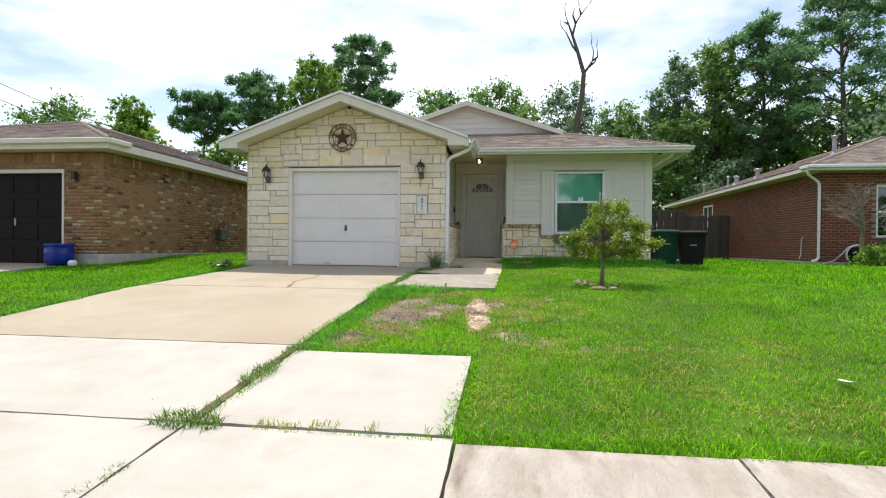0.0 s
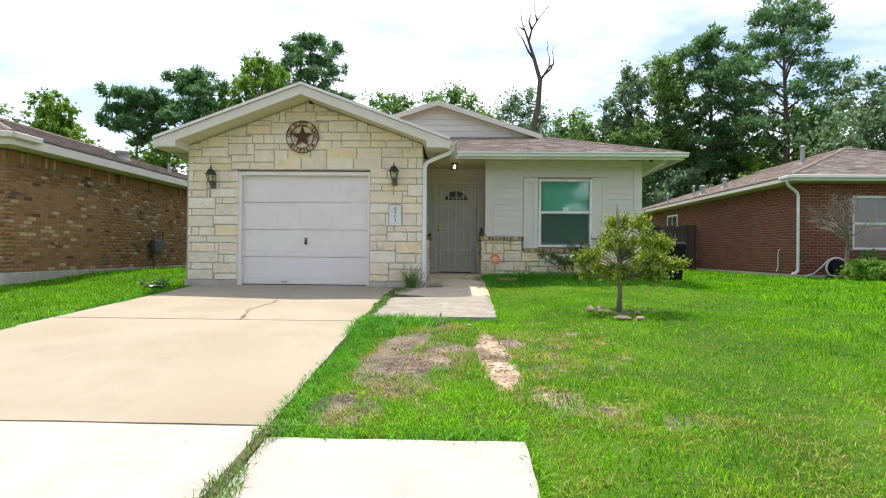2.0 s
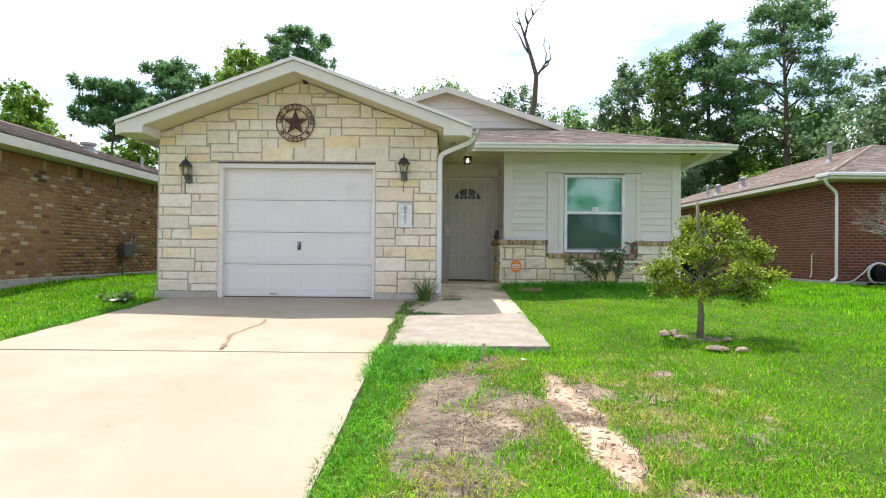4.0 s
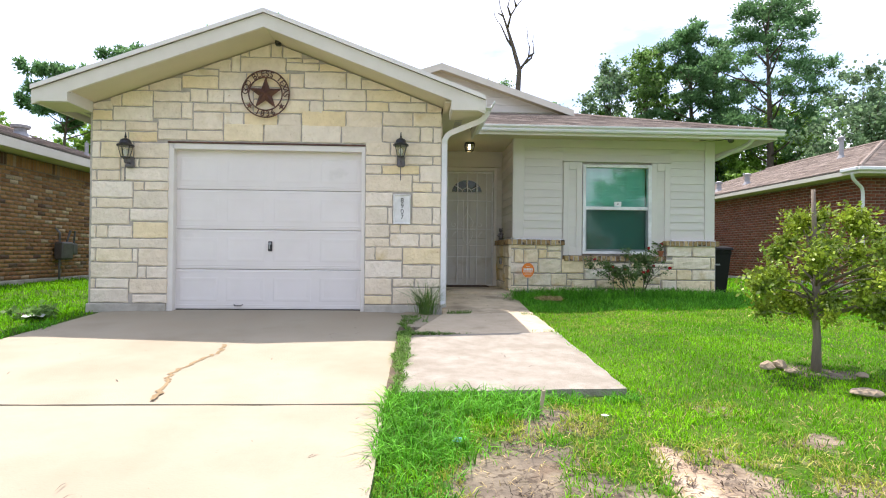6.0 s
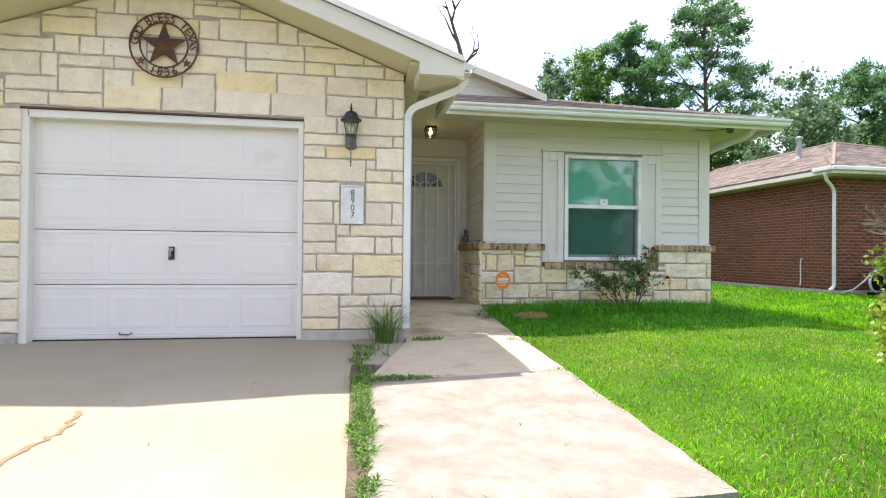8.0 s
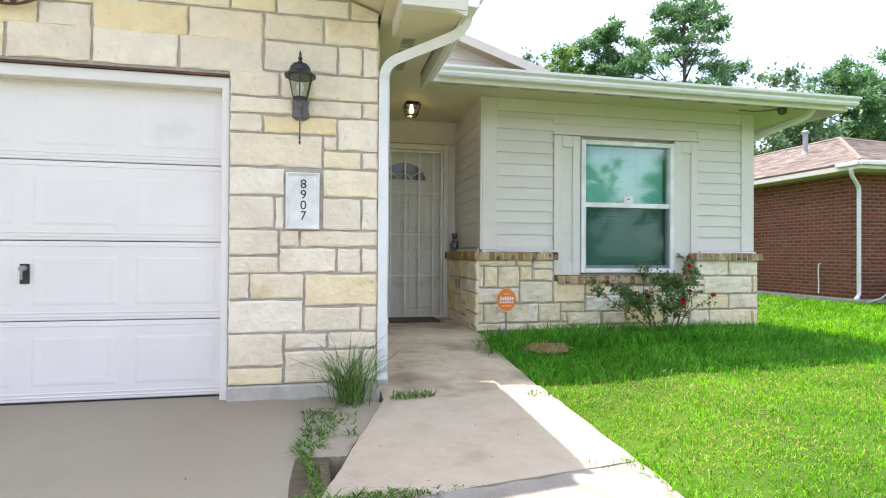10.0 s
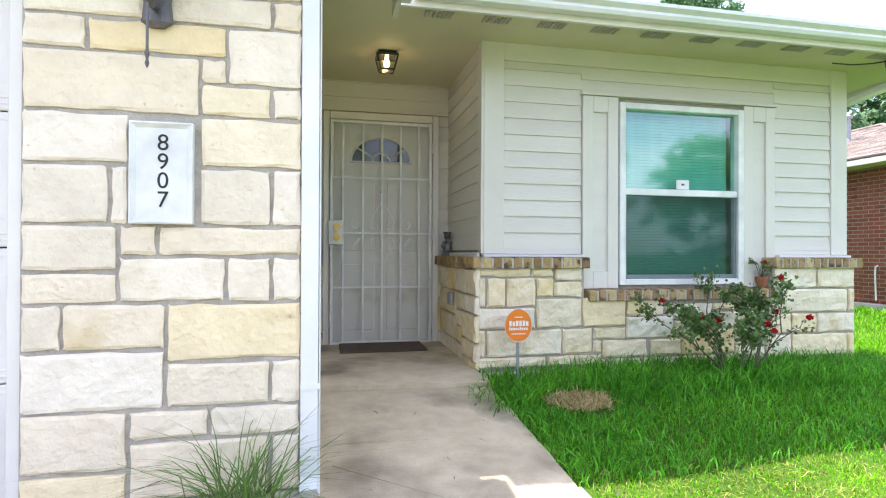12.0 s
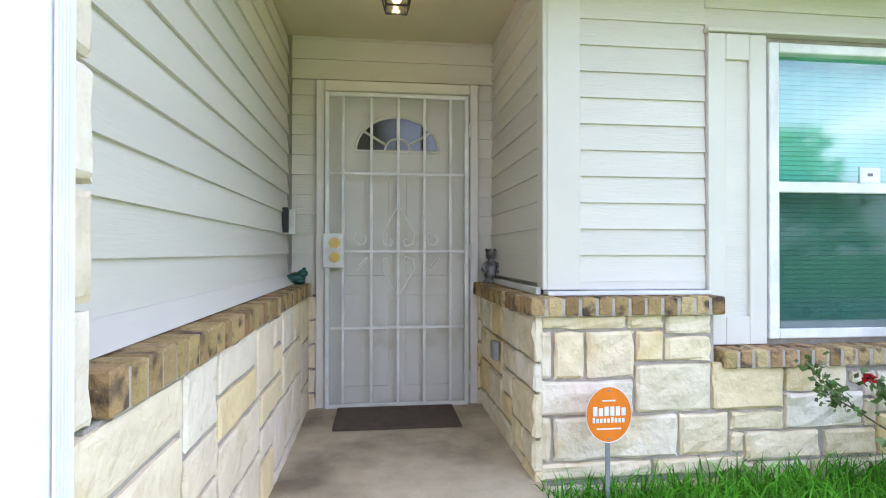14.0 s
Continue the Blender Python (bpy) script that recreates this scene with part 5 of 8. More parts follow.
# ---- fixtures on the front ----
def lantern(x, z):
    l = thing("wall_lantern", x, GY - 0.03, z, "weathered bronze coach lantern on the stone wall", "wall lamp", "garage lanterns")
    y = GY - 0.15
    bm = bmesh.new()
    lathe(bm, [(0.03, -0.075), (0.058, -0.055), (0.05, 0.02), (0.058, 0.06), (0.03, 0.075)], x, GY - 0.03, z, 10, sy=0.4)
    part("back_plate", bm, PEWTER, l)
    bm = bmesh.new()
    tube(bm, [(x, GY - 0.05, z - 0.01), (x, GY - 0.10, z - 0.02), (x, y, z + 0.025)], 0.011, 8)
    part("arm", bm, PEWTER, l)
    bm = bmesh.new()
    lathe(bm, [(0.003, -0.265), (0.008, -0.25), (0.004, -0.235), (0.009, -0.215), (0.005, -0.20), (0.005, -0.03), (0.016, -0.015), (0.02, 0.02), (0.036, 0.035), (0.036, 0.045), (0.02, 0.05)], x, y, z, 12)
    part("tail", bm, PEWTER, l)
    bm = bmesh.new()
    for k in range(6):
        a = math.pi / 6 + k * math.pi / 3
        tube(bm, [(x + 0.05 * math.cos(a), y + 0.05 * math.sin(a), z + 0.045), (x + 0.085 * math.cos(a), y + 0.085 * math.sin(a), z + 0.19)], 0.0045, 5)
    lathe(bm, [(0.052, 0.038), (0.054, 0.048), (0.048, 0.052)], x, y, z, 6, turn=math.pi / 6)
    part("cage", bm, BLACK, l)
    bm = bmesh.new()
    lathe(bm, [(0.048, 0.05), (0.081, 0.19)], x, y, z, 6, turn=math.pi / 6)
    part("glass", bm, LAMPGLASS, l, "clouded lantern glass").visible_shadow = False
    bm = bmesh.new()
    lathe(bm, [(0.012, 0.05), (0.012, 0.075), (0.026, 0.10), (0.027, 0.125), (0.013, 0.15)], x, y, z, 10)
    part("bulb", bm, WHITE, l)
    bm = bmesh.new()
    lathe(bm, [(0.102, 0.185), (0.105, 0.197), (0.092, 0.207), (0.072, 0.225), (0.066, 0.25), (0.05, 0.272), (0.02, 0.285), (0.010, 0.30), (0.016, 0.313), (0.007, 0.325), (0.009, 0.338), (0.003, 0.365)], x, y, z, 12, turn=math.pi / 12)
    part("cap", bm, BLACK, l, "dark dished cap with a finial")


lantern(-5.48, 2.70)
lantern(-1.99, 2.77)


def star_plaque():
    cx, cz, y = -3.76, 3.62, GY - 0.055
    s = thing("star_ornament", cx, y, cz - 0.31, "rusty iron star in a lettered ring", "wall ornament")
    for r in (0.305, 0.215):
        bm = bmesh.new()
        tube(bm, [(cx + r * math.cos(a), y, cz + r * math.sin(a)) for a in np.linspace(0, 2 * math.pi, 49)], 0.009, 6, cap=False)
        part("ring", bm, IRON, s)
    bm = bmesh.new()
    tip = bm.verts.new((cx, y - 0.05, cz))
    pts = [bm.verts.new((cx + (0.225 if k % 2 == 0 else 0.088) * math.sin(k * math.pi / 5), y, cz + (0.225 if k % 2 == 0 else 0.088) * math.cos(k * math.pi / 5))) for k in range(10)]
    for k in range(10):
        bm.faces.new((pts[k], pts[(k + 1) % 10], tip))
    bm.faces.new(pts)
    part("star", bm, IRON, s)

    def letters(word, start, step, flip=False):
        for i, ch in enumerate(word):
            if ch == " ":
                continue
            a = radians(start + step * i)
            r = 0.26
            m = Matrix.Translation((cx + r * math.sin(a), y + 0.004, cz + r * math.cos(a))) @ Matrix.Rotation(a + (math.pi if flip else 0), 4, "Y") @ Matrix.Rotation(radians(90), 4, "X")
            text("letter", ch, 0.105, m, IRON, s, 0.006)
    letters("GOD BLESS TEXAS", -84, 12.6)
    letters("1836", 203, -15, True)
    for a in (128, 232):
        px, pz = cx + 0.26 * math.sin(radians(a)), cz + 0.26 * math.cos(radians(a))
        bm = bmesh.new()
        prism(bm, [(px + (0.045 if k % 2 == 0 else 0.019) * math.sin(k * math.pi / 5), y - 0.005, pz + (0.045 if k % 2 == 0 else 0.019) * math.cos(k * math.pi / 5)) for k in range(10)], (0, 0.01, 0))
        part("small_star", bm, IRON, s)
    bm = bmesh.new()
    tube(bm, [(cx, y + 0.01, cz + 0.215), (cx, y + 0.045, cz + 0.215)], 0.01, 6)
    part("peg", bm, IRON, s)


star_plaque()


def number_plaque():
    x0, x1, z0, z1, y = -2.085, -1.86, 1.945, 2.335, GY - 0.03
    p = thing("house_number", -1.97, y, z0, "white stone plaque with black house numbers", "number plaque")
    bm = bmesh.new()
    rings = [[bm.verts.new(q) for q in ((x0 + d, yy, z0 + d), (x1 - d, yy, z0 + d), (x1 - d, yy, z1 - d), (x0 + d, yy, z1 - d))] for d, yy in ((0, GY), (0, y - 0.008), (0.006, y - 0.011), (0.022, y + 0.003))]
    for r, q in zip(rings, rings[1:]):
        for j in range(4):
            bm.faces.new((r[j], r[(j + 1) % 4], q[(j + 1) % 4], q[j]))
    bm.faces.new(rings[-1])
    part("slab", bm, WHITE, p)
    for i, ch in enumerate("8907"):
        text("digit", ch, 0.088, Matrix.Translation((-1.968, y + 0.004, 2.255 - i * 0.073)) @ Matrix.Rotation(radians(90), 4, "X"), INK, p, 0.003)


number_plaque()


def porch_lamp(x, y):
    l = thing("ceiling_lamp", x, y, 3.5, "lit black lantern on the porch ceiling", "ceiling lamp")
    part("canopy", boxes((x - 0.075, y - 0.075, 3.47, x + 0.075, y + 0.075, 3.498), b=0.004), BLACK, l)
    bm = bmesh.new()
    a, b, z0, z1 = 0.085, 0.058, 3.465, 3.35
    for sx in (-1, 1):
        for sy in (-1, 1):
            tube(bm, [(x + sx * a, y + sy * a, z0), (x + sx * b, y + sy * b, z1)], 0.006, 4)
    for w, z in ((a, z0), (b, z1)):
        tube(bm, [(x - w, y - w, z), (x + w, y - w, z), (x + w, y + w, z), (x - w, y + w, z), (x - w, y - w, z)], 0.008, 4)
    part("cage", bm, BLACK, l)
    bm = bmesh.new()
    lathe(bm, [(0.112, -0.035), (0.076, -0.148)], x, y, 3.5, 4, turn=math.pi / 4)
    part("glass", bm, LAMPGLASS, l).visible_shadow = False
    bm = bmesh.new()
    lathe(bm, [(0.012, -0.03), (0.013, -0.055), (0.024, -0.08), (0.024, -0.10), (0.010, -0.118)], x, y, 3.5, 12)
    part("bulb", bm, BULB, l, "glowing warm bulb")


porch_lamp(-0.875, 13.98)


def gable_camera():
    c = thing("security_camera", -3.60, GY - 0.05, 4.26, "small dark camera under the gable peak", "camera")
    part("body", boxes((-3.635, GY - 0.10, 4.25, -3.565, GY - 0.03, 4.34), b=0.008), BLACK, c)
    bm = bmesh.new()
    tube(bm, [(-3.60, GY - 0.10, 4.29), (-3.60, GY - 0.115, 4.29)], 0.022, 12)
    part("lens", bm, PEWTER, c)
    d = thing("security_camera", 3.35, 13.2, 3.42, "small dome camera under the eave with a loose cable", "camera")
    bm = bmesh.new()
    lathe(bm, [(0.05, 0.078), (0.05, 0.05), (0.045, 0.02), (0.025, 0.0)], 3.35, 13.2, 3.42, 14)
    part("dome", bm, PEWTER, d)
    bm = bmesh.new()
    tube(bm, [(3.32, 13.2, 3.485), (3.2, 13.25, 3.47), (3.05, 13.3, 3.465), (2.9, 13.35, 3.485)], 0.006, 5)
    part("cable", bm, BLACK, d)


gable_camera()


def doorbell():
    d = thing("doorbell", -1.57, 14.60, 2.15, "white and black video doorbell on the siding", "doorbell")
    part("plate", boxes((-1.585, 14.602, 2.13, -1.512, 14.64, 2.29), b=0.004), WHITE, d)
    part("camera_strip", boxes((-1.585, 14.555, 2.14, -1.545, 14.60, 2.30), b=0.003), BLACK, d)


doorbell()


def frog():
    bm = bmesh.new()
    for x, y, z, r, sx in ((-1.505, 14.62, 1.845, 0.05, 1.3), (-1.46, 14.61, 1.875, 0.035, 1.0), (-1.54, 14.59, 1.825, 0.03, 1.2), (-1.47, 14.57, 1.825, 0.025, 1.3), (-1.452, 14.59, 1.905, 0.012, 1), (-1.452, 14.63, 1.905, 0.012, 1)):
        bmesh.ops.create_icosphere(bm, subdivisions=2, radius=r, matrix=Matrix.Translation((x, y, z)) @ Matrix.Diagonal((sx, 1, 0.8, 1)))
    tagged(part("frog_figurine", bm, FROG, smooth=True), "dark green ceramic frog on the brick ledge", "figurine")


frog()


def gnome():
    bm = bmesh.new()
    lathe(bm, [(0.055, 0), (0.058, 0.015), (0.04, 0.02), (0.038, 0.07), (0.045, 0.11), (0.035, 0.145), (0.018, 0.155), (0.032, 0.175), (0.034, 0.20), (0.024, 0.225), (0.008, 0.235)], -0.215, 14.62, 1.805, 14)
    for s in (-1, 1):
        tube(bm, [(-0.215 + s * 0.035, 14.60, 1.94), (-0.215 + s * 0.062, 14.57, 1.90), (-0.215 + s * 0.04, 14.56, 1.875)], 0.014, 7)
        bmesh.ops.create_icosphere(bm, subdivisions=1, radius=0.013, matrix=Matrix.Translation((-0.215 + s * 0.028, 14.62, 2.03)))
    tagged(part("garden_figurine", bm, GNOME, smooth=True), "small grey and white figurine on the brick ledge", "figurine")


gnome()
tagged(part("doormat", boxes((-1.24, 14.23, gz(14.3) + 0.051, -0.47, 14.68, gz(14.3) + 0.067), b=0.005), MATFIBRE), "worn brown doormat before the door", "doormat")
tagged(part("outlet_box", boxes((-0.305, 14.1, 1.38, -0.27, 14.2, 1.49), b=0.006), GALV), "grey weatherproof outlet box on the stone", "outlet box")


def flowerpot():
    p = thing("flowerpot", 2.32, 13.49, 1.546, "small terracotta pot on the brick sill", "flowerpot")
    bm = bmesh.new()
    lathe(bm, [(0.03, 0), (0.042, 0.07), (0.05, 0.07), (0.052, 0.095), (0.044, 0.095), (0.04, 0.08)], 2.32, 13.49, 1.546, 14)
    part("pot", bm, CLAY, p)
    rng = random.Random(5)
    bm, tips = bmesh.new(), []
    for k in range(7):
        e = Vector((2.32 + rng.uniform(-0.16, 0.10), 13.46 + rng.uniform(-0.06, 0.03), 1.62 + rng.uniform(0.05, 0.16)))
        tube(bm, [(2.32, 13.49, 1.60), (2.32 * 0.5 + e.x * 0.5, 13.48, e.z - 0.01), e], [0.004, 0.003, 0.002], 4)
        tips.append(e)
    part("stem", bm, BARK, p)
    v, f = leaf_cloud(tips, [0.03] * 7, 70, 0.03, 6)
    fast("foliage", v, f, ROSELEAF, p)
    v, f = leaf_cloud(tips[:1], [0.014], 50, 0.02, 7)
    fast("bloom", v, f, ROSE, p, "small dark red flowers")


flowerpot()


def yard_sign(x, y):
    z = lawn(x, y)
    s = thing("yard_sign", x, y, z, "round orange security sign on a pale stake", "yard sign")
    part("stake", boxes((x - 0.011, y - 0.004, z - 0.05, x + 0.011, y + 0.004, z + 0.36), b=0.002), GALV, s)
    bm = bmesh.new()
    for r, y0, y1 in ((0.112, y - 0.012, y - 0.005),):
        a = [bm.verts.new((x + r * 0.92 * math.cos(t), y0, z + 0.42 + r * 1.08 * math.sin(t))) for t in np.linspace(0, 2 * math.pi, 32, endpoint=False)]
        c = [bm.verts.new((v.co.x, y1, v.co.z)) for v in a]
        bm.faces.new(a)
        bm.faces.new(c)
        for k in range(32):
            bm.faces.new((a[k], a[(k + 1) % 32], c[(k + 1) % 32], c[k]))
    disc = part("disc", bm, ORANGE, s)
    bm = bmesh.new()
    tube(bm, [(x + 0.104 * math.cos(t), y - 0.0125, z + 0.42 + 0.122 * math.sin(t)) for t in np.linspace(0, 2 * math.pi, 33)], 0.002, 4, cap=False)
    part("rim", bm, WHITE, disc)
    rows = [(0.0, -0.072 + 0.026 * i, 0.019, 0.040 if i in (0, 2, 3, 4) else 0.034) for i in range(6)]
    for i, (dz, dx, w, h) in enumerate(rows):
        part("mark", boxes((x + dx, y - 0.0145, z + 0.415, x + dx + w, y - 0.0122, z + 0.415 + h)), WHITE, disc)
    for i in range(9):
        part("mark", boxes((x - 0.074 + 0.0168 * i, y - 0.0145, z + 0.385, x - 0.063 + 0.0168 * i, y - 0.0122, z + 0.403 + 0.005 * (i in (0, 5)))), WHITE, disc)
    part("mark", boxes((x - 0.03, y - 0.0145, z + 0.478, x + 0.03, y - 0.0122, z + 0.484)), WHITE, disc)
    part("mark", boxes((x - 0.055, y - 0.0145, z + 0.355, x + 0.055, y - 0.0122, z + 0.361)), WHITE, disc)
    for dz in (0.105, -0.105):
        part("screw", boxes((x - 0.005, y - 0.0145, z + 0.415 + dz, x + 0.005, y - 0.0122, z + 0.425 + dz)), GALV, disc)


yard_sign(0.03, 13.28)


# ---- neighbouring houses ----
def brick_field(parent, a0, a1, z0, z1, place, turn, loose, piece, holes=(), near=None, label=""):
    """Running-bond bricks on a wall: those inside `near` as pieces, the rest in one mesh."""
    L, H, g = 0.198, 0.063, 0.014
    verts, faces, count = [], [], 0
    first = None
    cube = [(-1, 0, -1), (1, 0, -1), (1, 0, 1), (-1, 0, 1), (-1, 1, -1), (1, 1, -1), (1, 1, 1), (-1, 1, 1)]
    quads = [(0, 1, 2, 3), (0, 4, 5, 1), (1, 5, 6, 2), (2, 6, 7, 3), (3, 7, 4, 0)]
    for j in range(int((z1 - z0) / (H + g))):
        z = z0 + j * (H + g) + H / 2
        a = a0 - (L + g) * (0.5 if j % 2 else 0)
        while a < a1:
            s, e = max(a, a0), min(a + L, a1)
            a += L + g
            if e - s < 0.05 or any(h0 < (s + e) / 2 < h1 and v0 < z < v1 for h0, v0, h1, v1 in holes):
                continue
            c = (s + e) / 2
            if near and near[0] < c < near[1] and near[2] < z < near[3] and e - s > L - 0.01 and count < 300:
                if first is None:
                    bm = boxes((-L / 2, -0.005, -H / 2, L / 2, 0.02, H / 2), b=0.003)
                    first = part("brick", bm, piece, parent)
                    ob = first
                else:
                    ob = attach(new("brick", first.data), parent)
                x, y = place(c, 0.0)
                ob.matrix_basis = pose(x, y, z, 0, 0, turn) @ Matrix.Scale(1.0, 4)
                count += 1
                continue
            n0 = len(verts)
            out = 0.004 + random.uniform(-0.001, 0.001)
            for u, d, w in cube:
                x, y = place(c + u * (e - s) / 2, out if d == 0 else -0.01)
                verts.append((x, y, z + w * H / 2))
            faces += [tuple(n0 + q for q in f) for f in quads]
    if verts:
        tagged(fast("brickwork", verts, faces, loose, parent, label), kind="stuff")


def hip_roof(parent, x0, x1, y0, y1, z, pitch, near, drop=0.21):
    w = (x1 - x0) / 2
    cx, zr = (x0 + x1) / 2, z + pitch * (x1 - x0) / 2
    plate("front_slope", [(x0, y0, z), (x1, y0, z), (cx, y0 + w, zr)], SHINGLE, parent)
    plate("east_slope", [(x1, y0, z), (x1, y1, z), (cx, y1 - w, zr), (cx, y0 + w, zr)], SHINGLE, parent)
    plate("west_slope", [(x0, y1, z), (x0, y0, z), (cx, y0 + w, zr), (cx, y1 - w, zr)], SHINGLE, parent)
    plate("back_slope", [(x1, y1, z), (x0, y1, z), (cx, y1 - w, zr)], SHINGLE, parent)
    n = int((x1 - x0) / 0.3)
    shingles(parent, (x0, y0, z + 0.003), (1, 0, 0), (0, 1, pitch), int(w * 1.06 / 0.14), n, 0.3, 0.14, lambda c: abs(c.x - cx) < w - (c.y - y0) - 0.05)
    if near == "east":
        shingles(parent, (x1, y0, z + 0.003), (0, 1, 0), (-1, 0, pitch), int(w * 1.06 / 0.14), int((y1 - y0) / 0.3), 0.3, 0.14, lambda c: c.y - y0 > (x1 - c.x) + 0.05 and c.y < y1 - (x1 - c.x) - 0.05)
    else:
        shingles(parent, (x0, y1, z + 0.003), (0, -1, 0), (1, 0, pitch), int(w * 1.06 / 0.14), int((y1 - y0) / 0.3), 0.3, 0.14, lambda c: c.y - y0 > (c.x - x0) + 0.05 and c.y < y1 - (c.x - x0) - 0.05)
    bm = bmesh.new()
    for ex in (x0, x1):
        tube(bm, [(ex, y0, z + 0.01), (cx, y0 + w, zr + 0.012)], 0.05, 6)
    tube(bm, [(cx, y0 + w, zr + 0.012), (cx, y1 - w, zr + 0.012)], 0.05, 6)
    part("ridge_cap", bm, SHINGLE, parent)
    part("soffit", boxes((x0 + 0.03, y0 + 0.03, z - drop + 0.01, x1 - 0.03, y1 - 0.03, z - drop + 0.03)), SOFFIT, parent, "painted soffit")
    bm = boxes((x0, y0, z - drop, x1, y0 + 0.028, z - 0.02), (x0, y1 - 0.028, z - drop, x1, y1, z - 0.02), (x0, y0 + 0.029, z - drop, x0 + 0.028, y1 - 0.029, z - 0.02), (x1 - 0.028, y0 + 0.029, z - drop, x1, y1 - 0.029, z - 0.02))
    part("fascia", bm, FASCIA, parent, "cream fascia board")


def roof_pipe(parent, x, y, z, h, r, cap=True):
    bm = bmesh.new()
    lathe(bm, [(r * 2.4, -0.15), (r * 1.1, 0.02), (r, 0.03), (r, h)] + ([(r * 1.5, h), (r * 1.6, h + 0.06), (r * 0.5, h + 0.10)] if cap else []), x, y, z, 12)
    part("roof_vent", bm, GALV, parent, "galvanised roof vent")


def west_house():
    h = thing("brick_house", -9.2, 11.3, 0.7, "low tan brick house with a dark garage door", "house")
    wx, wy, z0, z1 = -9.2, 11.3, 1.0, 3.30
    part("wall", boxes((wx - 0.2, wy + 0.012, 0.5, wx - 0.012, 26, z1)), MORTAR_DK, h, "brown mortar wall core")
    part("wall", boxes((-18.3, wy + 0.012, 0.5, -12.85, wy + 0.2, z1), (-10.20, wy + 0.012, 0.5, wx - 0.21, wy + 0.2, z1), (-12.85, wy + 0.012, 2.92, -10.20, wy + 0.2, z1)), MORTAR_DK, h, "brown mortar wall core")
    part("wall", boxes((-18.5, wy + 0.012, 0.5, -18.3, 26, z1), (-18.3, 25.8, 0.5, wx - 0.21, 26, z1)), BRICK_TAN, h)
    part("foundation", boxes((wx - 0.15, wy - 0.03, 0.45, wx + 0.025, 26, 0.985), (-10.20, wy - 0.03, 0.45, wx - 0.151, wy + 0.1, 0.985), b=0.01), FOUNDATION, h, "grey concrete footing")
    brick_field(h, wy, 25.9, z0, z1 - 0.22, lambda a, d: (wx - 0.012 + d, a), 90, BRICK_TAN, BRICK_TAN_P, near=(11.4, 14.0, 1.0, 2.75), label="mixed tan and brown bricks")
    brick_field(h, -10.20, wx, z0, z1 - 0.22, lambda a, d: (a, wy + 0.012 - d), 0, BRICK_TAN, BRICK_TAN_P, label="mixed tan and brown bricks")
    brick_field(h, -13.8, -10.20, 2.95, z1 - 0.22, lambda a, d: (a, wy + 0.012 - d), 0, BRICK_TAN, BRICK_TAN_P, label="mixed tan and brown bricks")
    # soldier course under the eave
    verts, faces = [], []
    for a in np.arange(wy + 0.04, 25.8, 0.077):
        n0 = len(verts)
        verts += [(wx + 0.002, a - 0.033, z1 - 0.215), (wx + 0.002, a + 0.033, z1 - 0.215), (wx + 0.002, a + 0.033, z1 - 0.01), (wx + 0.002, a - 0.033, z1 - 0.01)]
        faces.append((n0, n0 + 1, n0 + 2, n0 + 3))
    for a in np.arange(-13.8, wx - 0.03, 0.077):
        n0 = len(verts)
        verts += [(a - 0.033, wy - 0.002, z1 - 0.215), (a + 0.033, wy - 0.002, z1 - 0.215), (a + 0.033, wy - 0.002, z1 - 0.01), (a - 0.033, wy - 0.002, z1 - 0.01)]
        faces.append((n0, n0 + 1, n0 + 2, n0 + 3))
    tagged(fast("soldier_course", verts, faces, BRICK_TAN, h, "upright tan bricks under the eave"), kind="stuff")
    d = part("garage_door", boxes((-12.8, wy + 0.10, 0.66, -10.25, wy + 0.14, 2.84)), DARKDOOR, h, "dark brown panelled garage door")
    for i in range(4):
        for k in range(4):
            x, z = -12.8 + 0.637 * k + 0.07, 0.70 + 0.54 * i + 0.06
            part("panel", boxes((x, wy + 0.085, z, x + 0.5, wy + 0.099, z + 0.40), b=0.012), DARKDOOR, d)
    part("handle", boxes((-11.55, wy + 0.06, 1.62, -11.50, wy + 0.084, 1.80), b=0.01), GALV, d, "steel lock handle")
    part("door_frame", boxes((-12.85, wy - 0.01, 2.84, -10.20, wy + 0.10, 2.92), (-10.25, wy - 0.01, 0.6, -10.20, wy + 0.1, 2.839), (-12.85, wy - 0.01, 0.6, -12.80, wy + 0.1, 2.839)), FASCIA, h, "cream garage door trim")
    hip_roof(h, -18.95, -8.75, 10.85, 26.4, 3.52, 0.31, "east")
    bm = boxes((-18.9, 10.76, 3.42, -8.70, 10.85, 3.53), (-8.749, 10.86, 3.42, -8.66, 11.5, 3.53), b=0.012)
    part("gutter", bm, FASCIA, h, "cream gutter with a short return")
    roof_pipe(h, -9.6, 20.6, 3.85, 0.55, 0.12)
    roof_pipe(h, -9.7, 17.9, 3.84, 0.28, 0.04, False)
    roof_pipe(h, -10.6, 17.0, 4.12, 0.12, 0.12)
    l = part("wall_lamp", boxes((-9.93, wy - 0.14, 2.68, -9.83, wy - 0.04, 2.86), (-9.91, wy - 0.04, 2.62, -9.85, wy, 2.80), b=0.012), BLACK, h, "black wall lantern beside the garage door")
    m = part("gas_meter", boxes((wx + 0.03, 15.95, 1.35, wx + 0.22, 16.30, 1.72), (wx + 0.03, 16.36, 1.45, wx + 0.16, 16.55, 1.70), b=0.03), PEWTER, h, "dark grey utility meter")
    bm = bmesh.new()
    tube(bm, [(wx + 0.12, 16.0, 0.7), (wx + 0.12, 16.0, 1.9), (wx + 0.03, 16.0, 2.0)], 0.022, 8)
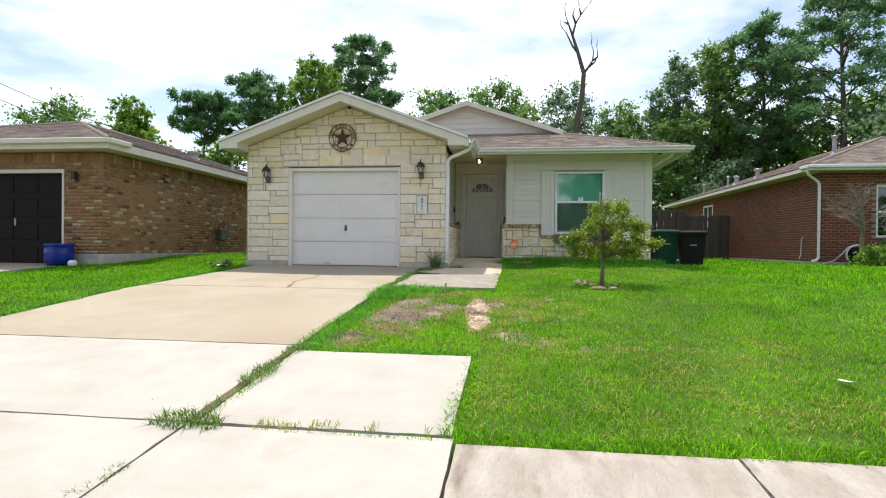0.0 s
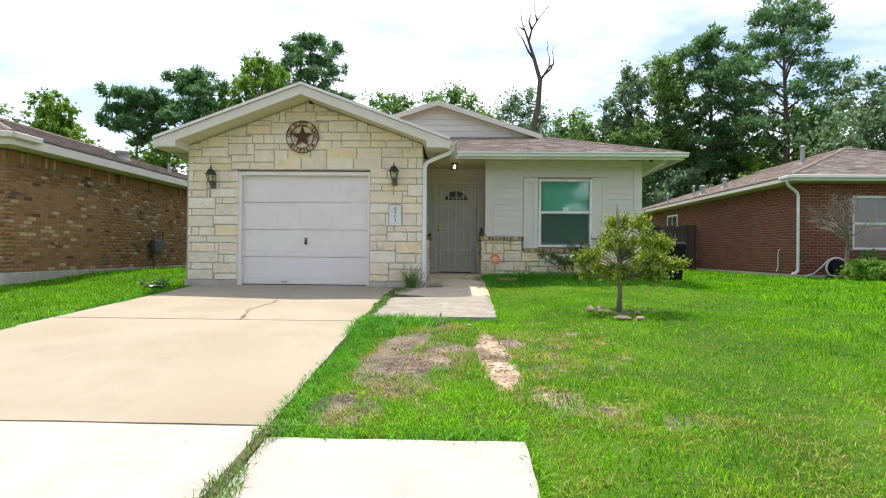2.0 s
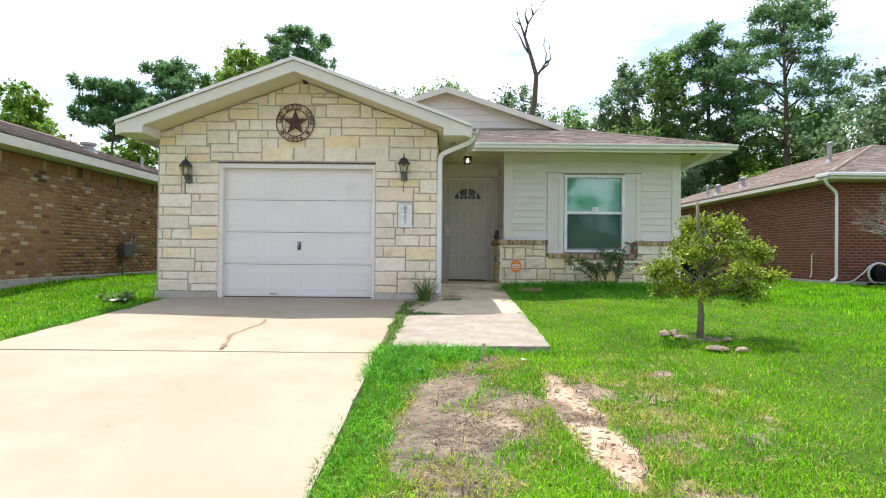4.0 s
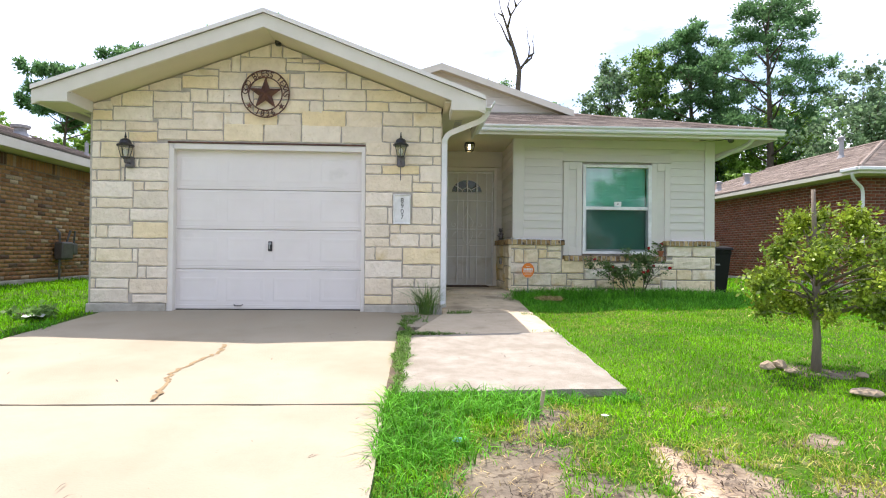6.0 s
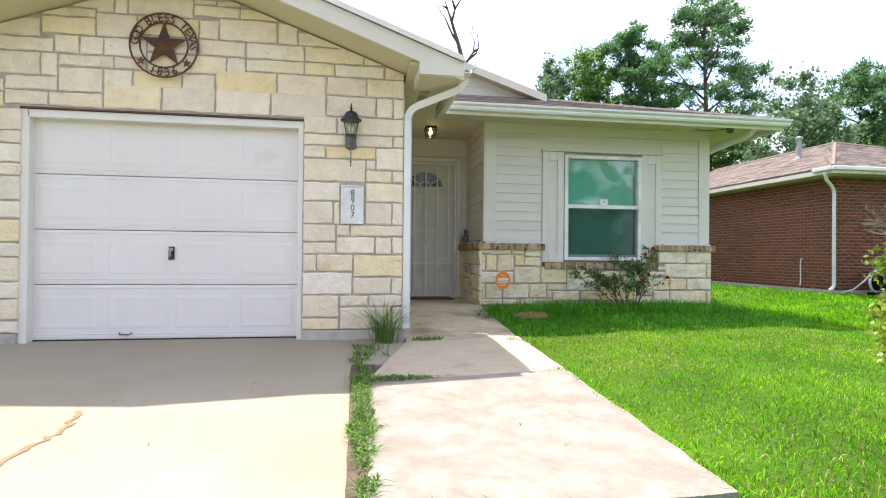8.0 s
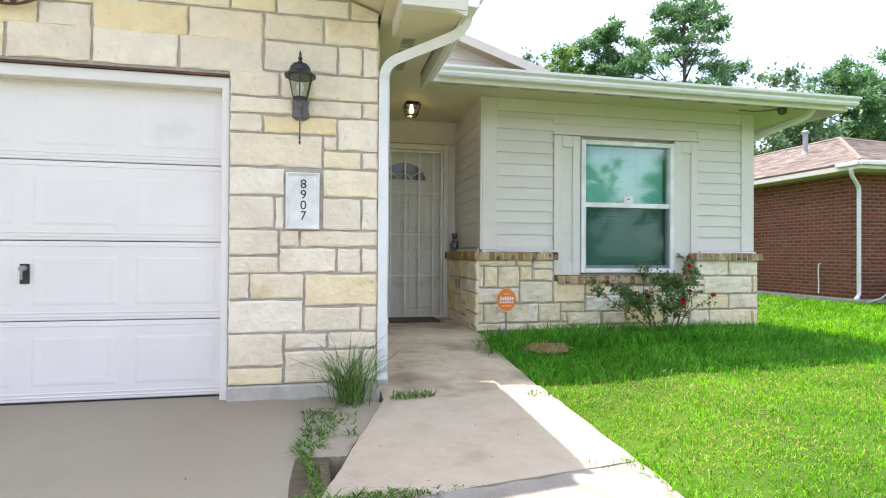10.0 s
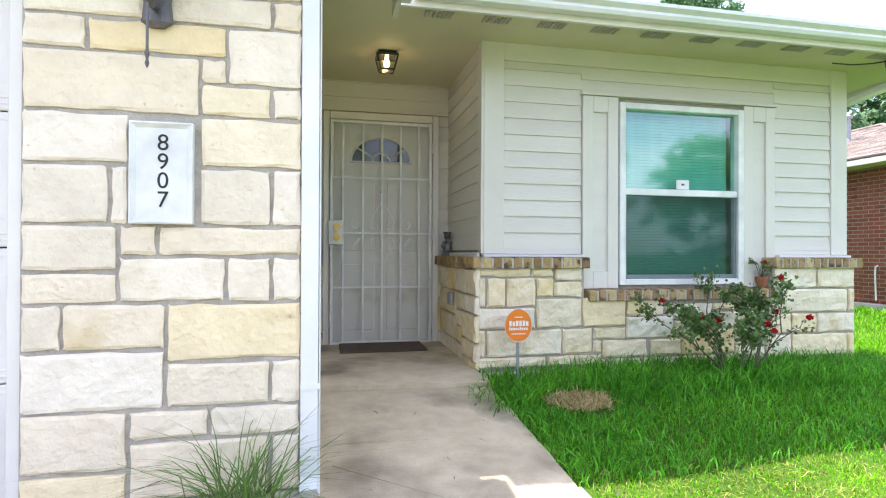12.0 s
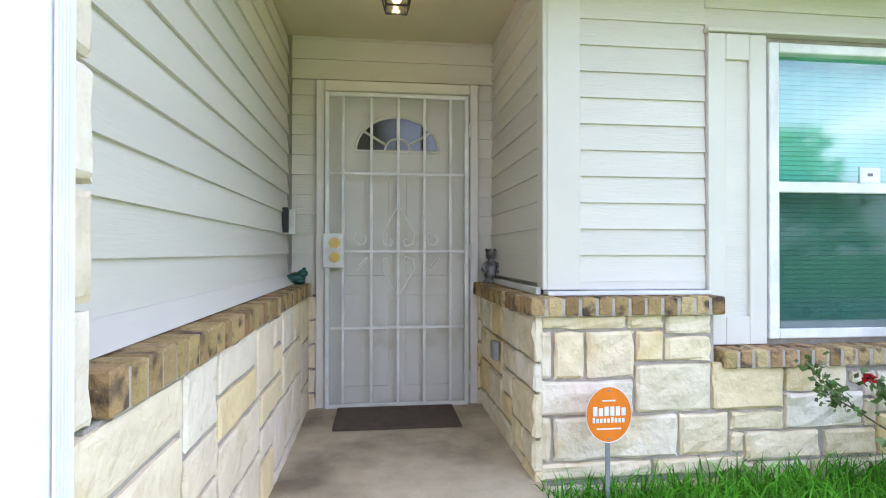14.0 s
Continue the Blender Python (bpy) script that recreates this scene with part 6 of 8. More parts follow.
    tube(bm, [(wx + 0.12, 16.22, 1.7), (wx + 0.14, 16.3, 1.95), (wx + 0.14, 16.46, 1.95), (wx + 0.12, 16.46, 1.7)], 0.02, 8)
    part("pipe", bm, PEWTER, m)
    part("tap", boxes((wx + 0.0, 12.42, 1.52, wx + 0.09, 12.5, 1.58), b=0.01), BRASS, h, "brass garden tap")


west_house()
tagged(slab("pavement_west_drive", quad(-13.0, 3.0, -9.95, 11.4), CONCRETE), "pale concrete driveway of the tan brick house", "driveway", kind="structure")


def blue_planter():
    x, y = -10.0, 10.95
    z = gz(y) + 0.0
    p = thing("planter", x, y, z, "glossy cobalt blue ceramic planter by the garage", "planter")
    bm = bmesh.new()
    lathe(bm, [(0.20, 0.0), (0.25, 0.03), (0.285, 0.15), (0.29, 0.34), (0.275, 0.42), (0.295, 0.44), (0.295, 0.47), (0.26, 0.475), (0.255, 0.42), (0.2, 0.40)], x, y, z + 0.01, 28)
    part("pot", bm, BLUE, p, smooth=True)
    bm = bmesh.new()
    lathe(bm, [(0.25, 0.40), (0.2, 0.43), (0.0001, 0.435)], x, y, z + 0.01, 20)
    part("soil", bm, BARK, p)


blue_planter()
tagged(part("white_bucket", boxes((-9.62, 10.72, gz(10.8) - 0.01, -9.46, 10.88, gz(10.8) + 0.13), b=0.04), WHITE), "small white plastic tub on the grass", "tub")


def east_house():
    h = thing("brick_house", 8.72, 16.9, 0.9, "low red brick house with a shingled hip roof", "house")
    wx, wy, z0, z1 = 8.72, 16.9, 0.92, 3.485
    part("wall", boxes((wx + 0.012, wy + 0.012, 0.6, wx + 0.2, 31, z1), (wx + 0.2, wy + 0.012, 0.6, 10.2, wy + 0.2, z1), (10.2, wy + 0.012, 0.6, 11.6, wy + 0.2, 1.62), (10.2, wy + 0.012, 3.12, 11.6, wy + 0.2, z1), (11.6, wy + 0.012, 0.6, 17, wy + 0.2, z1)), MORTAR_RED, h, "grey-brown mortar wall core")
    part("wall", boxes((16.8, wy + 0.21, 0.6, 17, 31, z1), (wx + 0.2, 30.8, 0.6, 16.79, 31, z1)), BRICK_RED, h)
    part("foundation", boxes((wx - 0.03, wy - 0.03, 0.5, wx + 0.1, 31, 0.9), (wx + 0.101, wy - 0.03, 0.5, 17, wy + 0.1, 0.9), b=0.01), FOUNDATION, h, "grey concrete footing")
    brick_field(h, wy, 30.9, z0, z1, lambda a, d: (wx + 0.012 - d, a), -90, BRICK_RED, BRICK_RED_P, holes=[(25.4, 2.2, 26.6, 3.2)], near=(17.0, 19.4, 1.0, 2.9), label="dark red bricks")
    brick_field(h, wx, 14.5, z0, z1, lambda a, d: (a, wy + 0.012 - d), 0, BRICK_RED, BRICK_RED_P, holes=[(10.18, 1.6, 11.62, 3.14)], label="dark red bricks")
    hip_roof(h, 8.22, 17.5, 16.42, 31.5, 3.62, 0.345, "west", 0.14)
    part("gutter", boxes((8.18, 16.35, 3.545, 17.5, 16.42, 3.63), (8.15, 16.42, 3.545, 8.219, 16.92, 3.63), b=0.012), GUTTER, h, "cream metal gutter")
    bm = bmesh.new()
    tube(bm, [(8.22, 16.62, 3.52), *bend((8.22, 16.62, 3.5), (8.25, 16.65, 3.38), (8.66, 16.84, 3.2)), *bend((8.25, 16.65, 3.38), (8.66, 16.84, 3.18), (8.66, 16.84, 2)), (8.66, 16.84, 1.1), (8.66, 16.84, 1.02), (8.55, 16.78, 0.94), (8.45, 16.72, 0.93)], 0.038, 10)
    part("downspout", bm, GUTTER, h, "white metal downspout", smooth=True)
    w = part("window", boxes((10.2, wy + 0.03, 1.62, 10.26, wy + 0.11, 3.12), (11.54, wy + 0.03, 1.62, 11.6, wy + 0.11, 3.12), (10.261, wy + 0.03, 3.06, 11.539, wy + 0.11, 3.12), (10.261, wy + 0.03, 1.62, 11.539, wy + 0.11, 1.68), (10.261, wy + 0.03, 2.32, 11.539, wy + 0.11, 2.38), b=0.006), WHITE, h, "white window frame")
    part("pane", boxes((10.26, wy + 0.07, 1.67, 11.55, wy + 0.075, 3.07)), DARKGLASS, w, "dark reflecting glass")
    part("blind", boxes((10.26, wy + 0.16, 2.40, 11.55, wy + 0.165, 3.07)), GLASSBLIND, w, "pale half-drawn blind")
    part("room_back", boxes((10.1, wy + 0.9, 1.4, 11.7, wy + 0.92, 3.2)), DARKDOOR, w)
    sw = part("side_window", boxes((wx - 0.01, 25.4, 2.2, wx + 0.05, 25.48, 3.2), (wx - 0.01, 26.52, 2.2, wx + 0.05, 26.6, 3.2), (wx - 0.01, 25.481, 3.12, wx + 0.05, 26.519, 3.2), (wx - 0.01, 25.481, 2.2, wx + 0.05, 26.519, 2.28), (wx - 0.01, 25.97, 2.281, wx + 0.05, 26.03, 3.119), b=0.005), WHITE, h, "white side window frame")
    part("pane", boxes((wx + 0.012, 25.48, 2.28, wx + 0.02, 26.52, 3.12)), DARKGLASS, sw)
    for x, y, hh, r in ((10.9, 20.3, 0.50, 0.065), (9.3, 22.4, 0.22, 0.08), (8.9, 24.2, 0.30, 0.04), (9.0, 23.6, 0.20, 0.08), (8.7, 26.5, 0.3, 0.04)):
        roof_pipe(h, x, y, 3.62 + 0.345 * (x - 8.22) + 0.05, hh, r)
    bm = bmesh.new()
    tube(bm, [(wx - 0.02, 17.75, 1.62), (wx - 0.07, 17.75, 1.6), (wx - 0.08, 17.75, 1.45), (wx - 0.10, 17.72, 1.1), (wx - 0.18, 17.65, 0.98)], 0.014, 7)
    part("tap_hose", bm, WHITE, h, "pale hose hanging from a tap")


east_house()


def hose_reel():
    x, y, z = 9.45, 16.45, 0.83
    r = thing("garden_hose", x, y, z, "coiled pale garden hose on a dark reel", "hose")
    bm = bmesh.new()
    tube(bm, [(x + 0.26 * math.cos(a), y + 0.05 * a / 20, z + 0.30 + 0.26 * math.sin(a)) for a in np.linspace(0, 12.5, 60)], 0.022, 7)
    tube(bm, [(8.7, 16.7, z + 0.03), (8.95, 16.62, z + 0.12), (9.1, 16.5, z + 0.32), (9.22, 16.45, z + 0.5), (9.45, 16.45, z + 0.57)], 0.016, 7)
    part("hose", bm, WHITE, r, smooth=True)
    bm = bmesh.new()
    lathe(bm, [(0.02, -0.1), (0.2, -0.08), (0.2, -0.06), (0.05, -0.05), (0.05, 0.1), (0.2, 0.11), (0.2, 0.13)], 0, 0, 0, 18)
    bmesh.ops.transform(bm, matrix=Matrix.Translation((x, y, z + 0.3)) @ Matrix.Rotation(radians(90), 4, "X"), verts=bm.verts)
    box(bm, x - 0.2, y - 0.1, z - 0.02, x + 0.2, y + 0.14, z + 0.06)
    part("reel", bm, BLACKBIN, r)


hose_reel()


# ---- fence and bins ----
def fence():
    f = thing("wooden_fence", 6, 23.5, 0.9, "weathered dark wooden picket fence between the houses", "fence")
    first = part("picket", boxes((-0.068, -0.01, 0, 0.068, 0.01, 2.1), b=0.006), DARKWOOD, f)
    n = 0
    for x in np.arange(3.4, 8.65, 0.142):
        ob = first if n == 0 else attach(new("picket", first.data), f)
        n += 1
        gate = x > 7.0
        ob.matrix_basis = pose(x, 23.5 - (0.02 if gate else 0), 0.72 - (0.22 if gate else 0) + random.uniform(-0.02, 0.02), 0, random.uniform(-0.5, 0.5), random.uniform(-2, 2))
    part("rail", boxes((3.4, 23.52, 1.2, 8.65, 23.56, 1.29), (3.4, 23.52, 2.4, 8.65, 23.56, 2.49)), DARKWOOD, f)
    part("post", boxes((6.93, 23.44, 0.7, 7.03, 23.55, 2.75), b=0.008), DARKWOOD, f)
    part("post", boxes((8.58, 23.42, 0.7, 8.69, 23.47, 2.6), b=0.008), DARKWOOD, f)
    for z in (1.3, 2.45):
        part("hinge", boxes((7.0, 23.455, z, 7.3, 23.465, z + 0.05)), BLACK, f, "black strap hinge")


fence()


def wheelie_bin(x, y, body, name_label, turn):
    z = lawn(x, y) - 0.03
    b = thing("wheeled_bin", 0, 0, 0, name_label, "wheeled bin", "wheeled bins beside the house")
    bm = bmesh.new()
    rings = [[bm.verts.new((sx * w, sy * d, h)) for sx, sy in ((-1, -1), (1, -1), (1, 1), (-1, 1))] for w, d, h in ((0.23, 0.25, 0.03), (0.29, 0.33, 0.82), (0.30, 0.34, 0.83), (0.305, 0.345, 0.90), (0.28, 0.32, 0.91))]
    for r, q in zip(rings, rings[1:]):
        for j in range(4):
            bm.faces.new((r[j], r[(j + 1) % 4], q[(j + 1) % 4], q[j]))
    bm.faces.new(rings[0])
    bm.faces.new(rings[-1])
    bmesh.ops.bevel(bm, geom=[e for e in bm.edges], offset=0.015, segments=2, affect="EDGES")
    part("body", bm, body, b)
    bm = bmesh.new()
    rings = [[bm.verts.new((sx * w, sy * d - 0.01, h)) for sx, sy in ((-1, -1), (1, -1), (1, 1), (-1, 1))] for w, d, h in ((0.325, 0.37, 0.90), (0.325, 0.37, 0.935), (0.29, 0.33, 0.975), (0.2, 0.25, 0.985))]
    for r, q in zip(rings, rings[1:]):
        for j in range(4):
            bm.faces.new((r[j], r[(j + 1) % 4], q[(j + 1) % 4], q[j]))
    bm.faces.new(rings[0])
    bm.faces.new(rings[-1])
    bmesh.ops.bevel(bm, geom=[e for e in bm.edges], offset=0.012, segments=2, affect="EDGES")
    part("lid", bm, body, b)
    for s in (-1, 1):
        bm = bmesh.new()
        tube(bm, [(s * 0.25, 0.31, 0.12), (s * 0.31, 0.31, 0.12)], 0.12, 18)
        part("wheel", bm, BLACK, b)
    bm = bmesh.new()
    tube(bm, [(-0.25, 0.38, 0.88), (-0.25, 0.43, 0.90), (0.25, 0.43, 0.90), (0.25, 0.38, 0.88)], 0.014, 8)
    part("handle", bm, body, b)
    part("panel_mark", boxes((-0.08, -0.325, 0.60, 0.08, -0.312, 0.63)), GALV, b)
    b.matrix_basis = pose(x, y, z, 0, 0, turn) @ Matrix.Scale(1.2, 4)


wheelie_bin(4.68, 17.9, GREENBIN, "dark green wheeled bin beside the house", 4)
wheelie_bin(5.46, 17.7, BLACKBIN, "black wheeled bin with a domed lid on the grass", -8)


# ---- trees ----
def tree(kind, x, y, top, low, width, seed, leaf, leaves, size, base=0.85, lean=0.0, clumps=26, label="", category="tree", bark=None, depth=1.0, gap=0.36, trunk=None):
    rng = random.Random(seed)
    bark = bark or BARK
    t = thing(kind, x, y, base, label, category, "trees behind the houses")
    h = top - base
    tr = trunk or max(0.09, h * 0.014)
    spine = [(x + lean * f * h + 0.012 * h * math.sin(f * 5 + seed), y + 0.01 * h * math.cos(f * 4 + seed), base - 0.1 + f * h * 0.93) for f in (0, 0.12, 0.25, 0.4, 0.55, 0.7, 0.85, 1)]
    bm = bmesh.new()
    tube(bm, spine, [tr * 1.25, tr, tr * 0.9, tr * 0.78, tr * 0.62, tr * 0.45, tr * 0.28, tr * 0.1], 9)
    pine = kind == "pine_tree"
    centres, radii = [], []
    for i in range(clumps):
        f = (i + 0.5) / clumps
        z = low + (top - low) * (f if pine else rng.random() ** 0.85)
        g = (z - low) / (top - low)
        reach = width / 2 * ((0.40 + 0.72 * math.sin(math.pi * min(1, 0.25 + 0.70 * g))) if pine else math.sqrt(max(0.05, 1 - (2 * g - 0.85) ** 2 / 1.4)))
        a = rng.uniform(0, 2 * math.pi) if not pine else i * 2.4 + rng.uniform(-0.4, 0.4)
        rr = reach * (rng.uniform(0.35, 0.95) if pine else rng.uniform(0.2, 0.92) ** 0.7)
        if g > 0.9:
            rr *= 0.4
        c = (x + lean * (z - base) + rr * math.cos(a), y + depth * rr * math.sin(a), z)
        r = width * (rng.uniform(0.12, 0.20) if pine else rng.uniform(0.15, 0.25))
        centres.append(c)
        radii.append(r)
        zi = base + (z - base) * (0.90 if pine else 0.72) - (0.02 if pine else 0.06) * h
        k = min(6.99, max(0, (zi - base) / (h * 0.93) * 7))
        fs = (0, 0.12, 0.25, 0.4, 0.55, 0.7, 0.85, 1)
        for j in range(7):
            if fs[j] <= (zi - base) / (h * 0.93) <= fs[j + 1]:
                u = ((zi - base) / (h * 0.93) - fs[j]) / (fs[j + 1] - fs[j])
                s0 = Vector(spine[j]).lerp(Vector(spine[j + 1]), u)
                m = s0.lerp(Vector(c), 0.55) + Vector((0, 0, -0.03 * width if pine else 0.02 * width))
                lr = tr * (0.30 if pine else 0.34)
                tube(bm, [s0, m, c], [lr, lr * 0.6, lr * 0.15], 5)
                if not pine:
                    for q in range(2):
                        e = Vector(c) + Vector((rng.uniform(-1, 1), rng.uniform(-1, 1), rng.uniform(-0.4, 0.9))) * r
                        tube(bm, [m, m.lerp(e, 0.6) + Vector((0, 0, 0.05)), e], [lr * 0.5, lr * 0.3, lr * 0.08], 4)
                break
    part("trunk", bm, bark, t, smooth=True)
    if pine:
        more_c, more_r = [], []
        for c, r in zip(centres, radii):
            for q in range(9):
                more_c.append((c[0] + rng.uniform(-1.05, 1.05) * r, c[1] + rng.uniform(-1.05, 1.05) * r, c[2] + rng.uniform(-0.36, 0.42) * r))
                more_r.append(r * rng.uniform(0.22, 0.50))
        for q in range(int(clumps * 1.5)):
            g = rng.random()
            z = low + (top - low) * (0.08 + 0.88 * g)
            rr, a = width * rng.uniform(0.05, 0.30) * (1.1 - 0.6 * g), rng.uniform(0, 6.28)
            more_c.append((x + lean * (z - base) + rr * math.cos(a), y + rr * math.sin(a), z))
            more_r.append(width * rng.uniform(0.03, 0.07))
        centres, radii = more_c, more_r
    else:
        more_c, more_r = [], []
        for c, r in zip(centres, radii):
            for q in range(11):
                more_c.append((c[0] + rng.uniform(-1, 1) * r, c[1] + rng.uniform(-1, 1) * r, c[2] + rng.uniform(-0.9, 0.9) * r))
                more_r.append(r * rng.uniform(0.2, 0.62))
        centres, radii = more_c, more_r
    v, f = leaf_cloud(centres, radii, int(leaves * 1.42), size * 0.79, seed, 0.62 if pine else 0.8, pine)
    fast("crown", v, f, leaf, t)
    return t


PINE_L = "tall dark green pine behind the houses"
OAK_L = "leafy green tree behind the houses"
tree("pine_tree", -21.8, 36.4, 11.7, 8.8, 4.4, 2, PINE, 12000, 0.30, label="flat-topped pine with a dark crown", clumps=14)
tree("pine_tree", -19.6, 39.5, 13.8, 9.6, 5.2, 3, PINE, 15000, 0.30, label="round-crowned pine behind the garage", clumps=18)
tree("pine_tree", -12.8, 44.9, 18.5, 12.0, 5.6, 4, PINE, 18000, 0.32, label=PINE_L, clumps=24)
tree("pine_tree", 20.1, 47.8, 20.2, 7.5, 6.4, 5, PINE, 21000, 0.34, label=PINE_L, clumps=32)
tree("pine_tree", 23.5, 43.0, 20.6, 9.0, 8.0, 6, PINE, 21000, 0.32, label="tall open-crowned pine with a bare lower trunk", clumps=24, trunk=0.3)
tree("pine_tree", 23.2, 49.5, 18.6, 8.5, 4.6, 7, PINE, 12000, 0.34, label=PINE_L, clumps=22)
tree("pine_tree", 28.5, 35.0, 13.0, 8.6, 7.0, 8, PINE, 14000, 0.30, label="flat-topped pine behind the red brick house", clumps=16)
for n, (x, y, top, low, w, leaf, cnt, size) in enumerate((
        (-27.0, 36.3, 11.0, 5.0, 3.8, LEAF_LIGHT, 7000, 0.24), (-15.0, 39.5, 14.7, 8.5, 3.8, LEAF_LIGHT, 9000, 0.22), (-17.5, 43, 11.5, 5, 5.0, LEAF, 9000, 0.26),
        (-22.5, 41, 8.8, 3, 5.0, LEAF_LIGHT, 8000, 0.26), (-51, 56, 15.2, 6, 9.0, LEAF, 9000, 0.36), (-58, 60, 14.2, 6, 9.0, LEAF, 8000, 0.36), (-44, 60, 13.6, 6, 7.0, LEAF, 8000, 0.36),
        (-6.5, 47.0, 13.4, 5, 6.4, LEAF, 11000, 0.26), (-1.2, 47.5, 14.2, 5, 8.0, LEAF, 14000, 0.26), (4.9, 50.8, 14.6, 5, 7.4, LEAF_BLUE, 12000, 0.26),
        (9.8, 52.2, 13.4, 4, 6.8, LEAF, 11000, 0.28), (13.8, 49.4, 16.6, 4.0, 5.6, LEAF_BLUE, 16000, 0.27), (17.0, 49.0, 17.6, 3.5, 6.6, LEAF, 20000, 0.27), (22.1, 33.2, 10.8, 4, 5.6, LEAF_BLUE, 11000, 0.22),
        (26.4, 46.4, 12.2, 3, 7.0, LEAF_LIGHT, 13000, 0.27), (20.0, 52, 12.5, 2, 8.0, LEAF, 13000, 0.28), (23.5, 51, 11.0, 1.5, 7.5, LEAF_LIGHT, 13000, 0.28), (33.0, 38, 10.5, 3.0, 7.0, LEAF, 12000, 0.27), (43, 36, 12.0, 4, 9, LEAF, 11000, 0.32),
        (16.0, 44, 7.0, 1.2, 6.0, LEAF_BLUE, 9000, 0.24), (13.0, 46, 10.5, 1.5, 6.0, LEAF, 11000, 0.26), (36, 47, 11, 2, 9, LEAF_BLUE, 9000, 0.32), (48, 30, 10, 3, 9, LEAF, 8000, 0.32), (19.5, 39, 6.5, 1, 5, LEAF_LIGHT, 9000, 0.22))):
    tree("oak_tree", x, y, top, low, w * 1.08, 20 + n, leaf, cnt, size, label=OAK_L if leaf is not LEAF_LIGHT else "light green leafy tree behind the houses", clumps=26)
# trees over the road, seen only in the window glass
for n, (x, y, top, w) in enumerate(((9, -30, 9, 8), (19, -27, 10.5, 9), (1, -34, 8.5, 8), (28, -20, 10, 9), (-12, -32, 10, 9))):
    tree("oak_tree", x, y, top, 2.5, w, 70 + n, LEAF, 6000, 0.42, base=-0.1, label="leafy green tree across the street", clumps=18)
bm = bmesh.new()
prism(bm, [(-2, -22, -0.15), (14, -22, -0.15), (14, -22, 2.9), (6, -22, 5.2), (-2, -22, 2.9)], (0, -10, 0))
tagged(part("house_across_street", bm, BRICK_TAN), "plain brick house across the street", "house")


def dead_tree():
    t = thing("dead_tree", 4.4, 42.2, 0.9, "bare dead tree trunk with broken branches", "tree")
    bm = bmesh.new()
    x, y = 4.4, 42.2
    tube(bm, [(x, y, 0.8), (x + 0.05, y, 6), (x + 0.15, y, 9), (x + 0.55, y, 11), (x + 0.65, y, 12.6), (x + 0.25, y, 14.0), (x - 0.1, y, 15.1), (x - 0.35, y, 15.8), (x - 0.55, y, 16.4)], [0.30, 0.24, 0.20, 0.17, 0.14, 0.11, 0.08, 0.05, 0.02], 8)
    for pts in ([(0.65, 12.6), (0.95, 13.0), (1.2, 13.4), (1.25, 14.0), (1.1, 14.5)], [(0.95, 13.0), (1.35, 13.3), (1.5, 13.7)], [(1.2, 13.4), (1.5, 13.6), (1.45, 14.3)], [(-0.1, 15.1), (0.1, 15.9), (0.45, 16.5), (1.0, 17.2)], [(0.1, 15.9), (-0.1, 16.4), (0.05, 17.0)],
                [(-0.35, 15.8), (-0.75, 16.0)], [(0.25, 14.0), (-0.1, 14.4), (-0.5, 15.2), (-0.7, 15.5)], [(0.45, 16.5), (0.3, 17.0)], [(0.15, 9.0), (0.6, 9.6), (0.8, 10.4)]):
        tube(bm, [(x + a, y + 0.15 * math.sin(3 * a), z) for a, z in pts], [0.085 * (1 - 0.85 * i / (len(pts) - 1)) for i in range(len(pts))], 6)
    for pts in ([(-0.55, 16.4), (-0.62, 16.9), (-0.55, 17.3)], [(1.1, 14.5), (1.15, 14.9), (1.05, 15.3)], [(1.45, 14.3), (1.5, 14.8)], [(1.0, 17.2), (1.25, 17.5)], [(-0.7, 15.5), (-0.9, 15.9), (-0.85, 16.3)], [(0.3, 17.0), (0.25, 17.6)]):
        tube(bm, [(x + a, y, z) for a, z in pts], [0.03 * (1 - 0.7 * i / (len(pts) - 1)) for i in range(len(pts))], 5)
    for v in bm.verts:
        v.co = Vector((x + (v.co.x - x) * 1.15, v.co.y, 0.8 + (v.co.z - 0.8) * 1.15))
    part("trunk", bm, BARK, t, smooth=True)


dead_tree()
for n, (z0, z1) in enumerate(((15.6, 9.0), (14.2, 8.2))):
    bm = bmesh.new()
    tube(bm, [(-43 + 16 * f, 35 + 1.5 * f, z0 + (z1 - z0) * f - 0.5 * math.sin(math.pi * f)) for f in np.linspace(0, 1, 9)], 0.022, 5)
    tagged(part("overhead_cable", bm, BLACK), "thin dark overhead power cable", "cable", "overhead cables")


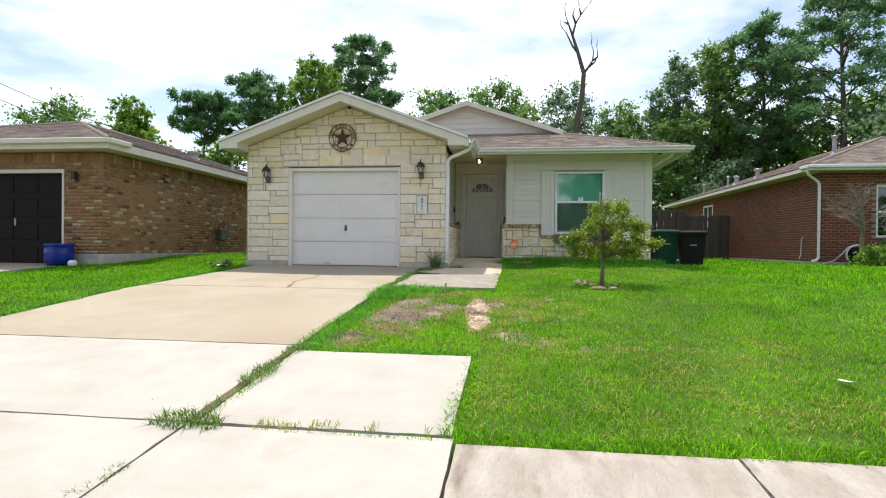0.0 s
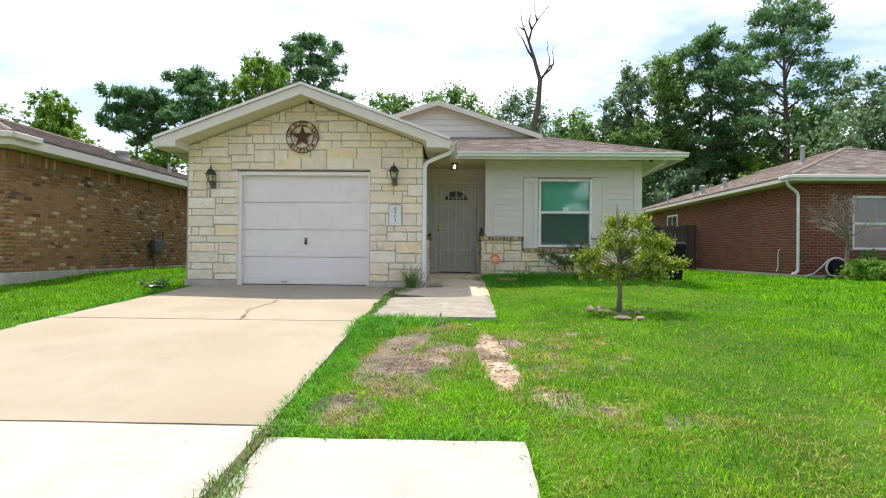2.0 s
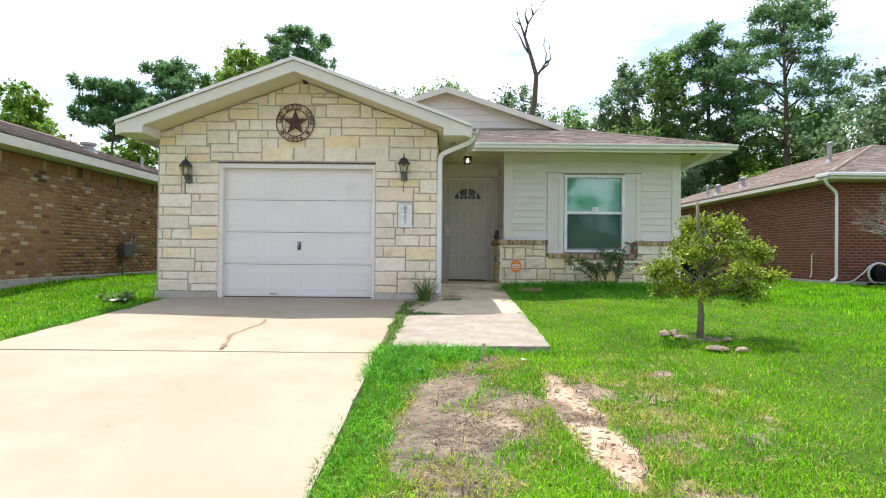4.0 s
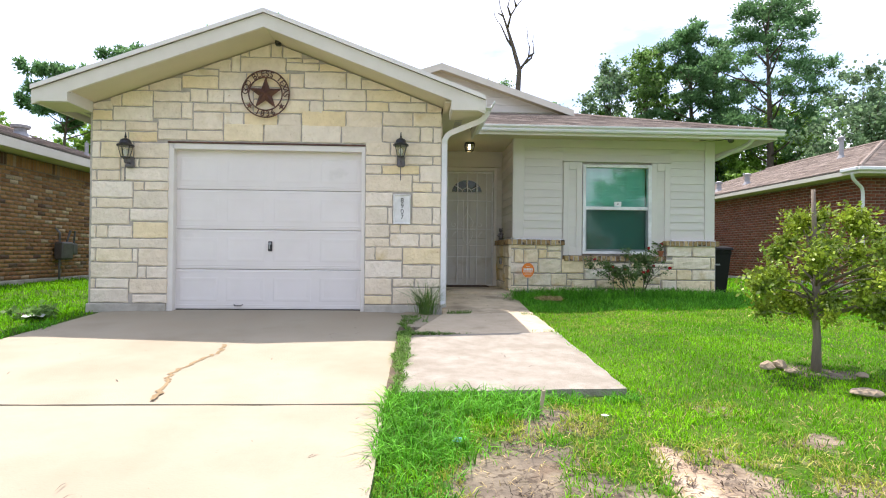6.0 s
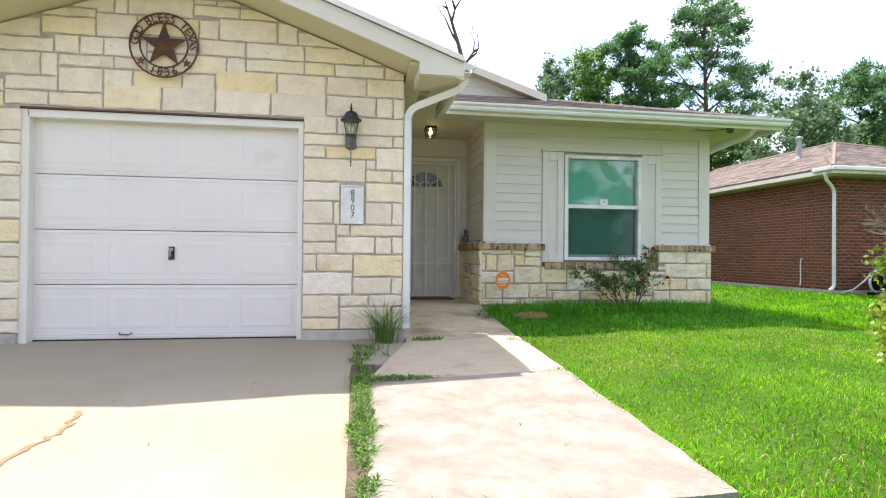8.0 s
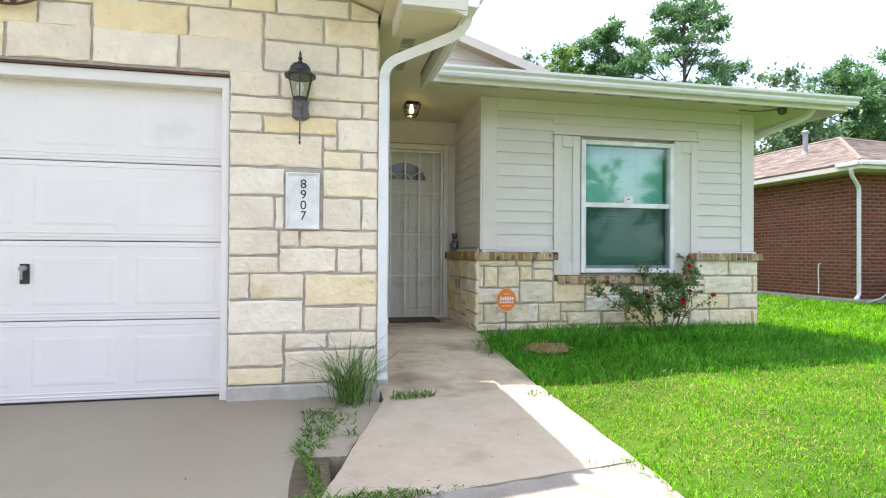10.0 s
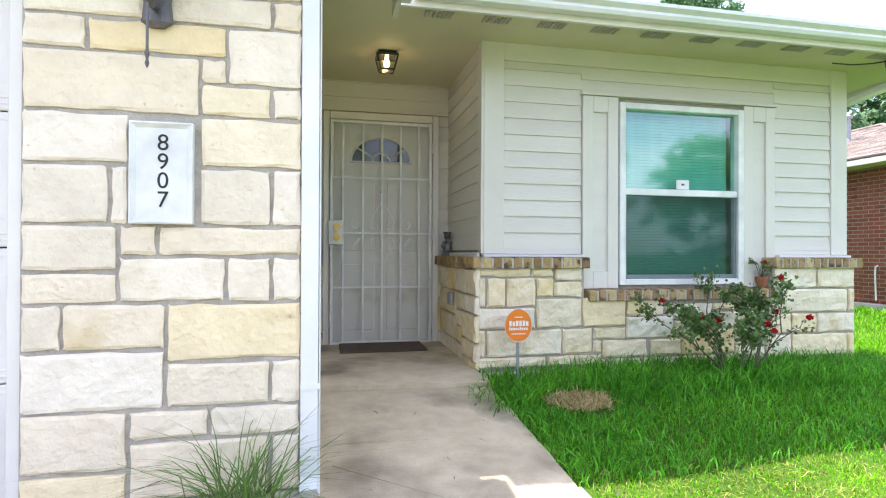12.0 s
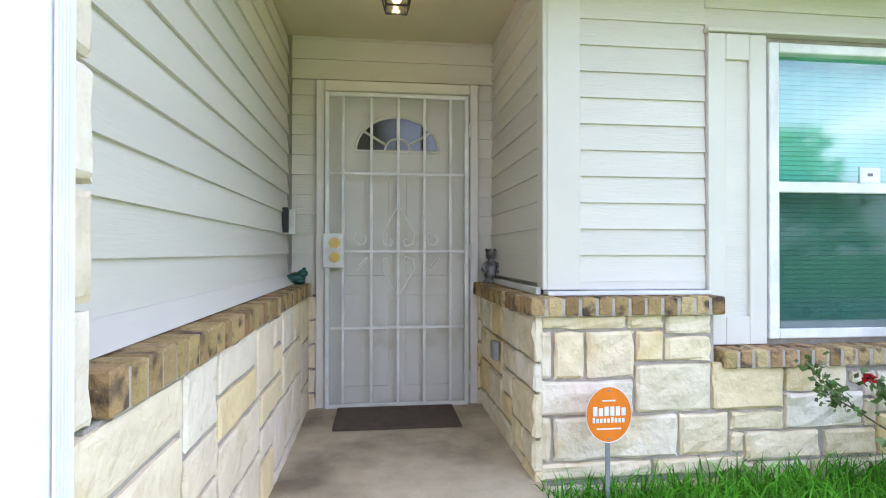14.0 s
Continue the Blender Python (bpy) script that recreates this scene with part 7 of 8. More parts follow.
def young_tree(x, y):
    z = lawn(x, y)
    t = thing("young_tree", x, y, z, "young round-headed tree on the lawn", "tree")
    rng = random.Random(4)
    bm = bmesh.new()
    spine = [(x, y, z - 0.05), (x + 0.01, y, z + 0.25), (x - 0.01, y, z + 0.5), (x + 0.02, y + 0.01, z + 0.8), (x + 0.03, y, z + 0.95), (x + 0.06, y, z + 1.15)]
    tube(bm, spine, [0.040, 0.028, 0.026, 0.023, 0.018, 0.012], 9)
    tube(bm, [(x, y, z + 0.8), (x - 0.03, y - 0.02, z + 1.1), (x - 0.05, y - 0.03, z + 1.40)], [0.021, 0.018, 0.015], 7)
    centres, radii = [], []
    for i in range(46):
        a, g = rng.uniform(0, 2 * math.pi), rng.random()
        rr = 0.47 * math.sqrt(max(0.05, 1 - (1.7 * g - 0.72) ** 2)) * rng.uniform(0.45, 1.0)
        c = (x + 0.08 + rr * 1.12 * math.cos(a), y + rr * math.sin(a), z + 0.42 + 0.78 * g)
        centres.append(c)
        radii.append(rng.uniform(0.06, 0.13))
        s0 = Vector((x, y, z + 0.36 + 0.5 * g))
        m = s0.lerp(Vector(c), 0.6) + Vector((0, 0, 0.04))
        tube(bm, [s0, m, c], [0.011, 0.007, 0.003], 5)
    for c, r in (((x - 0.50, y - 0.1, z + 0.66), 0.12), ((x - 0.40, y - 0.1, z + 0.72), 0.12), ((x + 0.72, y, z + 0.62), 0.10), ((x + 0.84, y, z + 0.64), 0.07), ((x - 0.42, y, z + 0.48), 0.10)):
        centres.append(c)
        radii.append(r)
        tube(bm, [(x, y, z + 0.5), (c[0] * 0.5 + x * 0.5, c[1], c[2] - 0.05), c], [0.012, 0.008, 0.003], 5)
    part("trunk", bm, PALEBARK, t, smooth=True)
    v, f = leaf_cloud(centres, radii, 21000, 0.036, 9, 0.95, slim=0.30)
    fast("crown", v, f, YOUNGLEAF, t)


young_tree(1.36, 8.62)


def rock(x, y, w, d, h, seed):
    bm = bmesh.new()
    bmesh.ops.create_icosphere(bm, subdivisions=2, radius=1)
    for v in bm.verts:
        v.co *= 1 + 0.28 * noise.noise(v.co * 1.3 + Vector((seed, 0, 0)))
        v.co = Vector((v.co.x * w, v.co.y * d, max(-0.3, v.co.z) * h))
    bmesh.ops.transform(bm, matrix=pose(x, y, lawn(x, y) + 0.01, 0, 0, seed * 40), verts=bm.verts)
    tagged(part("rock", bm, ROCK), "flat pale rock on the lawn at the tree foot", "rock", "rocks round the young tree")


for i, (x, y, w, d, h) in enumerate(((1.00, 8.66, 0.075, 0.05, 0.045), (1.13, 8.70, 0.065, 0.05, 0.05), (1.10, 8.54, 0.05, 0.04, 0.025), (1.22, 7.96, 0.10, 0.07, 0.035), (1.40, 7.88, 0.07, 0.05, 0.03), (1.52, 8.36, 0.05, 0.04, 0.025))):
    rock(x, y, w, d, h, i + 1)


def rose_bush(x, y):
    z = lawn(x, y)
    t = thing("rose_bush", x, y, z, "straggling rose bush with a few red blooms", "rose bush")
    rng = random.Random(8)
    tips, leafy = [], []

    def cane(p, d, length, r, level, bm):
        pts, q = [p], p
        for k in range(4):
            d = (d + Vector((rng.uniform(-1, 1), rng.uniform(-0.7, 0.7), rng.uniform(-0.5, 0.35))) * 0.22).normalized()
            q = q + d * length / 4
            pts.append(q)
        tube(bm, pts, [r, r * 0.9, r * 0.75, r * 0.6, r * 0.4], 5, cap=False)
        if level == 2:
            tips.append(q)
            leafy.extend(pts[2:])
            return
        leafy.extend(pts[3:])
        for k in range(3):
            side = Vector((rng.uniform(-1, 1), rng.uniform(-0.7, 0.7), rng.uniform(-0.2, 0.6))) * 0.75
            cane(pts[rng.choice((2, 3, 4))], (d + side).normalized(), length * rng.uniform(0.45, 0.75), r * 0.6, level + 1, bm)

    for i in range(9):
        a = i * 0.74 + rng.uniform(-0.3, 0.3)
        bm = bmesh.new()
        cane(Vector((x + 0.10 * math.cos(a), y + 0.06 * math.sin(a), z - 0.03)), Vector((0.54 * math.cos(a) + 0.10, 0.40 * math.sin(a) - 0.05, 1)).normalized(), rng.uniform(0.34, 0.46), 0.008, 0, bm)
        part("cane", bm, BARK if i % 3 else PALEBARK, t)
    weight = [rng.uniform(0.035, 0.075) if p.x < x + 0.22 else rng.uniform(0.012, 0.035) for p in leafy]
    v, f = leaf_cloud(leafy, weight, 3600, 0.028, 5, 0.9)
    fast("foliage", v, f, ROSELEAF, t)
    tips.sort(key=lambda p: p.x)
    for i in range(9):
        p = tips[int((i + 0.5) * len(tips) / 9)]
        v, f = leaf_cloud([p + Vector((0, -0.03, 0.01))], [0.012 if i % 3 else 0.018], 36, 0.022, 40 + i)
        fast("bloom", v, f, ROSE, t, "small red rose bloom")


rose_bush(1.72, 13.08)


def bare_tree(x, y):
    t = thing("bare_tree", x, y, 0.82, "small leafless tree with fine pale twigs", "tree")
    rng = random.Random(12)
    bm = bmesh.new()

    def grow(p, d, length, r, level):
        q = p + d * length
        mid = p.lerp(q, 0.5) + Vector((rng.uniform(-1, 1), rng.uniform(-1, 1), rng.uniform(-0.3, 0.6))) * length * 0.08
        tube(bm, [p, mid, q], [r, r * 0.85, r * 0.65], 6 if level < 2 else 4, cap=False)
        if level >= 5:
            return
        for k in range(6 if level == 0 else 3):
            nd = (d + Vector((rng.uniform(-1, 1), rng.uniform(-1, 1), rng.uniform(-0.3, 0.4))) * (0.85 if level else 1.1)).normalized()
            grow(p.lerp(q, rng.uniform(0.6, 1.0)), nd, length * rng.uniform(0.6, 0.8) if level else 0.5, r * 0.56, level + 1)
    grow(Vector((x, y, 0.78)), Vector((0.04, 0, 1)), 1.15, 0.055, 0)
    part("trunk", bm, PALEBARK, t)


bare_tree(8.75, 15.05)


def shrub(x, y, z, w, h, seed, leaf, n, size, label):
    t = thing("shrub", x, y, z, label, "shrub")
    rng = random.Random(seed)
    c = [(x + rng.uniform(-0.5, 0.5) * w, y + rng.uniform(-0.4, 0.4) * w, z + h * rng.uniform(0.15, 0.85)) for _ in range(22)]
    bm = bmesh.new()
    for p in c:
        tube(bm, [(x + rng.uniform(-0.05, 0.05), y, z - 0.03), ((x + p[0]) / 2, (y + p[1]) / 2, z + 0.5 * (p[2] - z)), p], [0.01, 0.007, 0.003], 4)
    part("stem", bm, BARK, t)
    v, f = leaf_cloud(c, [rng.uniform(0.10, 0.2) * w for _ in c], n, size, seed)
    fast("foliage", v, f, leaf, t)


shrub(10.3, 16.35, 0.82, 1.2, 0.75, 31, LEAF, 2600, 0.07, "dark green shrub before the red brick wall")
shrub(11.3, 16.2, 0.82, 1.3, 0.85, 32, LEAF, 2600, 0.07, "dark green shrub before the red brick wall")
shrub(8.9, 14.7, 0.82, 1.0, 0.55, 33, LEAF_LIGHT, 2200, 0.07, "low bright weeds round the bare tree")
shrub(9.7, 14.9, 0.82, 1.3, 0.5, 34, LEAF_LIGHT, 2200, 0.07, "low bright weeds round the bare tree")
shrub(-6.25, 11.15, gz(11.1), 0.5, 0.14, 35, LEAF, 500, 0.05, "low weed at the garage corner")


# ---- grass ----
def blades(name, pts, heights, widths, lean, seed, material, label, category, bend=0.5, kind="stuff", short=False):
    """Grass blades as tapering, drooping leaves at pts (n, 3)."""
    rng = np.random.default_rng(seed + 5000)
    n = len(pts)
    p = np.asarray(pts, float)
    a = rng.uniform(0, 2 * math.pi, n)
    side = np.stack([np.cos(a), np.sin(a), np.zeros(n)], 1)
    b = rng.uniform(0, 2 * math.pi, n)
    out = np.stack([np.cos(b), np.sin(b), np.zeros(n)], 1)
    h, w = np.asarray(heights)[:, None], np.asarray(widths)[:, None]
    tilt = rng.uniform(0.15, 1.2, n)[:, None] * lean
    up = np.array([0, 0, 1.0])
    low = p + up * h * 0.4 + out * h * tilt * 0.14
    mid = p + up * h * (0.75 - 0.10 * tilt) + out * h * tilt * 0.45
    tip = p + up * h * (1 - bend * tilt * 0.6) + out * h * tilt
    v = np.stack([p - side * w * 0.8, p + side * w * 0.8, low + side * w, low - side * w, mid + side * w * 0.75, mid - side * w * 0.75, tip + side * w * 0.1, tip - side * w * 0.1], 1).reshape(-1, 3)
    if short or np.max(h) < 0.07:
        v = v.reshape(n, 8, 3)[:, [0, 1, 4, 5, 6, 7]].reshape(-1, 3)
        i = np.arange(n)[:, None] * 6
        f = np.concatenate([i + np.array([0, 1, 2, 3]), i + np.array([3, 2, 4, 5])], 0)
    else:
        i = np.arange(n)[:, None] * 8
        f = np.concatenate([i + np.array([0, 1, 2, 3]), i + np.array([3, 2, 4, 5]), i + np.array([5, 4, 6, 7])], 0)
    return tagged(fast(name, v, f, material), label, category, kind=kind)


def scatter(x0, x1, y0, y1, per_m2, seed, keep):
    rng = np.random.default_rng(seed)
    n = int((x1 - x0) * (y1 - y0) * per_m2)
    xs, ys = rng.uniform(x0, x1, n), rng.uniform(y0, y1, n)
    return np.array([(x, y, lawn(x, y) - 0.025) for x, y in zip(xs, ys) if keep(x, y)])


def on_lawn(x, y):
    return not hard(x, y) and ((x - 0.24) / 0.23) ** 2 + ((y - 12.7) / 0.18) ** 2 > 1 and soil_amount(x, y) * 0.96 < random.random() < 0.86 + 0.5 * noise.noise((x * 6, y * 6, 33))


def lawn_field(x0, x1, y0, y1, per, h0, h1, w, seed):
    p = scatter(x0, x1, y0, y1, per, seed, on_lawn)
    rng = np.random.default_rng(seed + 1)
    tall = np.array([1 + 0.5 * noise.noise((q[0] * 0.9, q[1] * 0.9, 5.0)) + 0.65 * noise.noise((q[0] * 5, q[1] * 5, 8.0)) for q in p])
    blades("lawn_grass", p, rng.uniform(h0, h1, len(p)) * tall, rng.uniform(0.6, 1.2, len(p)) * w, 0.9, seed + 2, GRASS, "short sunlit bright green lawn grass", "grass", short=True)


lawn_field(-1.95, 3.2, 2.98, 8.4, 4100, 0.018, 0.048, 0.0030, 100)
lawn_field(3.2, 7.0, 2.9, 9.0, 1900, 0.022, 0.055, 0.0045, 110)
lawn_field(-0.3, 4.0, 8.4, 13.5, 4000, 0.016, 0.042, 0.0031, 120)
lawn_field(4.0, 9.5, 9.0, 17.0, 900, 0.04, 0.09, 0.007, 130)
lawn_field(7.0, 14.0, 3.0, 9.0, 500, 0.04, 0.09, 0.008, 140)
lawn_field(-9.9, -5.8, 3.0, 13.0, 1300, 0.025, 0.06, 0.007, 150)
lawn_field(-9.1, -6.0, 13.0, 22.0, 500, 0.04, 0.09, 0.008, 160)
lawn_field(3.3, 8.6, 17.0, 23.4, 350, 0.05, 0.1, 0.010, 170)


def tuft_field(x0, x1, y0, y1, per, h0, h1, w, seed, material, label, keep=None, lean=1.0, dz=0.0):
    p = scatter(x0, x1, y0, y1, per, seed, keep or (lambda x, y: True))
    if len(p):
        p[:, 2] += dz
        rng = np.random.default_rng(seed + 9000)
        blades("grass_strip", p, rng.uniform(h0, h1, len(p)), rng.uniform(0.6, 1.2, len(p)) * w, lean, seed, material, label, "grass")


tuft_field(-0.2, 3.6, 10.2, 11.85, 2200, 0.014, 0.036, 0.0024, 243, YELLOWGRASS, "pale yellowing turf on the sunny lawn", keep=lambda x, y: on_lawn(x, y) and noise.noise((x * 1.1, y * 1.1, 41)) > -0.3, lean=2.2)
tuft_field(-0.2, 3.5, 8.4, 12.2, 170, 0.02, 0.05, 0.003, 222, STRAW, "dry blades among the lawn grass", keep=on_lawn)
tuft_field(-0.3, 3.2, 3.1, 8.4, 130, 0.02, 0.05, 0.003, 223, STRAW, "dry blades among the lawn grass", keep=on_lawn)
# long grass against the house front, along the drive edge, and in the joints
tuft_field(-0.22, 3.6, 11.75, 12.8, 2100, 0.04, 0.10, 0.0038, 221, TALLGRASS, "long shaded grass before the stone wall", keep=lambda x, y: ((x - 0.24) / 0.24) ** 2 + ((y - 12.7) / 0.19) ** 2 > 1)
tuft_field(-0.25, 3.4, 12.7, 13.42, 2300, 0.08, 0.21, 0.0042, 201, TALLGRASS, "long dark green grass along the stone wall", keep=lambda x, y: ((x - 0.24) / 0.24) ** 2 + ((y - 12.7) / 0.19) ** 2 > 1)
tuft_field(-0.22, 0.25, 11.8, 13.0, 900, 0.06, 0.14, 0.004, 202, TALLGRASS, "long grass beside the path", keep=lambda x, y: ((x - 0.24) / 0.24) ** 2 + ((y - 12.7) / 0.19) ** 2 > 1)
tuft_field(-1.99, -1.48, 4.70, 7.5, 2200, 0.03, 0.085, 0.0036, 203, TALLGRASS, "long grass along the driveway edge", keep=lambda x, y: x < -1.66 + 0.22 * noise.noise((x * 2, y * 1.6, 3)) + (0.1 if y > 6.6 else 0) or random.random() < 0.05, lean=1.5)
tuft_field(-1.98, -0.9, 7.2, 8.2, 3000, 0.05, 0.15, 0.0038, 204, TALLGRASS, "thick long grass before the path", keep=lambda x, y: (x < -1.45 or y > 7.75) and x < -1.0 + 0.3 * (y - 7.8) or random.random() < 0.06, lean=1.7)
tuft_field(-0.95, -0.2, 8.06, 8.26, 2600, 0.03, 0.09, 0.0036, 245, TALLGRASS, "grass against the path front edge", keep=lambda x, y: noise.noise((x * 3, y, 17)) > -0.15 - 0.5 * (x + 0.6), lean=1.4)
WEED = "low leafy weeds in the gap beside the driveway"
tuft_field(-2.0, -1.72, 8.2, 10.2, 6500, 0.015, 0.05, 0.0055, 205, WEEDLEAF, WEED, keep=lambda x, y: abs(x + 1.88 + 0.03 * noise.noise((0, y * 3, 4))) < (0.085 if y > 8.85 else 0.05) * (0.75 + 0.8 * noise.noise((0, y * 4.5, 2))) and (y > 8.7 or noise.noise((0, y * 5, 11)) > 0.0), lean=2.0, dz=0.045)
tuft_field(-1.97, -1.70, 10.2, 11.45, 5500, 0.015, 0.05, 0.0055, 232, WEEDLEAF, WEED, keep=lambda x, y: abs(x + 1.86 - 0.06 * noise.noise((0, y * 2, 4))) < (0.03 if y < 10.8 else 0.10) * (0.9 + 0.8 * noise.noise((0, y * 4.5, 2))), lean=2.0, dz=0.045)
tuft_field(-1.95, -1.15, 10.05, 10.35, 6500, 0.015, 0.05, 0.005, 233, WEEDLEAF, "low weeds spreading along the path joint", keep=lambda x, y: abs(y - 10.16 - 0.14 * (x + 1.87)) < 0.07 * min(1, max(0.12, (-1.25 - x) / 0.4)) * (0.9 + 0.8 * noise.noise((x * 6, 0, 2))), lean=2.0, dz=0.045)
tuft_field(-0.62, -0.30, 10.26, 10.42, 2600, 0.015, 0.05, 0.004, 234, WEEDLEAF, "small weeds in the path joint", keep=lambda x, y: abs(y - 10.35) < 0.03 and noise.noise((x * 9, 0, 5)) > 0.1, lean=2.0, dz=0.045)
tuft_field(-1.99, -1.76, 3.25, 4.8, 4200, 0.015, 0.06, 0.0036, 206, WEEDLEAF, "weeds in the gap beside the pad", keep=lambda x, y: abs(x + 1.915) < 0.10 * (0.35 + 1.3 * noise.noise((0, y * 2.4, 6)) + 0.35 * (y - 3.2)), lean=1.8, dz=0.03)
tuft_field(-1.85, -0.3, 4.62, 4.85, 2600, 0.025, 0.075, 0.0034, 224, TALLGRASS, "grass hanging over the pad edge", keep=lambda x, y: noise.noise((x * 2, y, 8)) > -0.3, lean=1.5)
tuft_field(-1.5, 0.8, 4.8, 7.9, 1900, 0.02, 0.07, 0.0034, 225, GRASS, "thin tufts growing over bare soil", keep=lambda x, y: noise.noise((x * 2.6, y * 2.6, 14)) > 0.04 and soil_amount(x, y) < 0.95, lean=1.3)
tuft_field(-2.35, -1.60, 2.92, 3.24, 4200, 0.02, 0.08, 0.0038, 207, WEEDLEAF, "clump of grass where the slabs meet", keep=lambda x, y: ((x + 1.93) / 0.36) ** 2 + ((y - 3.08) / 0.13) ** 2 < 0.7 + 0.8 * noise.noise((x * 6, y * 6, 2)), lean=1.6, dz=0.03)
tuft_field(-1.6, -0.35, 3.02, 3.13, 4200, 0.012, 0.05, 0.003, 208, YELLOWGRASS, "dry weeds in the slab joint", keep=lambda x, y: noise.noise((x * 4, 0, 3)) > 0.0, dz=0.03)
tuft_field(-2.02, -1.90, 1.4, 2.9, 1500, 0.02, 0.06, 0.003, 209, WEEDLEAF, "weeds in the driveway joint", keep=lambda x, y: 2.25 < y < 2.55 or noise.noise((x, y * 2.4, 9)) > 0.3, lean=1.6, dz=0.03)
tuft_field(-1.75, -0.30, 10.12, 10.40, 1500, 0.015, 0.05, 0.003, 210, WEEDLEAF, "small weeds in the path joint", keep=lambda x, y: abs(y - (10.13 + 0.16 * (x + 1.72))) < 0.03 and noise.noise((x * 3, y, 4)) > 0.05, dz=0.03)
tuft_field(-1.9, 3.0, 3.0, 3.2, 2200, 0.04, 0.10, 0.003, 211, GRASS, "grass hanging over the pavement edge", keep=lambda x, y: x > -0.32)
tuft_field(-1.7, 1.2, 4.8, 8.1, 3000, 0.02, 0.065, 0.0034, 226, YELLOWGRASS, "yellowing grass round the bare soil", keep=lambda x, y: 0.04 < soil_amount(x, y) < 0.9 and noise.noise((x * 2.4, y * 2.4, 21)) > -0.12, lean=1.6)
tuft_field(-0.3, 2.6, 3.1, 5.6, 1900, 0.03, 0.06, 0.003, 247, YELLOWGRASS, "yellowing patches in the front lawn", keep=lambda x, y: on_lawn(x, y) and noise.noise((x * 2.0, y * 2.0, 61)) + 0.5 * noise.noise((x * 6, y * 6, 62)) > 0.08, lean=1.6)
tuft_field(-1.7, 3.0, 3.2, 8.4, 260, 0.03, 0.06, 0.003, 227, YELLOWGRASS, "yellowish blades among the lawn grass", keep=on_lawn)
tuft_field(-1.5, 0.9, 4.72, 5.5, 2600, 0.02, 0.06, 0.0032, 246, GRASS, "grass creeping over the bare soil", keep=lambda x, y: noise.noise((x * 2.2, y * 2.2, 51)) > -0.15, lean=1.4)
tuft_field(-1.75, 0.5, 4.9, 7.9, 1500, 0.01, 0.05, 0.0036, 228, BARK, "dark rotting stalks on the bare soil", keep=lambda x, y: soil_amount(x, y) > 0.3 and noise.noise((x * 3, y * 3, 31)) > 0.0, lean=3.0)
tuft_field(-0.40, -0.28, 3.05, 4.7, 2400, 0.04, 0.09, 0.0034, 229, GRASS, "grass hanging over the pad side", lean=1.7)
tuft_field(-0.30, -0.20, 8.3, 10.4, 1800, 0.03, 0.08, 0.0034, 230, GRASS, "grass hanging over the path side", lean=1.4, dz=0.02)
tuft_field(-5.95, -5.72, 3.2, 11.3, 1500, 0.03, 0.09, 0.004, 231, TALLGRASS, "grass hanging over the driveway side", keep=lambda x, y: noise.noise((x, y * 1.5, 5)) > -0.2 and x < -5.78 + 0.2 * noise.noise((0, y * 2.5, 9)), lean=1.5, dz=0.02)
tuft_field(-1.7, 0.9, 4.9, 7.9, 450, 0.01, 0.045, 0.003, 212, STRAW, "dry straw on bare soil", lean=2.5)
tuft_field(0.02, 0.46, 12.52, 12.88, 6500, 0.02, 0.07, 0.004, 213, STRAW, "patch of dead straw in the grass", keep=lambda x, y: ((x - 0.24) / 0.21) ** 2 + ((y - 12.7) / 0.17) ** 2 < 1, lean=2.2, dz=0.045)
tuft_field(-1.38, -1.02, 11.52, 11.72, 4200, 0.02, 0.07, 0.0045, 214, WEEDLEAF, "low weeds at the downspout foot", keep=lambda x, y: ((x + 1.22) / 0.17) ** 2 + ((y - 11.6) / 0.07) ** 2 < 1, lean=1.8, dz=0.045)
tuft_field(-5.6, -2.1, 3.2, 11.5, 2, 0.008, 0.022, 0.004, 240, BARK, "dry leaf crumbs on the driveway", lean=3.5, dz=0.045)
tuft_field(-1.7, -0.3, 8.3, 13.2, 9, 0.008, 0.022, 0.004, 241, BARK, "dry leaf crumbs on the path", lean=3.5, dz=0.06)
tuft_field(-1.95, -1.62, 10.75, 11.35, 1300, 0.02, 0.08, 0.005, 215, WEEDLEAF, "low leafy weeds before the garage pier", keep=lambda x, y: noise.noise((x * 3, y * 3, 2)) > -0.1, dz=0.03)
tuft_field(-0.42, -0.22, 11.42, 11.56, 2400, 0.02, 0.06, 0.004, 216, WEEDLEAF, "small weed on the path edge", dz=0.03)


tuft_field(-0.50, -0.22, 12.55, 13.1, 900, 0.05, 0.16, 0.004, 242, TALLGRASS, "long grass creeping over the path edge", keep=lambda x, y: random.random() < (x + 0.52) / 0.3, lean=2.2, dz=0.04)


def grass_clump(x, y, n, h, seed):
    rng = np.random.default_rng(seed)
    p = np.stack([rng.normal(x, 0.055, n), rng.normal(y, 0.045, n), np.full(n, gz(y) - 0.01)], 1)
    ob = blades("grass_clump", p, rng.uniform(0.45, 1.0, n) * h, rng.uniform(0.002, 0.0036, n), 1.3, seed, CLUMPGRASS, "tall arching grass clump against the garage pier", "grass clump", kind="thing")
    del ob["kind"]


grass_clump(-1.64, 11.55, 200, 0.60, 301)


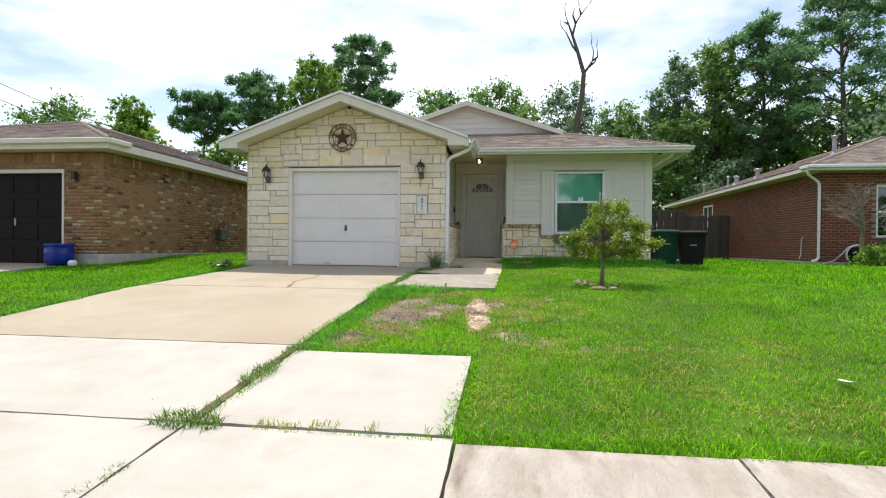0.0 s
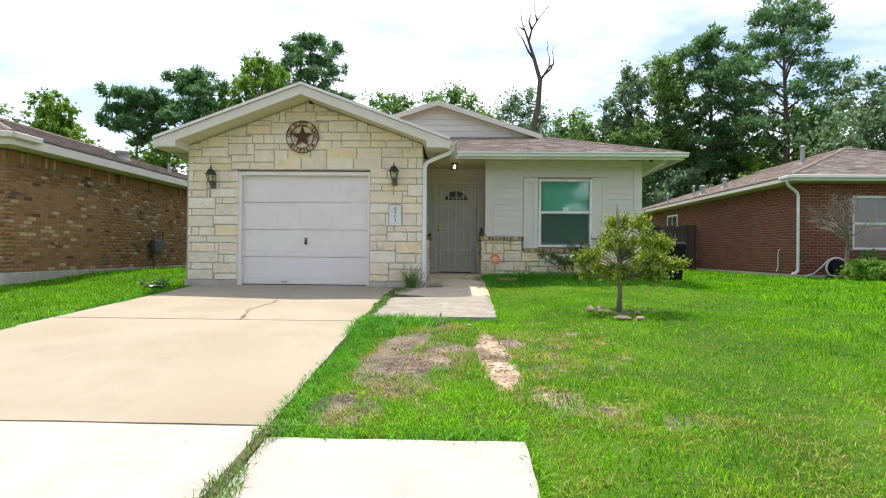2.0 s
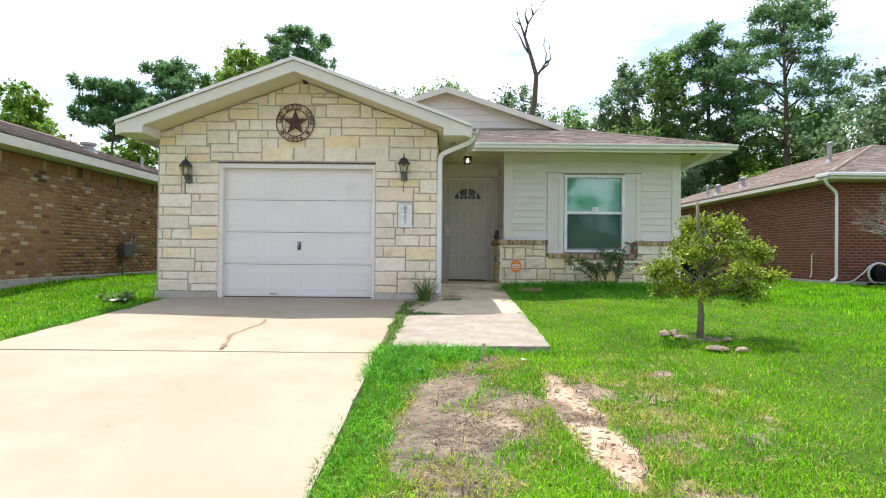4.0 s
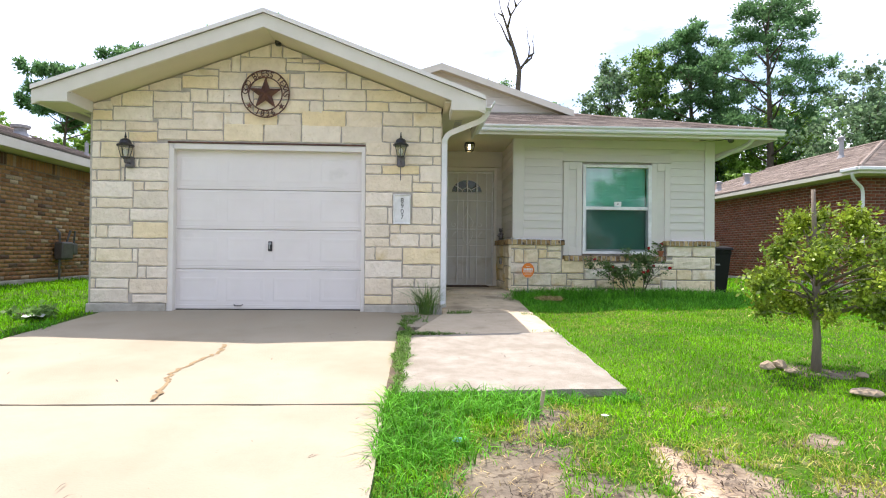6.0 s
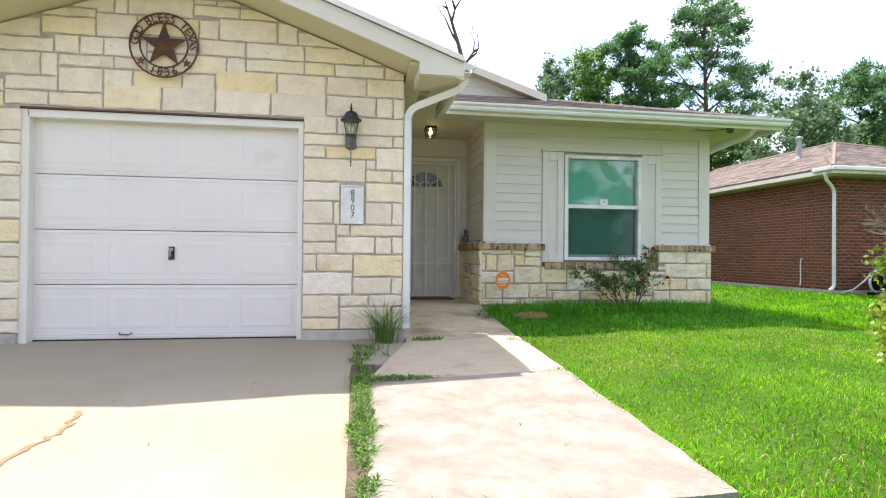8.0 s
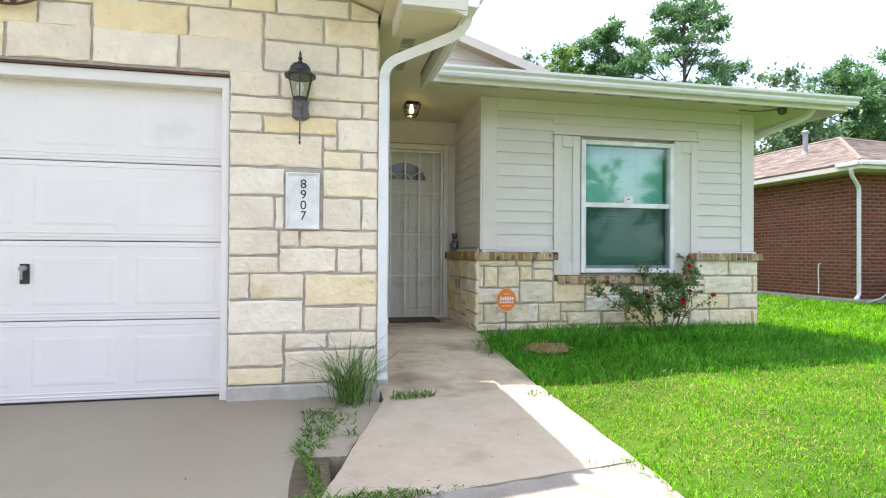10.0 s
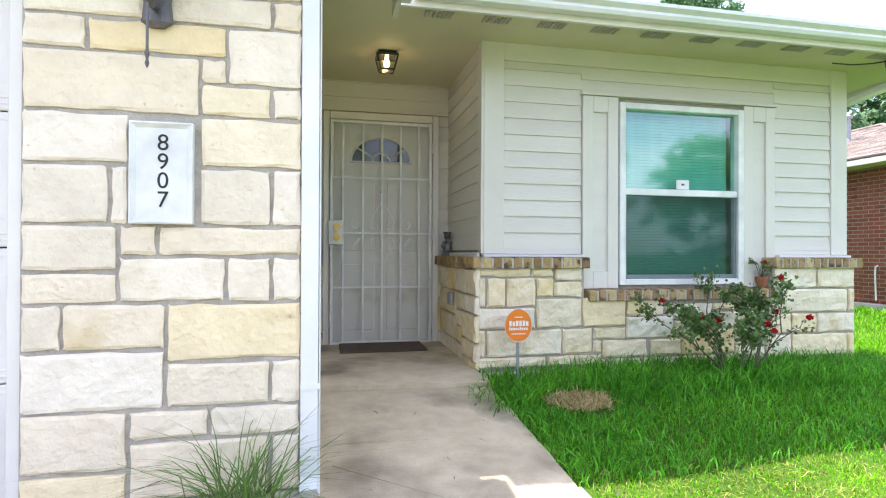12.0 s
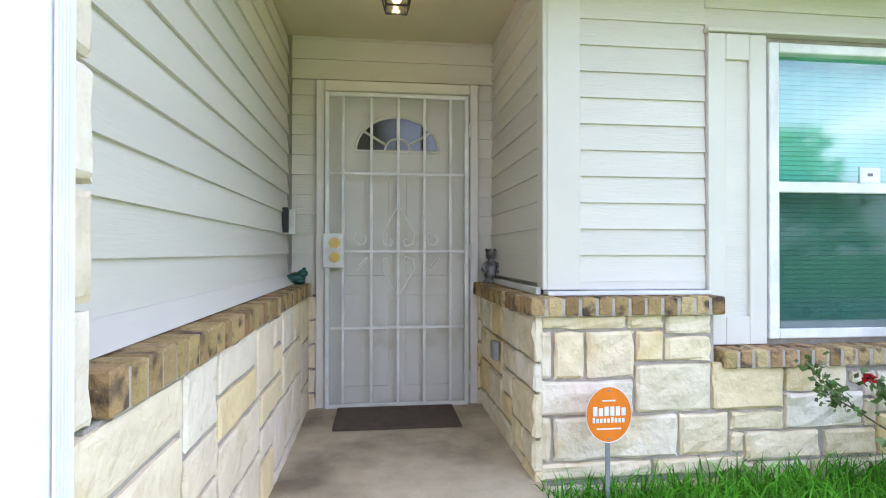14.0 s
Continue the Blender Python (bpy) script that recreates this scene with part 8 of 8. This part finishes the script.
# ---- litter and cracks ----
def crack(pts, width, seed, label):
    rng = random.Random(seed)
    bm = bmesh.new()
    fine = []
    for (ax, ay), (bx, by) in zip(pts, pts[1:]):
        for k in range(8):
            u = k / 8
            fine.append((ax + (bx - ax) * u + rng.uniform(-0.02, 0.02), ay + (by - ay) * u + rng.uniform(-0.02, 0.02)))
    fine.append(pts[-1])
    prev = None
    for i, (x, y) in enumerate(fine):
        w = width * rng.uniform(0.5, 1.2)
        cur = (bm.verts.new((x - w / 2, y, gz(y) + 0.0165)), bm.verts.new((x + w / 2, y + w * 0.3, gz(y) + 0.0165)))
        if prev:
            bm.faces.new((prev[0], prev[1], cur[1], cur[0]))
        prev = cur
    tagged(part("trim_crack", bm, CRACKFILL, None), label, "crack", kind="structure")


CRACKFILL = mat("crack_stain", (0.29, 0.21, 0.11), 0.95, scale=9, bump=0.3)
crack([(-3.55, 9.7), (-3.5, 9.4), (-3.56, 9.05), (-3.62, 8.72), (-3.52, 8.45), (-3.45, 8.08)], 0.035, 1, "brown stained crack across the driveway slab")
SCRAP = mat("white_paper", (0.75, 0.75, 0.72), 0.7, scale=9, bump=0.2)
TEAL = mat("teal_plastic", (0.08, 0.35, 0.33), 0.5, scale=9, bump=0.1)


def scrap(x, y, s, material, seed, label, z=None):
    bm = bmesh.new()
    bmesh.ops.create_grid(bm, x_segments=4, y_segments=4, size=s)
    for v in bm.verts:
        v.co.z = 0.5 * s * (noise.noise(v.co * 9 + Vector((seed, 3, 0))) + 0.6)
    bmesh.ops.solidify(bm, geom=list(bm.faces), thickness=0.002)
    bmesh.ops.transform(bm, matrix=pose(x, y, (lawn(x, y) if z is None else z) + 0.015, 0, 0, seed * 31), verts=bm.verts)
    tagged(part("litter", bm, material), label, "litter")


scrap(2.42, 4.3, 0.045, SCRAP, 1, "crumpled white scrap on the lawn")
scrap(-1.52, 7.42, 0.03, TEAL, 2, "scrap of teal plastic in the grass")
scrap(-6.15, 11.0, 0.10, SCRAP, 3, "crumpled white wrapper on the grass edge")
scrap(-0.62, 7.72, 0.018, SCRAP, 4, "small pale scrap on bare soil")
stake = part("wooden_stake", boxes((-0.012, -0.008, 0, 0.012, 0.008, 0.17), b=0.003), mat("raw_wood", (0.55, 0.45, 0.33), 0.9, scale=9, bump=0.3))
stake.matrix_basis = pose(-0.98, 7.88, lawn(-0.98, 7.88) - 0.03, 8, 6, 10)
tagged(stake, "short pale wooden stake in the soil", "stake")
